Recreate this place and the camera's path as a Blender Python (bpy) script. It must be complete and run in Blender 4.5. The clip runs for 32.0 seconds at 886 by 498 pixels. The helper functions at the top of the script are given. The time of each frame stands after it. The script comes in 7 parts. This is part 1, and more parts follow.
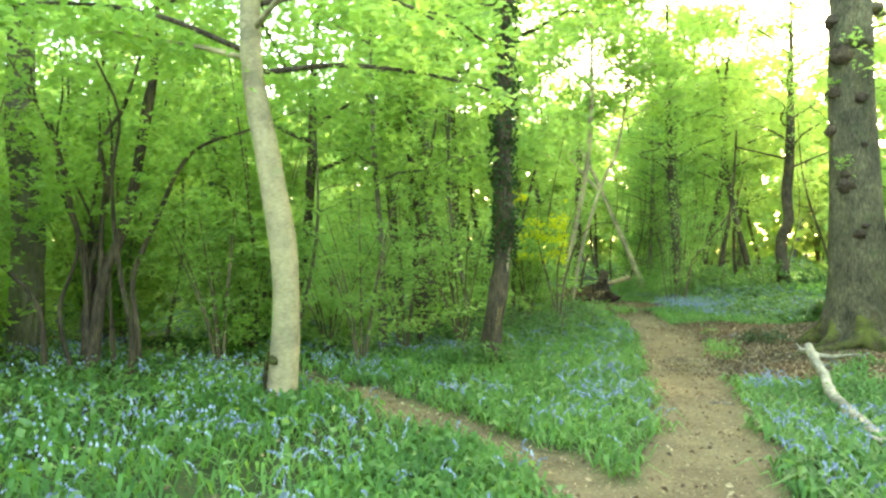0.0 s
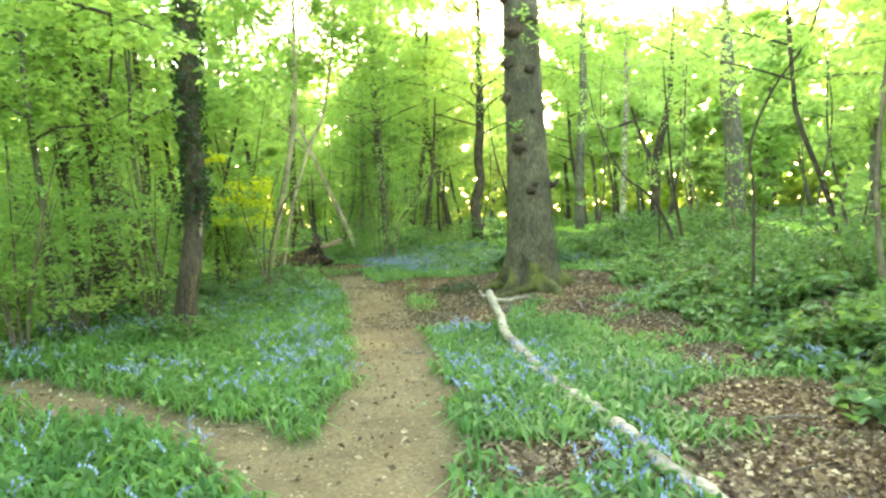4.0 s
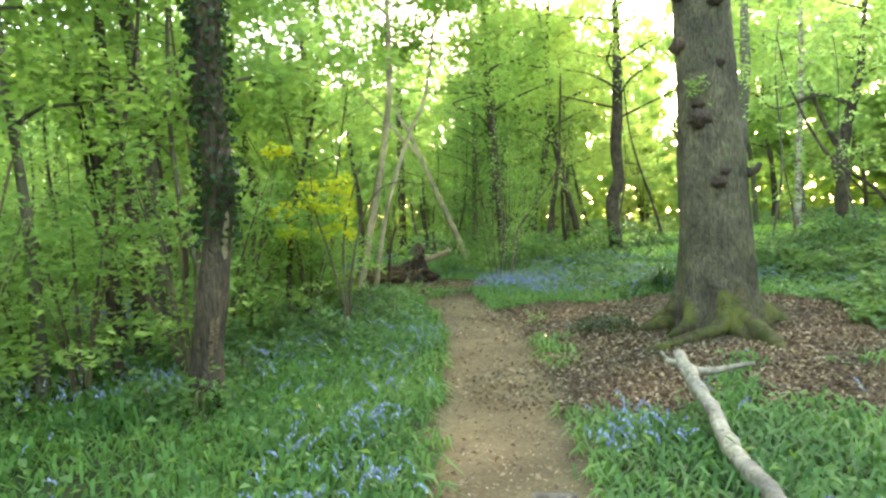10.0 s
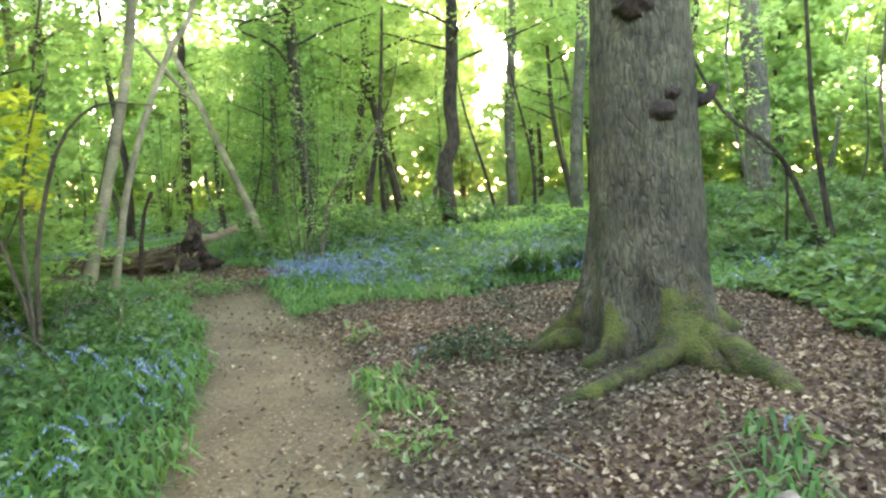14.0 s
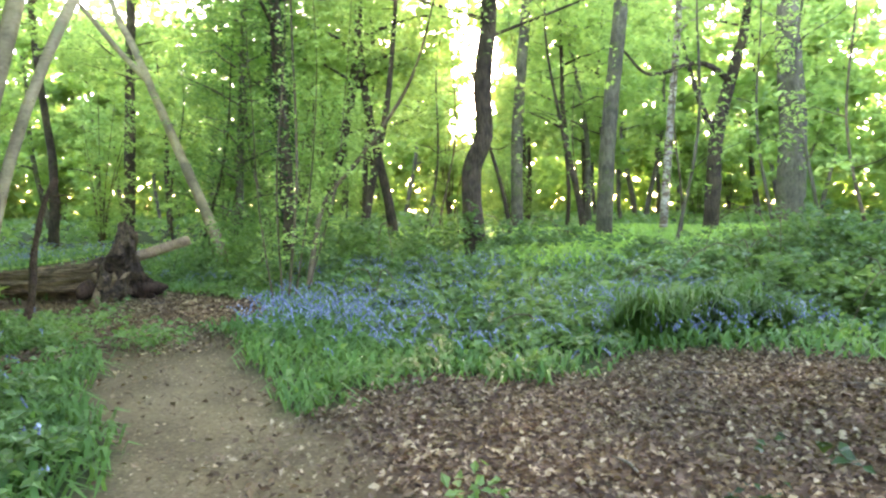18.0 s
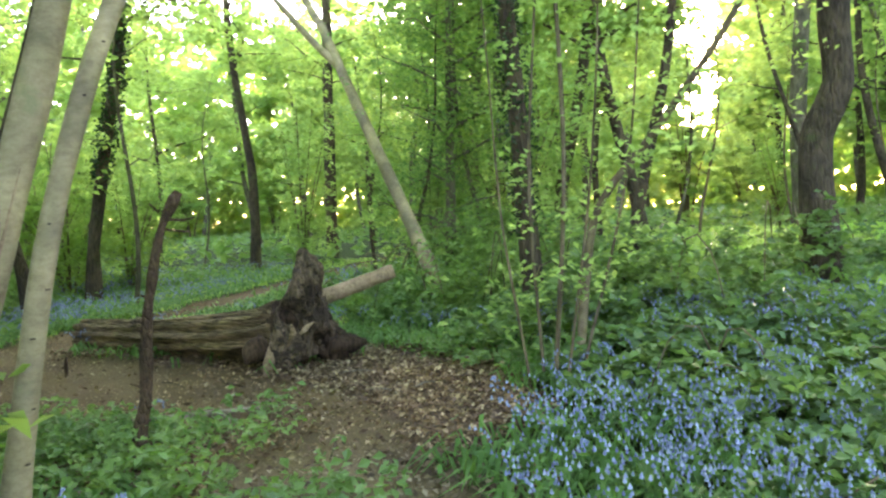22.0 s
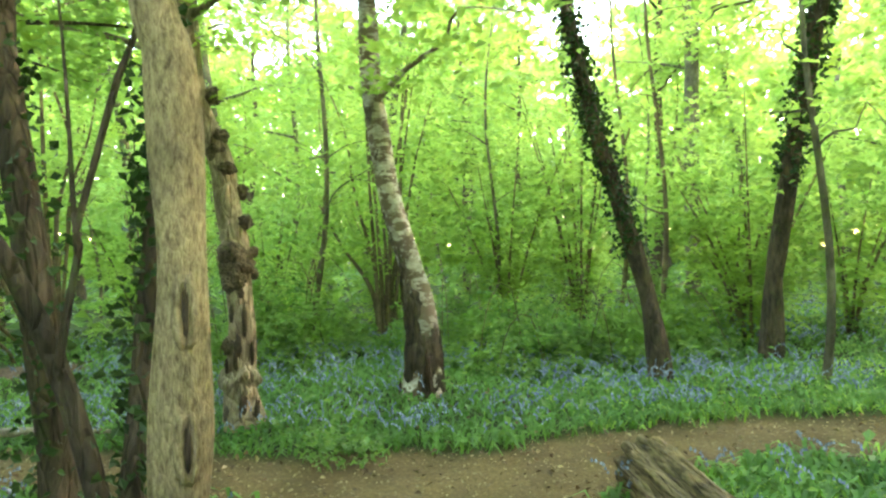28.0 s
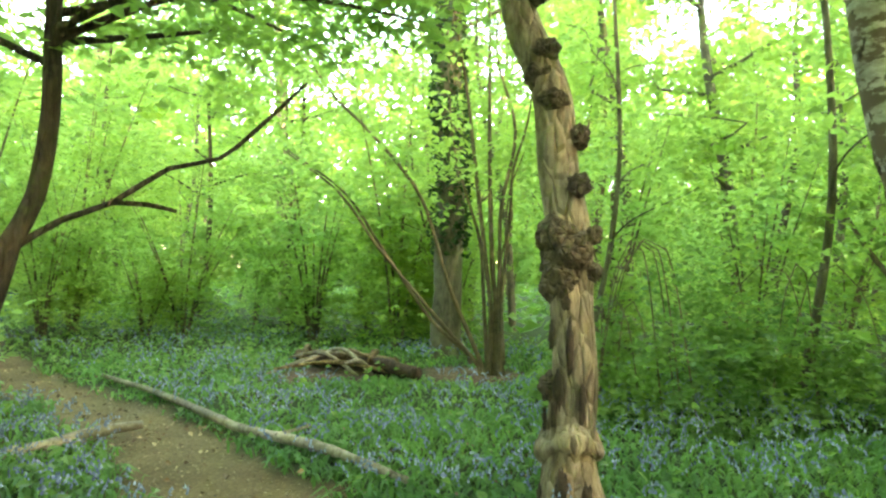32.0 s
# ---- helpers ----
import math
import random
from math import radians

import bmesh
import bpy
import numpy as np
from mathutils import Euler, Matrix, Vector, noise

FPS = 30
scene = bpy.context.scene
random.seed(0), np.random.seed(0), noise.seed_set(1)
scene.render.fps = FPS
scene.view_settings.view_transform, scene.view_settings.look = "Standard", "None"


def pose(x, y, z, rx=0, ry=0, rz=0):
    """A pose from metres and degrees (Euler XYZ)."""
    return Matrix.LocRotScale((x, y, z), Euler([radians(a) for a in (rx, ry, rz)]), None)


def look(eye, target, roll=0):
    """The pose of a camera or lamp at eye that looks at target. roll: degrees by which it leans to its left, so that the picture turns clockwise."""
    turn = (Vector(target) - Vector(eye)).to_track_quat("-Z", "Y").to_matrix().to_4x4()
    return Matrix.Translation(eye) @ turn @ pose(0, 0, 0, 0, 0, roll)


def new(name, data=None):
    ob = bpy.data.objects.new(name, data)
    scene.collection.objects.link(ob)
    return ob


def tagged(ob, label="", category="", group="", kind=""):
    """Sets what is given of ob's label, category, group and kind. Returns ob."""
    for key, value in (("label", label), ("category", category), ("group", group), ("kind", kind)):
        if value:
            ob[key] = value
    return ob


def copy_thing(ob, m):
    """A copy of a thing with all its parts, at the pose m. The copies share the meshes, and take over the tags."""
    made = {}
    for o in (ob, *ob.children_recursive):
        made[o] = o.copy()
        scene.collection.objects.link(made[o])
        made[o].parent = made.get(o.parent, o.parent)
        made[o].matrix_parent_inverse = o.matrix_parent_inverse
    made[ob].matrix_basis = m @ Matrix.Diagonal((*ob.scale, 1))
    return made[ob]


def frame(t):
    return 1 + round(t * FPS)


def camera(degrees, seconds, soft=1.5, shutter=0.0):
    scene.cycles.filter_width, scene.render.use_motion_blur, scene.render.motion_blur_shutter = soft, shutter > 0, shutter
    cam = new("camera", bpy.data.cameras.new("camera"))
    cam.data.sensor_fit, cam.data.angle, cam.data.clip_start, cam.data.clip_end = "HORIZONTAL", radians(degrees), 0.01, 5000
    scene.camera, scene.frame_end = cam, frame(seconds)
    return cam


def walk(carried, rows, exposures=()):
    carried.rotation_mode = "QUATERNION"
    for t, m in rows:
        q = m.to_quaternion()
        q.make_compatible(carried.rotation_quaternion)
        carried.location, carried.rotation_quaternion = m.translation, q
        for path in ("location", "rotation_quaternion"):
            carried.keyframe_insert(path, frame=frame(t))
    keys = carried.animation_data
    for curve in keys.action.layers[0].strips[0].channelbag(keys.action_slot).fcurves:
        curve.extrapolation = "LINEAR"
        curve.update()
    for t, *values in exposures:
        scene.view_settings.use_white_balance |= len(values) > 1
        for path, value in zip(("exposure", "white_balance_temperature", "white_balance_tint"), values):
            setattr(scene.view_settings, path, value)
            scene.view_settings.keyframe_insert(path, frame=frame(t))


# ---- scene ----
cam = camera(67.5, 32.0, soft=2.4)

PATH = [
    (0, (0.049, -0.817, 1.506), (-0.999, 0.886, 1.525), -0.5),
    (0.5, (0.19, -0.688, 1.497), (-1.132, 0.813, 1.495), 6.2),
    (1, (0.154, -0.603, 1.497), (-1.26, 0.811, 1.533), -5.7),
    (1.5, (0.108, -0.485, 1.498), (-1.158, 1.06, 1.581), -0.1),
    (2, (0.24, -0.511, 1.488), (-0.844, 1.169, 1.426), 1.7),
    (2.5, (0.257, -0.498, 1.477), (-0.821, 1.185, 1.414), -4.4),
    (3, (0.206, -0.456, 1.486), (-0.636, 1.358, 1.48), 0.5),
    (3.5, (0.195, -0.425, 1.465), (-0.434, 1.471, 1.376), -1.0),
    (4, (0.275, -0.392, 1.403), (-0.009, 1.586, 1.303), -2.4),
    (4.5, (0.207, -0.38, 1.467), (0.054, 1.612, 1.368), -0.8),
    (6.5, (0.083, 0.346, 1.485), (0.056, 2.345, 1.509), -2.5),
    (7, (-0.009, 0.677, 1.481), (-0.183, 2.642, 1.156), -0.4),
    (7.5, (-0.063, 1.03, 1.492), (-0.048, 3.029, 1.431), -0.7),
    (8, (-0.154, 1.467, 1.479), (-0.228, 3.46, 1.329), 0.6),
    (8.5, (-0.251, 1.899, 1.488), (-0.516, 3.874, 1.32), 0.1),
    (9, (-0.311, 2.341, 1.482), (-0.804, 4.279, 1.439), 0.6),
    (9.5, (-0.423, 2.815, 1.475), (-1.043, 4.71, 1.319), 1.0),
    (10, (-0.532, 3.272, 1.464), (-1.159, 5.17, 1.392), -3.3),
    (10.5, (-0.621, 3.74, 1.459), (-1.231, 5.643, 1.37), 1.7),
    (11, (-0.672, 4.232, 1.424), (-1.244, 6.145, 1.306), -1.9),
    (11.5, (-0.73, 4.729, 1.385), (-1.212, 6.668, 1.285), -0.8),
    (12, (-0.827, 5.219, 1.37), (-1.108, 7.198, 1.281), 4.2),
    (12.5, (-0.97, 5.709, 1.352), (-1.31, 7.677, 1.251), -1.5),
    (13, (-1.115, 6.175, 1.311), (-1.428, 8.147, 1.2), -1.2),
    (13.5, (-1.248, 6.622, 1.279), (-1.346, 8.619, 1.205), 1.9),
    (14, (-1.348, 7.107, 1.253), (-1.424, 9.098, 1.086), -2.8),
    (14.5, (-1.435, 7.559, 1.21), (-1.481, 9.557, 1.133), 0.6),
    (16.5, (-2.041, 9.236, 1.278), (-1.894, 11.225, 1.13), 1.5),
    (17, (-2.282, 9.758, 1.172), (-2.211, 11.754, 1.078), -5.7),
    (17.5, (-2.468, 10.224, 1.191), (-2.452, 12.22, 1.071), -1.9),
    (18, (-2.627, 10.665, 1.163), (-2.563, 12.661, 1.05), -0.1),
    (18.5, (-2.783, 11.073, 1.188), (-2.753, 13.071, 1.103), -5.4),
    (19, (-2.936, 11.529, 1.21), (-2.946, 13.525, 1.085), -1.8),
    (19.5, (-3.089, 11.975, 1.225), (-3.053, 13.973, 1.147), -0.8),
    (20, (-3.195, 12.41, 1.249), (-3.044, 14.4, 1.119), -6.3),
    (20.5, (-3.284, 12.857, 1.259), (-3.114, 14.845, 1.114), 0.1),
    (21, (-3.437, 13.286, 1.237), (-3.288, 15.278, 1.141), 1.9),
    (21.5, (-3.645, 13.706, 1.283), (-3.831, 15.695, 1.2), -6.5),
    (22, (-3.835, 14.156, 1.281), (-4.343, 16.088, 1.18), -2.8),
    (22.5, (-4.01, 14.566, 1.286), (-4.626, 16.469, 1.238), 2.8),
    (23, (-4.178, 14.943, 1.305), (-4.99, 16.77, 1.285), -4.7),
    (23.5, (-4.391, 15.342, 1.322), (-5.568, 16.954, 1.206), -2.9),
    (24, (-4.578, 15.714, 1.327), (-5.817, 17.283, 1.274), 4.4),
    (24.5, (-4.792, 16.087, 1.344), (-6.083, 17.615, 1.328), -3.5),
    (26.5, (-5.523, 17.574, 1.409), (-7.245, 18.59, 1.384), -3.4),
    (27, (-5.803, 17.889, 1.386), (-7.58, 18.801, 1.275), 3.3),
    (27.5, (-6.1, 18.162, 1.391), (-7.938, 18.95, 1.4), -3.1),
    (28, (-6.346, 18.425, 1.393), (-8.282, 18.927, 1.403), -1.2),
    (28.5, (-6.688, 18.598, 1.341), (-8.637, 19.025, 1.198), 3.9),
    (29, (-7.041, 18.74, 1.311), (-8.998, 19.144, 1.373), -4.0),
    (29.5, (-7.477, 18.845, 1.353), (-9.462, 19.078, 1.284), -0.5),
    (30, (-7.843, 18.95, 1.324), (-9.838, 19.06, 1.255), 0.6),
    (30.5, (-8.209, 19.064, 1.295), (-10.205, 18.946, 1.339), -1.5),
    (31, (-8.514, 19.184, 1.248), (-10.446, 18.667, 1.248), -0.1),
    (31.5, (-8.79, 19.317, 1.244), (-10.635, 18.545, 1.227), 0.0),
    (32, (-9.033, 19.443, 1.233), (-10.73, 18.386, 1.296), 1.0),
]
EXPOSURE = [(0, 4.8, 8450, 5), (3, 4.92, 8300, 8), (7, 4.61, 7800, 18), (9, 4.61, 7700, 18), (10, 4.61, 7500, 23), (11, 4.66, 6900, 36), (12, 4.66, 7400, 27), (13, 4.66, 7000, 33), (17, 4.76, 6700, 36), (20, 4.75, 6700, 40), (22, 4.68, 7100, 32), (24.5, 5.08, 7400, 20), (27, 5.28, 7700, 19), (28, 5.23, 8000, 13), (30, 5.28, 8300, 11), (32, 5.18, 8500, 7)]
walk(cam, [(t, look(eye, target, roll)) for t, eye, target, roll in PATH], EXPOSURE)

# ---------------------------------------------------------------- light
SUN_AZ, SUN_EL = radians(-4.5), radians(14.5)      # yaw from +y to the left, height
world = bpy.data.worlds.new("sky")
scene.world = world
world.use_nodes = True
wn = world.node_tree
sky = wn.nodes.new("ShaderNodeTexSky")
sky.sky_type, sky.sun_disc = "NISHITA", False
sky.sun_elevation, sky.sun_rotation = SUN_EL, -SUN_AZ
sky.dust_density, sky.air_density, sky.ozone_density = 1.3, 1.0, 1.0
wn.nodes["Background"].inputs[1].default_value = 0.15
wn.links.new(sky.outputs[0], wn.nodes["Background"].inputs[0])
sun = new("sun", bpy.data.lights.new("sun", "SUN"))
sun.data.energy, sun.data.angle, sun.data.color = 0.15, radians(2.0), (1.0, 0.74, 0.44)
sun.matrix_world = look((-math.sin(SUN_AZ) * 60, math.cos(SUN_AZ) * 60, 60 * math.tan(SUN_EL)), (0, 0, 0))


# ---------------------------------------------------------------- small tools
def ss(a, b, v):
    u = np.clip((np.asarray(v, float) - a) / (b - a), 0, 1)
    return u * u * (3 - 2 * u)


def mesh_of(name, verts, faces, mat, smooth=True):
    """A mesh from arrays; faces: one array of equal-sided faces or a list of such arrays."""
    me = bpy.data.meshes.new(name)
    verts = np.asarray(verts, np.float32)
    if not isinstance(faces, list):
        faces = [faces]
    faces = [np.asarray(f, np.int32) for f in faces if len(f)]
    loops = np.concatenate([f.ravel() for f in faces])
    sizes = np.concatenate([np.full(len(f), f.shape[1], np.int32) for f in faces])
    me.vertices.add(len(verts))
    me.vertices.foreach_set("co", verts.ravel())
    me.loops.add(len(loops))
    me.loops.foreach_set("vertex_index", loops)
    me.polygons.add(len(sizes))
    me.polygons.foreach_set("loop_start", np.concatenate([[0], np.cumsum(sizes)[:-1]]).astype(np.int32))
    me.polygons.foreach_set("loop_total", sizes)
    me.polygons.foreach_set("use_smooth", np.full(len(sizes), smooth))
    me.update(calc_edges=True)
    me.validate()
    me.materials.append(mat)
    return me


def part(name, mesh, parent, label=""):
    ob = new(name, mesh)
    ob.parent = parent
    return tagged(ob, label)


def trunk_of(name, index=0):
    """The trunk of a tree built earlier, to carry its own smaller pieces."""
    tree = [o for o in scene.objects if o.parent is None and (o.name == name or o.name.startswith(name + "."))][index]
    return [o for o in scene.objects if o.parent == tree and o.name.startswith("trunk")][0], np.array(tree.location)


def smooth_line(points, step):
    """Points of (x, y, z, r) along a soft curve."""
    p = np.asarray(points, float)
    ends = np.concatenate([[2 * p[0] - p[1]], p, [2 * p[-1] - p[-2]]])
    out = []
    for i in range(1, len(ends) - 2):
        a, b, c, d = ends[i - 1 : i + 3]
        n = max(2, int(np.linalg.norm(c[:3] - b[:3]) / step))
        t = np.linspace(0, 1, n, endpoint=False)[:, None]
        out.append(0.5 * (2 * b + (c - a) * t + (2 * a - 5 * b + 4 * c - d) * t**2 + (3 * b - a - 3 * c + d) * t**3))
    out = np.concatenate(out + [p[-1:]])
    out[:, 3] = np.maximum(out[:, 3], 0.002)
    return out


def tube(points, sides=10, step=0.15, rough=0.0, grain=3.0, seed=0, flute=None):
    """A tapered, slightly uneven trunk or limb along points of (x, y, z, r), closed at both ends. flute: (count, depth, height) ribs at the foot."""
    line = smooth_line(points, step)
    c, r = line[:, :3], line[:, 3]
    tan = np.gradient(c, axis=0)
    tan /= np.linalg.norm(tan, axis=1)[:, None] + 1e-9
    ref = np.array([1.0, 0.13, 0.0]) if abs(tan[0, 0]) < 0.8 else np.array([0.0, 1.0, 0.2])
    us = []
    u = ref - tan[0] * (ref @ tan[0])
    for t in tan:
        u = u - t * (u @ t)
        u /= np.linalg.norm(u)
        us.append(u.copy())
    us = np.array(us)
    ws = np.cross(tan, us)
    ang = np.linspace(0, 2 * np.pi, sides, endpoint=False)
    rad = np.repeat(r[:, None], sides, 1)
    if flute:
        count, depth, high = flute
        fall = np.exp(-np.maximum(c[:, 2] - c[0, 2], 0) / high)[:, None]
        rad = rad * (1 + depth * fall * (0.6 + 0.7 * np.cos(count * ang + seed)[None] + 0.25 * np.cos((count + 2) * ang + 2 * seed)[None]))
    v = c[:, None] + rad[..., None] * (np.cos(ang)[None, :, None] * us[:, None] + np.sin(ang)[None, :, None] * ws[:, None])
    if rough:
        off = np.array([[noise.noise(Vector((p[0] * grain + seed * 7, p[1] * grain, p[2] * grain * 0.45))) for p in ring] for ring in v])
        v = v + (v - c[:, None]) * (rough * off)[..., None]
    n, m = len(c), sides
    i, j = np.meshgrid(np.arange(n - 1), np.arange(m), indexing="ij")
    q = np.stack([i * m + j, i * m + (j + 1) % m, (i + 1) * m + (j + 1) % m, (i + 1) * m + j], -1).reshape(-1, 4)
    verts = np.concatenate([v.reshape(-1, 3), c[:1], c[-1:]])
    # caps: kites over two sides each
    e = np.arange(0, m - m % 2, 2)
    low = np.stack([np.full(len(e), n * m), (e + 2) % m, (e + 1) % m, e], -1)
    top = np.stack([np.full(len(e), n * m + 1), (n - 1) * m + e, (n - 1) * m + (e + 1) % m, (n - 1) * m + (e + 2) % m], -1)
    return verts, np.concatenate([q, low, top])


def blob(c, r, squash=(1, 1, 1), n=10, bump=0.25, grain=4.0, seed=0):
    """A lumpy knob round c."""
    th = np.linspace(0, np.pi, n)
    ph = np.linspace(0, 2 * np.pi, n + 4, endpoint=False)
    a, b = np.meshgrid(th, ph, indexing="ij")
    d = np.stack([np.sin(a) * np.cos(b), np.sin(a) * np.sin(b), np.cos(a)], -1)
    k = 1 + bump * np.array([[noise.noise(Vector((p * grain * 0.5).tolist()) + Vector((seed * 3.1, 0, 0))) for p in row] for row in d])
    v = np.array(c) + d * k[..., None] * r * np.array(squash)
    m = len(ph)
    i, j = np.meshgrid(np.arange(n - 1), np.arange(m), indexing="ij")
    f = np.stack([i * m + j, (i + 1) * m + j, (i + 1) * m + (j + 1) % m, i * m + (j + 1) % m], -1).reshape(-1, 4)
    return v.reshape(-1, 3), f


def rugged(c, r, squash, n=22, seed=0, deep=0.45):
    """A torn, fibrous lump of rotten wood: ridged at two scales."""
    v, f = blob((0, 0, 0), 1.0, (1, 1, 1), n, 0.0, 1.0, seed)
    out = []
    for p in v:
        q = Vector((p[0] * 1.7 + seed * 5, p[1] * 1.7, p[2] * 0.9))
        a = 1 - 2 * abs(noise.noise(q))
        b = 1 - 2 * abs(noise.noise(q * 2.7))
        d = noise.noise(q * 6.5)
        out.append(p * (1 + deep * (a - 0.5) + 0.3 * deep * (b - 0.5) + 0.08 * deep * d))
    return np.array(c) + np.array(out) * r * np.array(squash), f


def leaves(at, size, rng, lean=0.55, width=0.62, up=None):
    """One folded, pointed leaf (a bent quad) at each place. lean: how far blades turn from level."""
    at = np.asarray(at, float)
    n = len(at)
    size = np.broadcast_to(size, n) * rng.uniform(0.7, 1.3, n)
    yaw = rng.uniform(0, 2 * np.pi, n)
    nor = np.stack([rng.normal(0, lean, n), rng.normal(0, lean, n), np.ones(n)], -1)
    nor /= np.linalg.norm(nor, axis=1)[:, None]
    d = np.stack([np.cos(yaw), np.sin(yaw), np.zeros(n)], -1)
    d -= nor * (d * nor).sum(1)[:, None]
    d /= np.linalg.norm(d, axis=1)[:, None]
    s = np.cross(nor, d)
    L, w = size[:, None], size[:, None] * width * 0.5
    droop = nor * L * rng.uniform(0.0, 0.25, n)[:, None]
    v = np.stack([at - d * L * 0.5, at + s * w + nor * w * 0.3, at + d * L * 0.5 - droop, at - s * w + nor * w * 0.3], 1)
    return v.reshape(-1, 3), np.arange(4 * n).reshape(-1, 4)


def sprays(centres, rng, per=30, radius=0.45, flat=0.14):
    """Leaf places in flat, layered sprays round the centres."""
    c = np.repeat(np.asarray(centres, float), per, 0)
    k = np.repeat(rng.uniform(0.6, 1.25, len(centres)), per)
    tilt = np.repeat(rng.normal(0, 0.18, (len(centres), 2)), per, 0)
    a, r = rng.uniform(0, 2 * np.pi, len(c)), np.sqrt(rng.uniform(0, 1, len(c))) * radius * k
    x, y = np.cos(a) * r, np.sin(a) * r
    z = rng.normal(0, flat * radius, len(c)) + tilt[:, 0] * x + tilt[:, 1] * y - 0.25 * r * r / radius
    return c + np.stack([x, y, z], -1)


# ---------------------------------------------------------------- materials
def material(name):
    m = bpy.data.materials.new(name)
    m.use_nodes = True
    nt = m.node_tree
    return m, nt, nt.nodes["Principled BSDF"]


def node(nt, kind, **values):
    n = nt.nodes.new("ShaderNode" + kind)
    for k, v in values.items():
        n.inputs[k.replace("_", " ")].default_value = v
    return n


def ramp(nt, stops):
    n = nt.nodes.new("ShaderNodeValToRGB")
    el = n.color_ramp.elements
    while len(el) < len(stops):
        el.new(0.5)
    for e, (p, c) in zip(el, stops):
        e.position, e.color = p, (*c, 1)
    return n


def mixed(nt, fac, a, b, kind="MIX"):
    n = nt.nodes.new("ShaderNodeMix")
    n.data_type, n.blend_type = "RGBA", kind
    for sock, val in ((n.inputs[0], fac), (n.inputs[6], a), (n.inputs[7], b)):
        if isinstance(val, (int, float)):
            sock.default_value = val
        elif isinstance(val, tuple):
            sock.default_value = (*val, 1)
        else:
            nt.links.new(val, sock)
    return n.outputs[2]


def bark(name, light, dark, scale=14.0, stretch=0.25, bump=0.5, moss=None, moss_amount=0.0, patches=None, crack=1.0, patch_at=0.57):
    m, nt, b = material(name)
    tc = nt.nodes.new("ShaderNodeTexCoord")
    turn, size = (stretch[3], stretch[:3]) if isinstance(stretch, tuple) else (0.0, (1, 1, stretch))
    rot = node(nt, "Mapping", Rotation=(0, 0, radians(turn)))
    nt.links.new(tc.outputs["Object"], rot.inputs[0])
    mp = node(nt, "Mapping", Scale=size)
    nt.links.new(rot.outputs[0], mp.inputs[0])
    fine = node(nt, "TexNoise", Scale=scale, Detail=6.0, Roughness=0.65)
    big = node(nt, "TexNoise", Scale=2.2, Detail=3.0, Roughness=0.6)
    cracks = node(nt, "TexVoronoi", Scale=scale * 0.8)
    cracks.feature = "DISTANCE_TO_EDGE"
    for n in (fine, cracks):
        nt.links.new(mp.outputs[0], n.inputs["Vector"])
    nt.links.new(tc.outputs["Object"], big.inputs["Vector"])
    r = ramp(nt, [(0.30, dark), (0.62, light)])
    nt.links.new(fine.outputs["Fac"], r.inputs[0])
    spots = ramp(nt, [(0.38, (0.55, 0.55, 0.55)), (0.66, (1.15, 1.12, 1.05))])
    nt.links.new(big.outputs["Fac"], spots.inputs[0])
    col = mixed(nt, 1.0, r.outputs[0], spots.outputs[0], "MULTIPLY")
    if patches:
        pm = node(nt, "Mapping", Scale=(1.0, 1.0, 2.2))
        nt.links.new(tc.outputs["Object"], pm.inputs[0])
        pn = node(nt, "TexNoise", Scale=4.5, Detail=4.0, Roughness=0.7)
        nt.links.new(pm.outputs[0], pn.inputs["Vector"])
        pr = ramp(nt, [(patch_at - 0.05, (0, 0, 0)), (patch_at, (1, 1, 1))])
        nt.links.new(pn.outputs["Fac"], pr.inputs[0])
        col = mixed(nt, pr.outputs[0], col, patches)
    if moss:
        mn = node(nt, "TexNoise", Scale=3.5, Detail=5.0, Roughness=0.7)
        nt.links.new(tc.outputs["Object"], mn.inputs["Vector"])
        mr = ramp(nt, [(0.62 - 0.35 * moss_amount, (0, 0, 0)), (0.72 - 0.3 * moss_amount, (1, 1, 1))])
        nt.links.new(mn.outputs["Fac"], mr.inputs[0])
        col = mixed(nt, mr.outputs[0], col, moss)
    nt.links.new(col, b.inputs["Base Color"])
    b.inputs["Roughness"].default_value = 0.9
    b.inputs["Specular IOR Level"].default_value = 0.2
    add = node(nt, "Math")
    add.operation = "ADD"
    cr = ramp(nt, [(0.0, (1 - crack,) * 3), (0.18, (1, 1, 1))])
    nt.links.new(cracks.outputs["Distance"], cr.inputs[0])
    nt.links.new(fine.outputs["Fac"], add.inputs[0])
    nt.links.new(cr.outputs[0], add.inputs[1])
    bp = node(nt, "Bump", Strength=bump, Distance=0.02)
    nt.links.new(add.outputs[0], bp.inputs["Height"])
    nt.links.new(bp.outputs[0], b.inputs["Normal"])
    return m


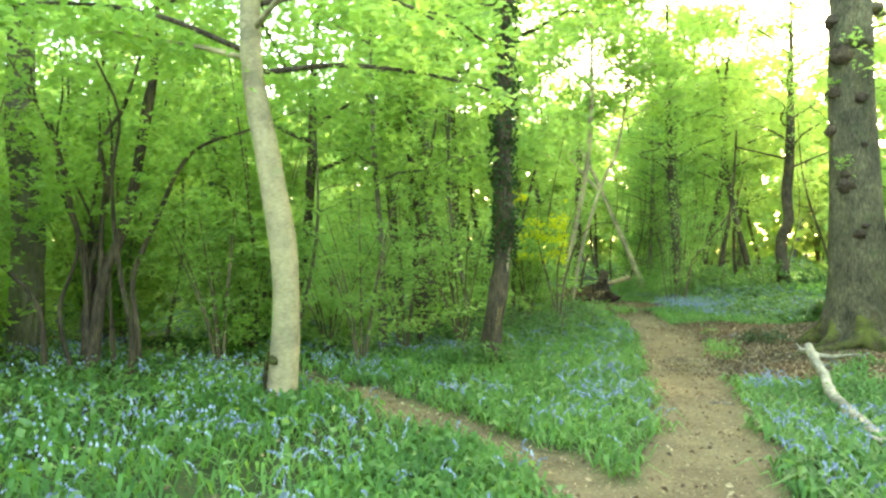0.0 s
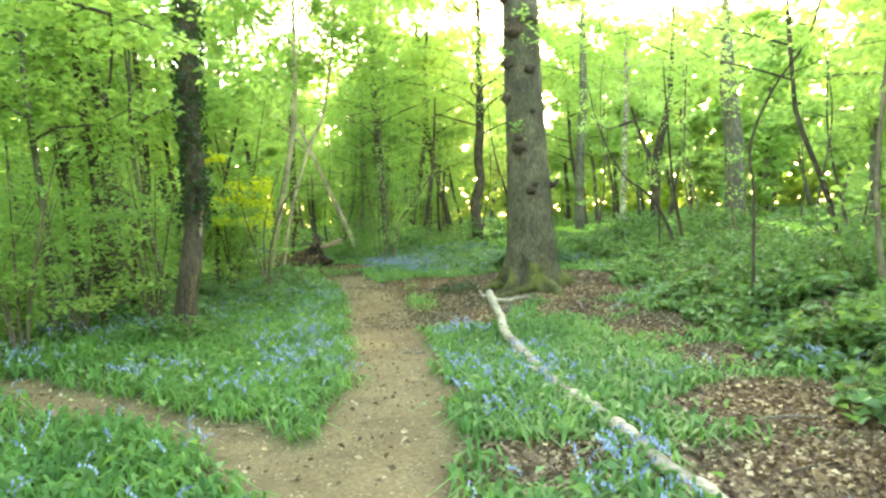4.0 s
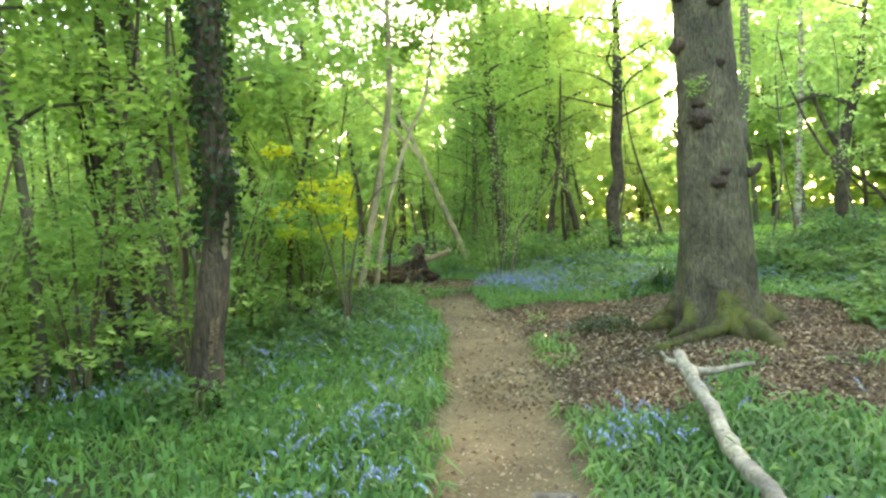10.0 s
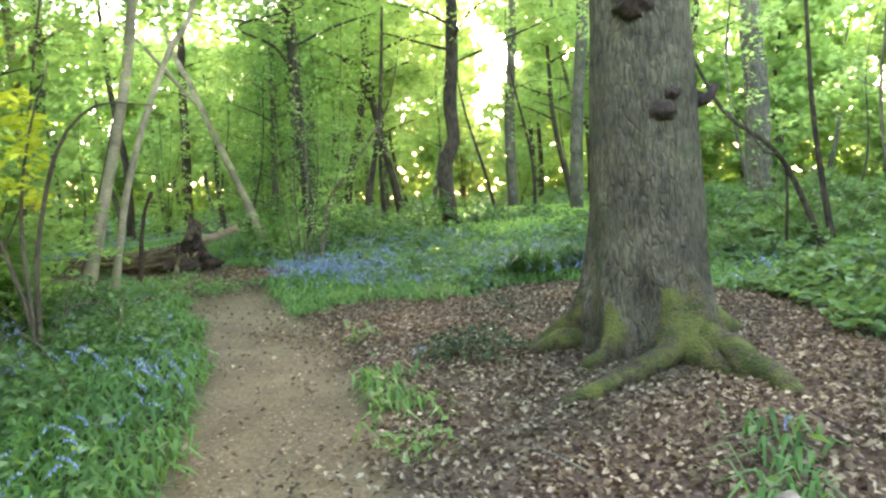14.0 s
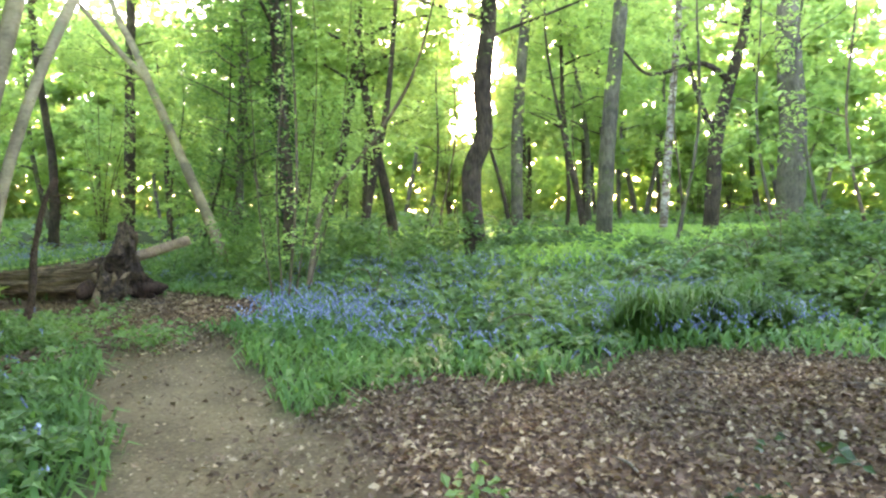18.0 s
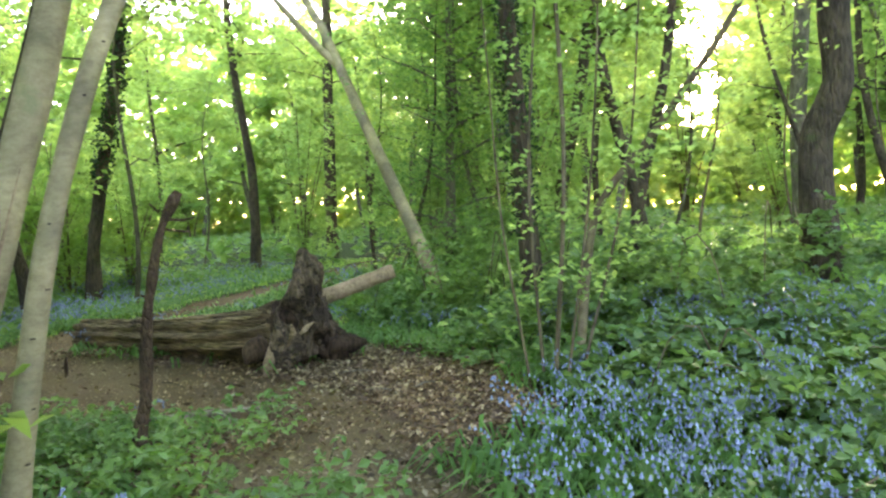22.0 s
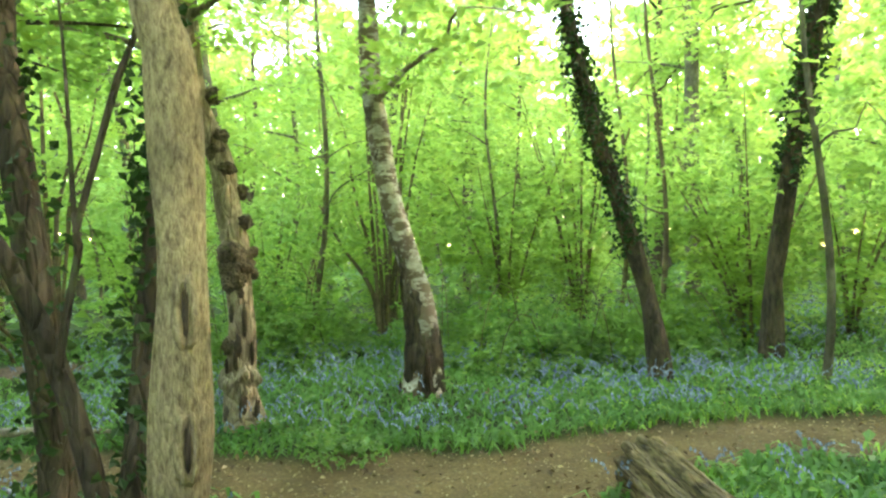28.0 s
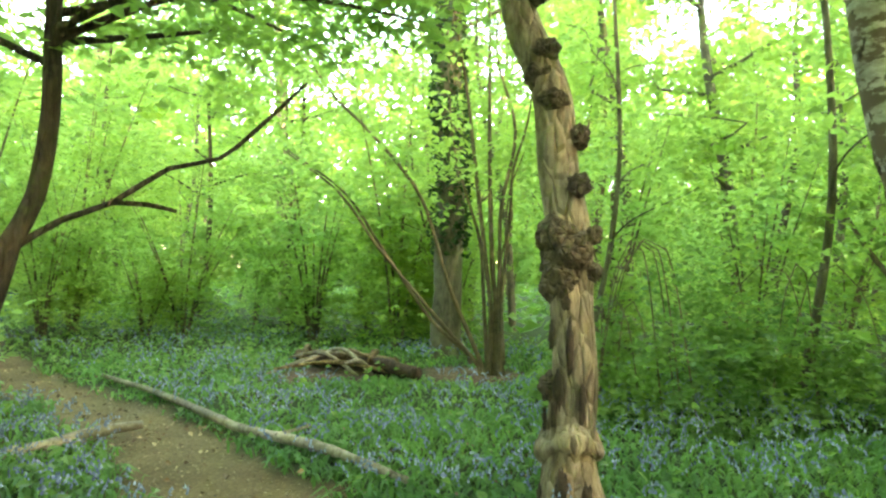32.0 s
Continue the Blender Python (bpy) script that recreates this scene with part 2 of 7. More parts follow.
def leaf_mat(name, dark, light, through_col, share=0.45, rough=0.5, middle=None, gloss=0.18):
    """Leaves: each one its own shade, thin enough for light to come through."""
    m, nt, b = material(name)
    geo = nt.nodes.new("ShaderNodeNewGeometry")
    r = ramp(nt, [(0.0, dark), (0.75, middle), (1.0, light)] if middle else [(0.0, dark), (1.0, light)])
    nt.links.new(geo.outputs["Random Per Island"], r.inputs[0])
    tc = nt.nodes.new("ShaderNodeTexCoord")
    big = node(nt, "TexNoise", Scale=0.7, Detail=2.0)
    nt.links.new(tc.outputs["Object"], big.inputs["Vector"])
    vr = ramp(nt, [(0.35, (0.75, 0.82, 0.8)), (0.65, (1.2, 1.1, 1.0))])
    nt.links.new(big.outputs["Fac"], vr.inputs[0])
    col = mixed(nt, 1.0, r.outputs[0], vr.outputs[0], "MULTIPLY")
    nt.links.new(col, b.inputs["Base Color"])
    b.inputs["Roughness"].default_value = rough
    b.inputs["Specular IOR Level"].default_value = gloss
    tr = nt.nodes.new("ShaderNodeBsdfTranslucent")
    tcol = mixed(nt, 1.0, through_col, vr.outputs[0], "MULTIPLY")
    nt.links.new(tcol, tr.inputs["Color"])
    mx = nt.nodes.new("ShaderNodeMixShader")
    mx.inputs[0].default_value = share
    out = nt.nodes["Material Output"]
    nt.links.new(b.outputs[0], mx.inputs[1])
    nt.links.new(tr.outputs[0], mx.inputs[2])
    nt.links.new(mx.outputs[0], out.inputs["Surface"])
    return m


def ground_mat():
    m, nt, b = material("woodland_soil")
    tc = nt.nodes.new("ShaderNodeTexCoord")
    zone = nt.nodes.new("ShaderNodeAttribute")
    zone.attribute_name = "zones"
    sep = nt.nodes.new("ShaderNodeSeparateColor")
    nt.links.new(zone.outputs["Color"], sep.inputs[0])
    n1 = node(nt, "TexNoise", Scale=34.0, Detail=7.0, Roughness=0.7)
    n2 = node(nt, "TexNoise", Scale=1.7, Detail=4.0, Roughness=0.6)
    vo = node(nt, "TexVoronoi", Scale=26.0)
    for n in (n1, n2, vo):
        nt.links.new(tc.outputs["Object"], n.inputs["Vector"])
    soil = ramp(nt, [(0.3, (0.10, 0.074, 0.038)), (0.55, (0.18, 0.137, 0.068)), (0.75, (0.285, 0.226, 0.122))])
    nt.links.new(n1.outputs["Fac"], soil.inputs[0])
    shade = ramp(nt, [(0.35, (0.72, 0.7, 0.68)), (0.65, (1.15, 1.12, 1.1))])
    nt.links.new(n2.outputs["Fac"], shade.inputs[0])
    soil_c = mixed(nt, 1.0, soil.outputs[0], shade.outputs[0], "MULTIPLY")
    lit = ramp(nt, [(0.0, (0.05, 0.031, 0.019)), (0.5, (0.12, 0.075, 0.045)), (1.0, (0.22, 0.15, 0.095))])
    nt.links.new(vo.outputs["Color"], lit.inputs[0])
    herb = ramp(nt, [(0.3, (0.022, 0.034, 0.012)), (0.7, (0.06, 0.088, 0.026))])
    nt.links.new(n1.outputs["Fac"], herb.inputs[0])
    c = mixed(nt, sep.outputs[1], herb.outputs[0], lit.outputs[0])
    soil_c = mixed(nt, sep.outputs[2], soil_c, mixed(nt, 1.0, soil_c, (0.78, 0.71, 0.66), "MULTIPLY"))
    c = mixed(nt, sep.outputs[0], c, soil_c)
    nt.links.new(c, b.inputs["Base Color"])
    b.inputs["Roughness"].default_value = 0.95
    b.inputs["Specular IOR Level"].default_value = 0.15
    bp = node(nt, "Bump", Strength=0.6, Distance=0.02)
    nt.links.new(n1.outputs["Fac"], bp.inputs["Height"])
    nt.links.new(bp.outputs[0], b.inputs["Normal"])
    return m


def petal_mat():
    m, nt, b = material("bluebell_petal")
    geo = nt.nodes.new("ShaderNodeNewGeometry")
    r = ramp(nt, [(0.0, (0.135, 0.165, 0.25)), (0.6, (0.215, 0.262, 0.355)), (1.0, (0.36, 0.41, 0.505))])
    nt.links.new(geo.outputs["Random Per Island"], r.inputs[0])
    nt.links.new(r.outputs[0], b.inputs["Base Color"])
    b.inputs["Roughness"].default_value = 0.7
    b.inputs["Specular IOR Level"].default_value = 0.1
    return m


SOIL = ground_mat()
PETAL = petal_mat()
B_OAK = bark("oak_bark", (0.195, 0.166, 0.098), (0.062, 0.05, 0.029), 34, 0.3, 0.8, (0.10, 0.105, 0.05), 0.15)
B_MOSS = bark("mossy_root_bark", (0.15, 0.115, 0.06), (0.04, 0.03, 0.018), 40, 0.8, 1.0, (0.135, 0.135, 0.03), 0.4, (0.07, 0.08, 0.02), 0.5, 0.55)
B_BURR = bark("dark_burr_bark", (0.12, 0.082, 0.053), (0.036, 0.026, 0.019), 34, 0.6, 0.8, None, 0, None, 0.0)
B_PALE = bark("pale_smooth_bark", (0.45, 0.36, 0.21), (0.31, 0.24, 0.135), 22, 1.6, 0.35, (0.28, 0.26, 0.13), 0.12, (0.36, 0.28, 0.165), 0.0, 0.67)
B_BROWN = bark("scaly_brown_bark", (0.53, 0.385, 0.215), (0.155, 0.10, 0.055), 58, 0.4, 0.7, (0.26, 0.195, 0.11), 0.25, None, 0.3)
B_KNOB = bark("flaking_brown_bark", (0.53, 0.405, 0.27), (0.16, 0.105, 0.068), 20, 0.35, 1.0, (0.16, 0.14, 0.07), 0.15)
B_GALL = bark("knotted_burr_bark", (0.25, 0.185, 0.125), (0.055, 0.04, 0.028), 30, 0.8, 1.0, (0.12, 0.125, 0.05), 0.2)
B_BIRCH = bark("patchy_birch_bark", (0.64, 0.57, 0.46), (0.31, 0.24, 0.165), 12, 1.5, 0.5, None, 0, (0.17, 0.12, 0.075), 0.15, 0.535)
B_DARK = bark("dark_bark", (0.14, 0.103, 0.066), (0.046, 0.034, 0.024), 24, 0.25, 0.9, (0.09, 0.10, 0.035), 0.12)
B_GREY = bark("grey_green_bark", (0.20, 0.178, 0.118), (0.092, 0.078, 0.05), 15, 0.35, 0.5, (0.12, 0.14, 0.05), 0.2)
B_HAZEL = bark("hazel_bark", (0.22, 0.17, 0.10), (0.10, 0.075, 0.045), 18, 0.6, 0.3, None, 0, None, 0.0)
B_ROT = bark("rotten_dark_wood", (0.10, 0.06, 0.036), (0.010, 0.007, 0.005), 30, 0.25, 1.0, None, 0, None, 0.0)
B_LOG = bark("weathered_log_wood", (0.34, 0.235, 0.125), (0.022, 0.014, 0.009), 34, (0.14, 0.8, 1.0, 13.1), 1.0, None, 0, None, 0.6)
B_BARE = bark("bleached_bare_wood", (0.48, 0.41, 0.295), (0.20, 0.16, 0.105), 20, 0.9, 0.7, None, 0, (0.14, 0.11, 0.075), 0.1, 0.63)
B_SNAG = bark("dead_brown_bark", (0.17, 0.105, 0.06), (0.045, 0.028, 0.017), 40, 0.5, 1.0, None, 0, None, 0.6)
B_ROOT = bark("torn_root_wood", (0.25, 0.175, 0.105), (0.028, 0.019, 0.012), 30, 0.35, 1.0, None, 0, (0.05, 0.035, 0.022), 0.8, 0.56)
B_TWIG = bark("grey_dead_twig", (0.32, 0.27, 0.2), (0.16, 0.13, 0.09), 20, 0.5, 0.3)
L_SPRING = leaf_mat("spring_leaf", (0.085, 0.18, 0.042), (0.185, 0.30, 0.07), (0.46, 0.68, 0.155), 0.56)
L_HAZEL = leaf_mat("hazel_leaf", (0.105, 0.20, 0.06), (0.20, 0.32, 0.095), (0.52, 0.76, 0.21), 0.6)
# yellow leaves, colour raised to stand for sunshine on them
L_SUNLIT_GOLD = leaf_mat("golden_spring_leaf", (0.58, 0.56, 0.03), (0.82, 0.77, 0.06), (0.85, 0.84, 0.05), 0.4)
L_CHIP = leaf_mat("pale_path_chip", (0.12, 0.085, 0.048), (0.42, 0.33, 0.20), (0.2, 0.15, 0.09), 0.08, 0.85)
L_IVY = leaf_mat("ivy_leaf", (0.018, 0.042, 0.014), (0.05, 0.095, 0.03), (0.06, 0.12, 0.02), 0.2, 0.35)
L_BRAMBLE = leaf_mat("bramble_leaf", (0.024, 0.068, 0.024), (0.155, 0.275, 0.092), (0.24, 0.43, 0.09), 0.38, 0.42, None, 0.3)
L_HOLLY = leaf_mat("dark_shrub_leaf", (0.06, 0.14, 0.045), (0.15, 0.27, 0.085), (0.28, 0.50, 0.11), 0.48, 0.45)
L_BLADE = leaf_mat("bluebell_blade", (0.026, 0.088, 0.024), (0.122, 0.272, 0.068), (0.21, 0.44, 0.078), 0.38, 0.55, None, 0.2)
L_HERB = leaf_mat("herb_leaf", (0.06, 0.14, 0.038), (0.15, 0.27, 0.07), (0.27, 0.49, 0.09), 0.4, 0.4, None, 0.45)
L_TUFT = leaf_mat("dark_tuft_grass", (0.05, 0.13, 0.034), (0.115, 0.25, 0.06), (0.15, 0.33, 0.05), 0.38)
L_FERN = leaf_mat("young_fern", (0.13, 0.28, 0.06), (0.24, 0.42, 0.09), (0.50, 0.80, 0.13), 0.52)
L_DRY = leaf_mat("dry_leaf", (0.05, 0.03, 0.016), (0.50, 0.39, 0.235), (0.22, 0.14, 0.07), 0.12, 0.7, (0.215, 0.145, 0.078), 0.3)
CUT = bark("sawn_wood_end", (0.42, 0.30, 0.18), (0.22, 0.15, 0.09), 30, 1.0, 0.3)

# ---------------------------------------------------------------- plan
MAIN_PATH = [(-0.1, -40, 0.5), (-0.25, -8, 0.5), (-0.4, 0, 0.5), (-0.75, 4, 0.5), (-1.2, 6, 0.5), (-1.8, 8.4, 0.58), (-2.5, 11, 0.62), (-3.4, 13.6, 0.65), (-4.1, 15, 0.6),
             (-4.8, 16.5, 0.62), (-5.9, 18.35, 0.5), (-7.6, 18.8, 0.95), (-9.4, 19.1, 1.1)]
CROSS_PATH = [(-9.0, 60, 0.6), (-10.4, 30, 0.6), (-10.4, 25, 0.55), (-10.35, 23.3, 0.55), (-10.65, 21.8, 0.55), (-10.45, 20, 0.65), (-10.7, 18.6, 0.6), (-11.5, 17, 0.5), (-12.2, 15.2, 0.42),
              (-12.8, 13.2, 0.4), (-13.3, 11, 0.4), (-14.5, 6, 0.4), (-18, -6, 0.4), (-30, -40, 0.5)]
SIDE_PATH = [(-1.0, 3.0, 0.35), (-1.8, 3.75, 0.33), (-3.2, 4.45, 0.3), (-4.9, 5.35, 0.3), (-7.5, 6.2, 0.3), (-12, 7, 0.3)]
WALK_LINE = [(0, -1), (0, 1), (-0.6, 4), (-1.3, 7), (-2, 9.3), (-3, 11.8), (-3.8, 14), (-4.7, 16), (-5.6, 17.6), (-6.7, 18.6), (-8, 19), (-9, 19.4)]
LITTER = [(0.3, 12.6, 2.3), (-1.3, 10.2, 1.4), (-1.2, 13.9, 1.9), (-2.2, 14.3, 1.3), (0.0, 15.2, 1.4), (0.9, 9.7, 0.9), (2.2, 4.4, 0.9), (1.7, 3.1, 0.8), (2.3, 6.9, 0.7), (1.9, 8.6, 0.8),
          (-5.5, 18.3, 1.1), (-5.3, 17.3, 0.9), (-5.8, 19.4, 1.2), (0.3, 3.4, 0.5), (-6.0, 16.3, 0.5), (-8.2, 20.0, 0.45), (-9.2, 20.25, 0.45), (-7.2, 19.75, 0.6), (-7.5, 17.5, 0.65), (-6.7, 17.3, 0.5), (-15.9, 13.6, 0.9), (-16.6, 15.2, 0.7), (-8.9, 21.2, 0.42), (-8.4, 21.5, 0.42), (-7.9, 21.8, 0.42)]


def along(line, x, y):
    """How far places lie outside a line of (x, y[, half width]); negative inside."""
    x, y = np.asarray(x, float), np.asarray(y, float)
    best = np.full(x.shape, 1e9)
    for a, b in zip(line, line[1:]):
        ax, ay, bx, by = a[0], a[1], b[0], b[1]
        t = np.clip(((x - ax) * (bx - ax) + (y - ay) * (by - ay)) / ((bx - ax) ** 2 + (by - ay) ** 2), 0, 1)
        d = np.hypot(x - ax - t * (bx - ax), y - ay - t * (by - ay))
        if len(a) > 2:
            d = d - (a[2] + t * (b[2] - a[2]))
        best = np.minimum(best, d)
    return best


def wave(x, y, s, k=0.0):
    """Cheap uneven noise, about -1 to 1."""
    return (np.sin(x * s * 1.3 + 1.7 * np.sin(y * s * 0.9 + k) + k) + np.sin(y * s * 1.7 + 1.3 * np.sin(x * s * 1.1 - k)) + 0.5 * np.sin((x + y) * s * 3.1 + k)) / 2.5


def zones(x, y):
    """How much a place is trodden path (0..1) and leaf litter (0..1)."""
    edge = 0.13 * wave(x, y, 2.1, 0.4) + 0.06 * wave(x, y, 7.0, 1.2)
    p = np.minimum(np.minimum(along(MAIN_PATH, x, y), along(CROSS_PATH, x, y)), along(SIDE_PATH, x, y))
    l = np.full(np.shape(x), 1e9)
    for cx, cy, r in LITTER:
        l = np.minimum(l, np.hypot(np.asarray(x) - cx, np.asarray(y) - cy) - r)
    return 1 - ss(-0.12, 0.12, p + edge), 1 - ss(-0.25, 0.25, l + 2 * edge)


def gz(x, y):
    """The ground's height."""
    x, y = np.asarray(x, float), np.asarray(y, float)
    z = np.interp(y, [-60, 0, 5, 7.5, 10, 12, 14, 17, 20, 60], [0.1, 0.03, -0.08, -0.22, -0.27, -0.22, -0.15, -0.1, -0.07, 0.4])
    z = z + 0.28 * ss(17, 22, y) * ss(-5.5, -3, x) + 0.14 * ss(-1.2, 0.5, x) * ss(7, 10, y) * (1 - ss(14, 17, y)) + 0.08 * ss(1.5, 4, x) * ss(4, 9, y)
    z = z + 0.3 * ss(22.5, 26, y) * ss(-9, -6, x) * (1 - ss(-5.5, -3, x))
    return z + 0.015 * wave(x, y, 1.1, 2.0) + 0.006 * wave(x, y, 4.3, 0.7)


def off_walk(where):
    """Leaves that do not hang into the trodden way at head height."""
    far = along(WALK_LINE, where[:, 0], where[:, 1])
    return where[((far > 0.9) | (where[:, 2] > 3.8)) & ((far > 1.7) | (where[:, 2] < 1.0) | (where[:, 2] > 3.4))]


# ---------------------------------------------------------------- ground
def build_ground():
    def axis(lo, hi, step):
        far = np.array([400, 220, 120, 70, 40, 25, 15, 9, 5, 2.5, 1.0])
        return np.concatenate([lo - far, np.arange(lo, hi, step), hi + far[::-1]])

    xs, ys = axis(-20, 8, 0.14), axis(-3, 26, 0.14)
    x, y = np.meshgrid(xs, ys, indexing="ij")
    p, l = zones(x, y)
    near = ((x > -20) & (x < 8) & (y > -3) & (y < 26))
    z = gz(x, y) - 0.025 * p + near * 0.02 * (l + p) * wave(x, y, 15.0, 0.3)
    n, m = x.shape
    i, j = np.meshgrid(np.arange(n - 1), np.arange(m - 1), indexing="ij")
    f = np.stack([i * m + j, (i + 1) * m + j, (i + 1) * m + j + 1, i * m + j + 1], -1).reshape(-1, 4)
    me = mesh_of("ground", np.stack([x, y, z], -1).reshape(-1, 3), f, SOIL)
    at = me.attributes.new("zones", "FLOAT_COLOR", "POINT")
    at.data.foreach_set("color", np.stack([p, l, ss(16.8, 18.6, y - 0.25 * x - 1.5), 0 * p + 1], -1).astype(np.float32).ravel())
    ob = new("ground", me)
    tagged(ob, "woodland floor with a trodden earth path and leaf litter", "ground", kind="structure")


build_ground()


# ---------------------------------------------------------------- trees
def thing(name, at, label, category, group=""):
    ob = new(name)
    ob.empty_display_size = 0.2
    ob.location = at
    return tagged(ob, label, category, group)


def local(vf, at):
    return vf[0] - np.array(at), vf[1]


def rise(points, top, lean=0.5, tip=0.03):
    """The trunk's points carried on up to a height, losing lean."""
    p = [tuple(q) for q in points]
    a, b = np.array(p[-2]), np.array(p[-1])
    d = (b - a)[:2] / max(0.3, b[2] - a[2])
    n = max(2, int((top - b[2]) / 2.0))
    for k in range(1, n + 1):
        z = b[2] + (top - b[2]) * k / n
        h = (z - b[2])
        w = d * lean * h / (1 + 0.25 * h)
        p.append((b[0] + w[0], b[1] + w[1], z, b[3] + (tip - b[3]) * k / n))
    return p


def limbs_of(line, rng, count, low, high, reach, climb=0.5, rad=0.035, many=2):
    """Branches off a trunk between two heights, as points of (x, y, z, r), and the middle of each spray on them."""
    out, spots = [], []
    z = line[:, 2]
    turn = rng.uniform(0, 6.28)
    for k in range(count):
        h = low + (high - low) * (k + rng.uniform(0.1, 0.9)) / count
        base = line[int(np.argmin(abs(z - h)))]
        turn += 2.4 + rng.normal(0, 0.4)
        far = reach * rng.uniform(0.6, 1.15) * (1.0 - 0.45 * (h - low) / max(0.1, high - low))
        up = climb * rng.uniform(0.4, 1.3)
        pts = []
        wob = rng.normal(0, 0.12, (5, 2))
        for s, w in zip((0, 0.28, 0.55, 0.8, 1.0), wob):
            d = far * s
            a = turn + w[0] * s * 2
            pts.append((base[0] + np.cos(a) * d, base[1] + np.sin(a) * d, base[2] + up * d * (1 - 0.35 * s) + w[1] * s * 0.6, max(0.006, min(base[3] * 0.6, rad) * (1 - 0.85 * s))))
        out.append(pts)
        fine = smooth_line(pts, 0.35)
        for q in fine[int(len(fine) * 0.3):]:
            for _ in range(many):
                spots.append(q[:3] + rng.normal(0, 0.3, 3) * (1, 1, 0.8))
    return out, np.array(spots)


def make_tree(name, label, points, mat, top=9.0, sides=12, rough=0.14, crown=None, leaf=None, ivy=None, flute=None, seed=1, lean=0.5, group="", category="tree", bits=(), step=0.16):
    """A tree: trunk, branches, crown of leaves. points: the trunk's first metres. crown: (branches, low, high, reach, leaves a spray, leaf length).
    ivy: (low, high, leaves). bits: further branches, each a list of points. """
    rng = np.random.default_rng(seed)
    at = (points[0][0], points[0][1], float(gz(points[0][0], points[0][1])))
    root = thing(name, at, label, category, group)
    pts = [(points[0][0], points[0][1], at[2] - 0.25, points[0][3] * 1.15)] + [q for q in points if q[2] > at[2] + 0.05]
    if top > pts[-1][2] + 0.5:
        pts = rise(pts, top, lean)
    line = smooth_line(pts, step)
    part("trunk", mesh_of("trunk", *local(tube(pts, sides, step, rough, 4.0, seed, flute), at), mat), root)
    for b in bits:
        part("branch", mesh_of("branch", *local(tube(b, max(6, sides - 5), 0.14, rough, 6.0, seed + 3), at), mat), root)
    if crown:
        count, low, high, reach, per, size = crown
        limbs, spots = limbs_of(line, rng, count, low, high, reach, many=3)
        # unseen crest of leaves, added to keep zenith light off the ground
        if top > 7.5:
            crest = smooth_line([tuple(line[-1])] + [(line[-1][0] + 0.2 * k, line[-1][1], line[-1][2] + 1.1 * k, 0.028 - 0.006 * k) for k in (1, 2, 3)], 0.3)
            part("trunk_top", mesh_of("trunk_top", *local(tube(crest, 6, 0.3, 0.1, 3.0, seed), at), mat), root)
            more, above = limbs_of(crest, rng, 7, crest[0, 2], crest[-1, 2], 4.2, 0.35, 0.03, 3)
            for b in more:
                part("branch", mesh_of("branch", *local(tube(b, 5, 0.4, 0.1, 3.0, seed), at), mat), root)
            part("upper_crown", mesh_of("upper_crown", *local(leaves(sprays(above, rng, 7, 0.6, 0.2), 0.27, rng), at), leaf, False), root, "added high leaves, out of view, that shade the ground")
        for b in limbs:
            part("branch", mesh_of("branch", *local(tube(b, 6, 0.25, 0.1, 3.0, seed), at), mat), root)
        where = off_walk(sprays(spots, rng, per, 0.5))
        part("crown", mesh_of("crown", *local(leaves(where, size, rng), at), leaf, False), root, "crown of fresh green spring leaves")
    if ivy:
        low, high, count, size = (*ivy, 0.075)[:4]
        k = np.nonzero((line[:, 2] > low) & (line[:, 2] < high))[0]
        q = line[rng.choice(k, count)]
        a = rng.uniform(0, 6.28, count)
        clump = 0.6 + 0.6 * (wave(a * 2, q[:, 2] * 4, 1.0, seed) > -0.2)
        r = q[:, 3] * (1 + 0.15 * rng.uniform(0, 1, count)) + rng.uniform(0.0, 0.09, count) * clump
        where = q[:, :3] + np.stack([np.cos(a) * r, np.sin(a) * r, rng.normal(0, 0.08, count)], -1)
        part("ivy", mesh_of("ivy", *local(leaves(where, size, rng, 1.6, 0.85), at), L_IVY, False), root, "dark green climbing ivy leaves")
    return root


def T(x, y, z, r):
    return (x, y, z, r)


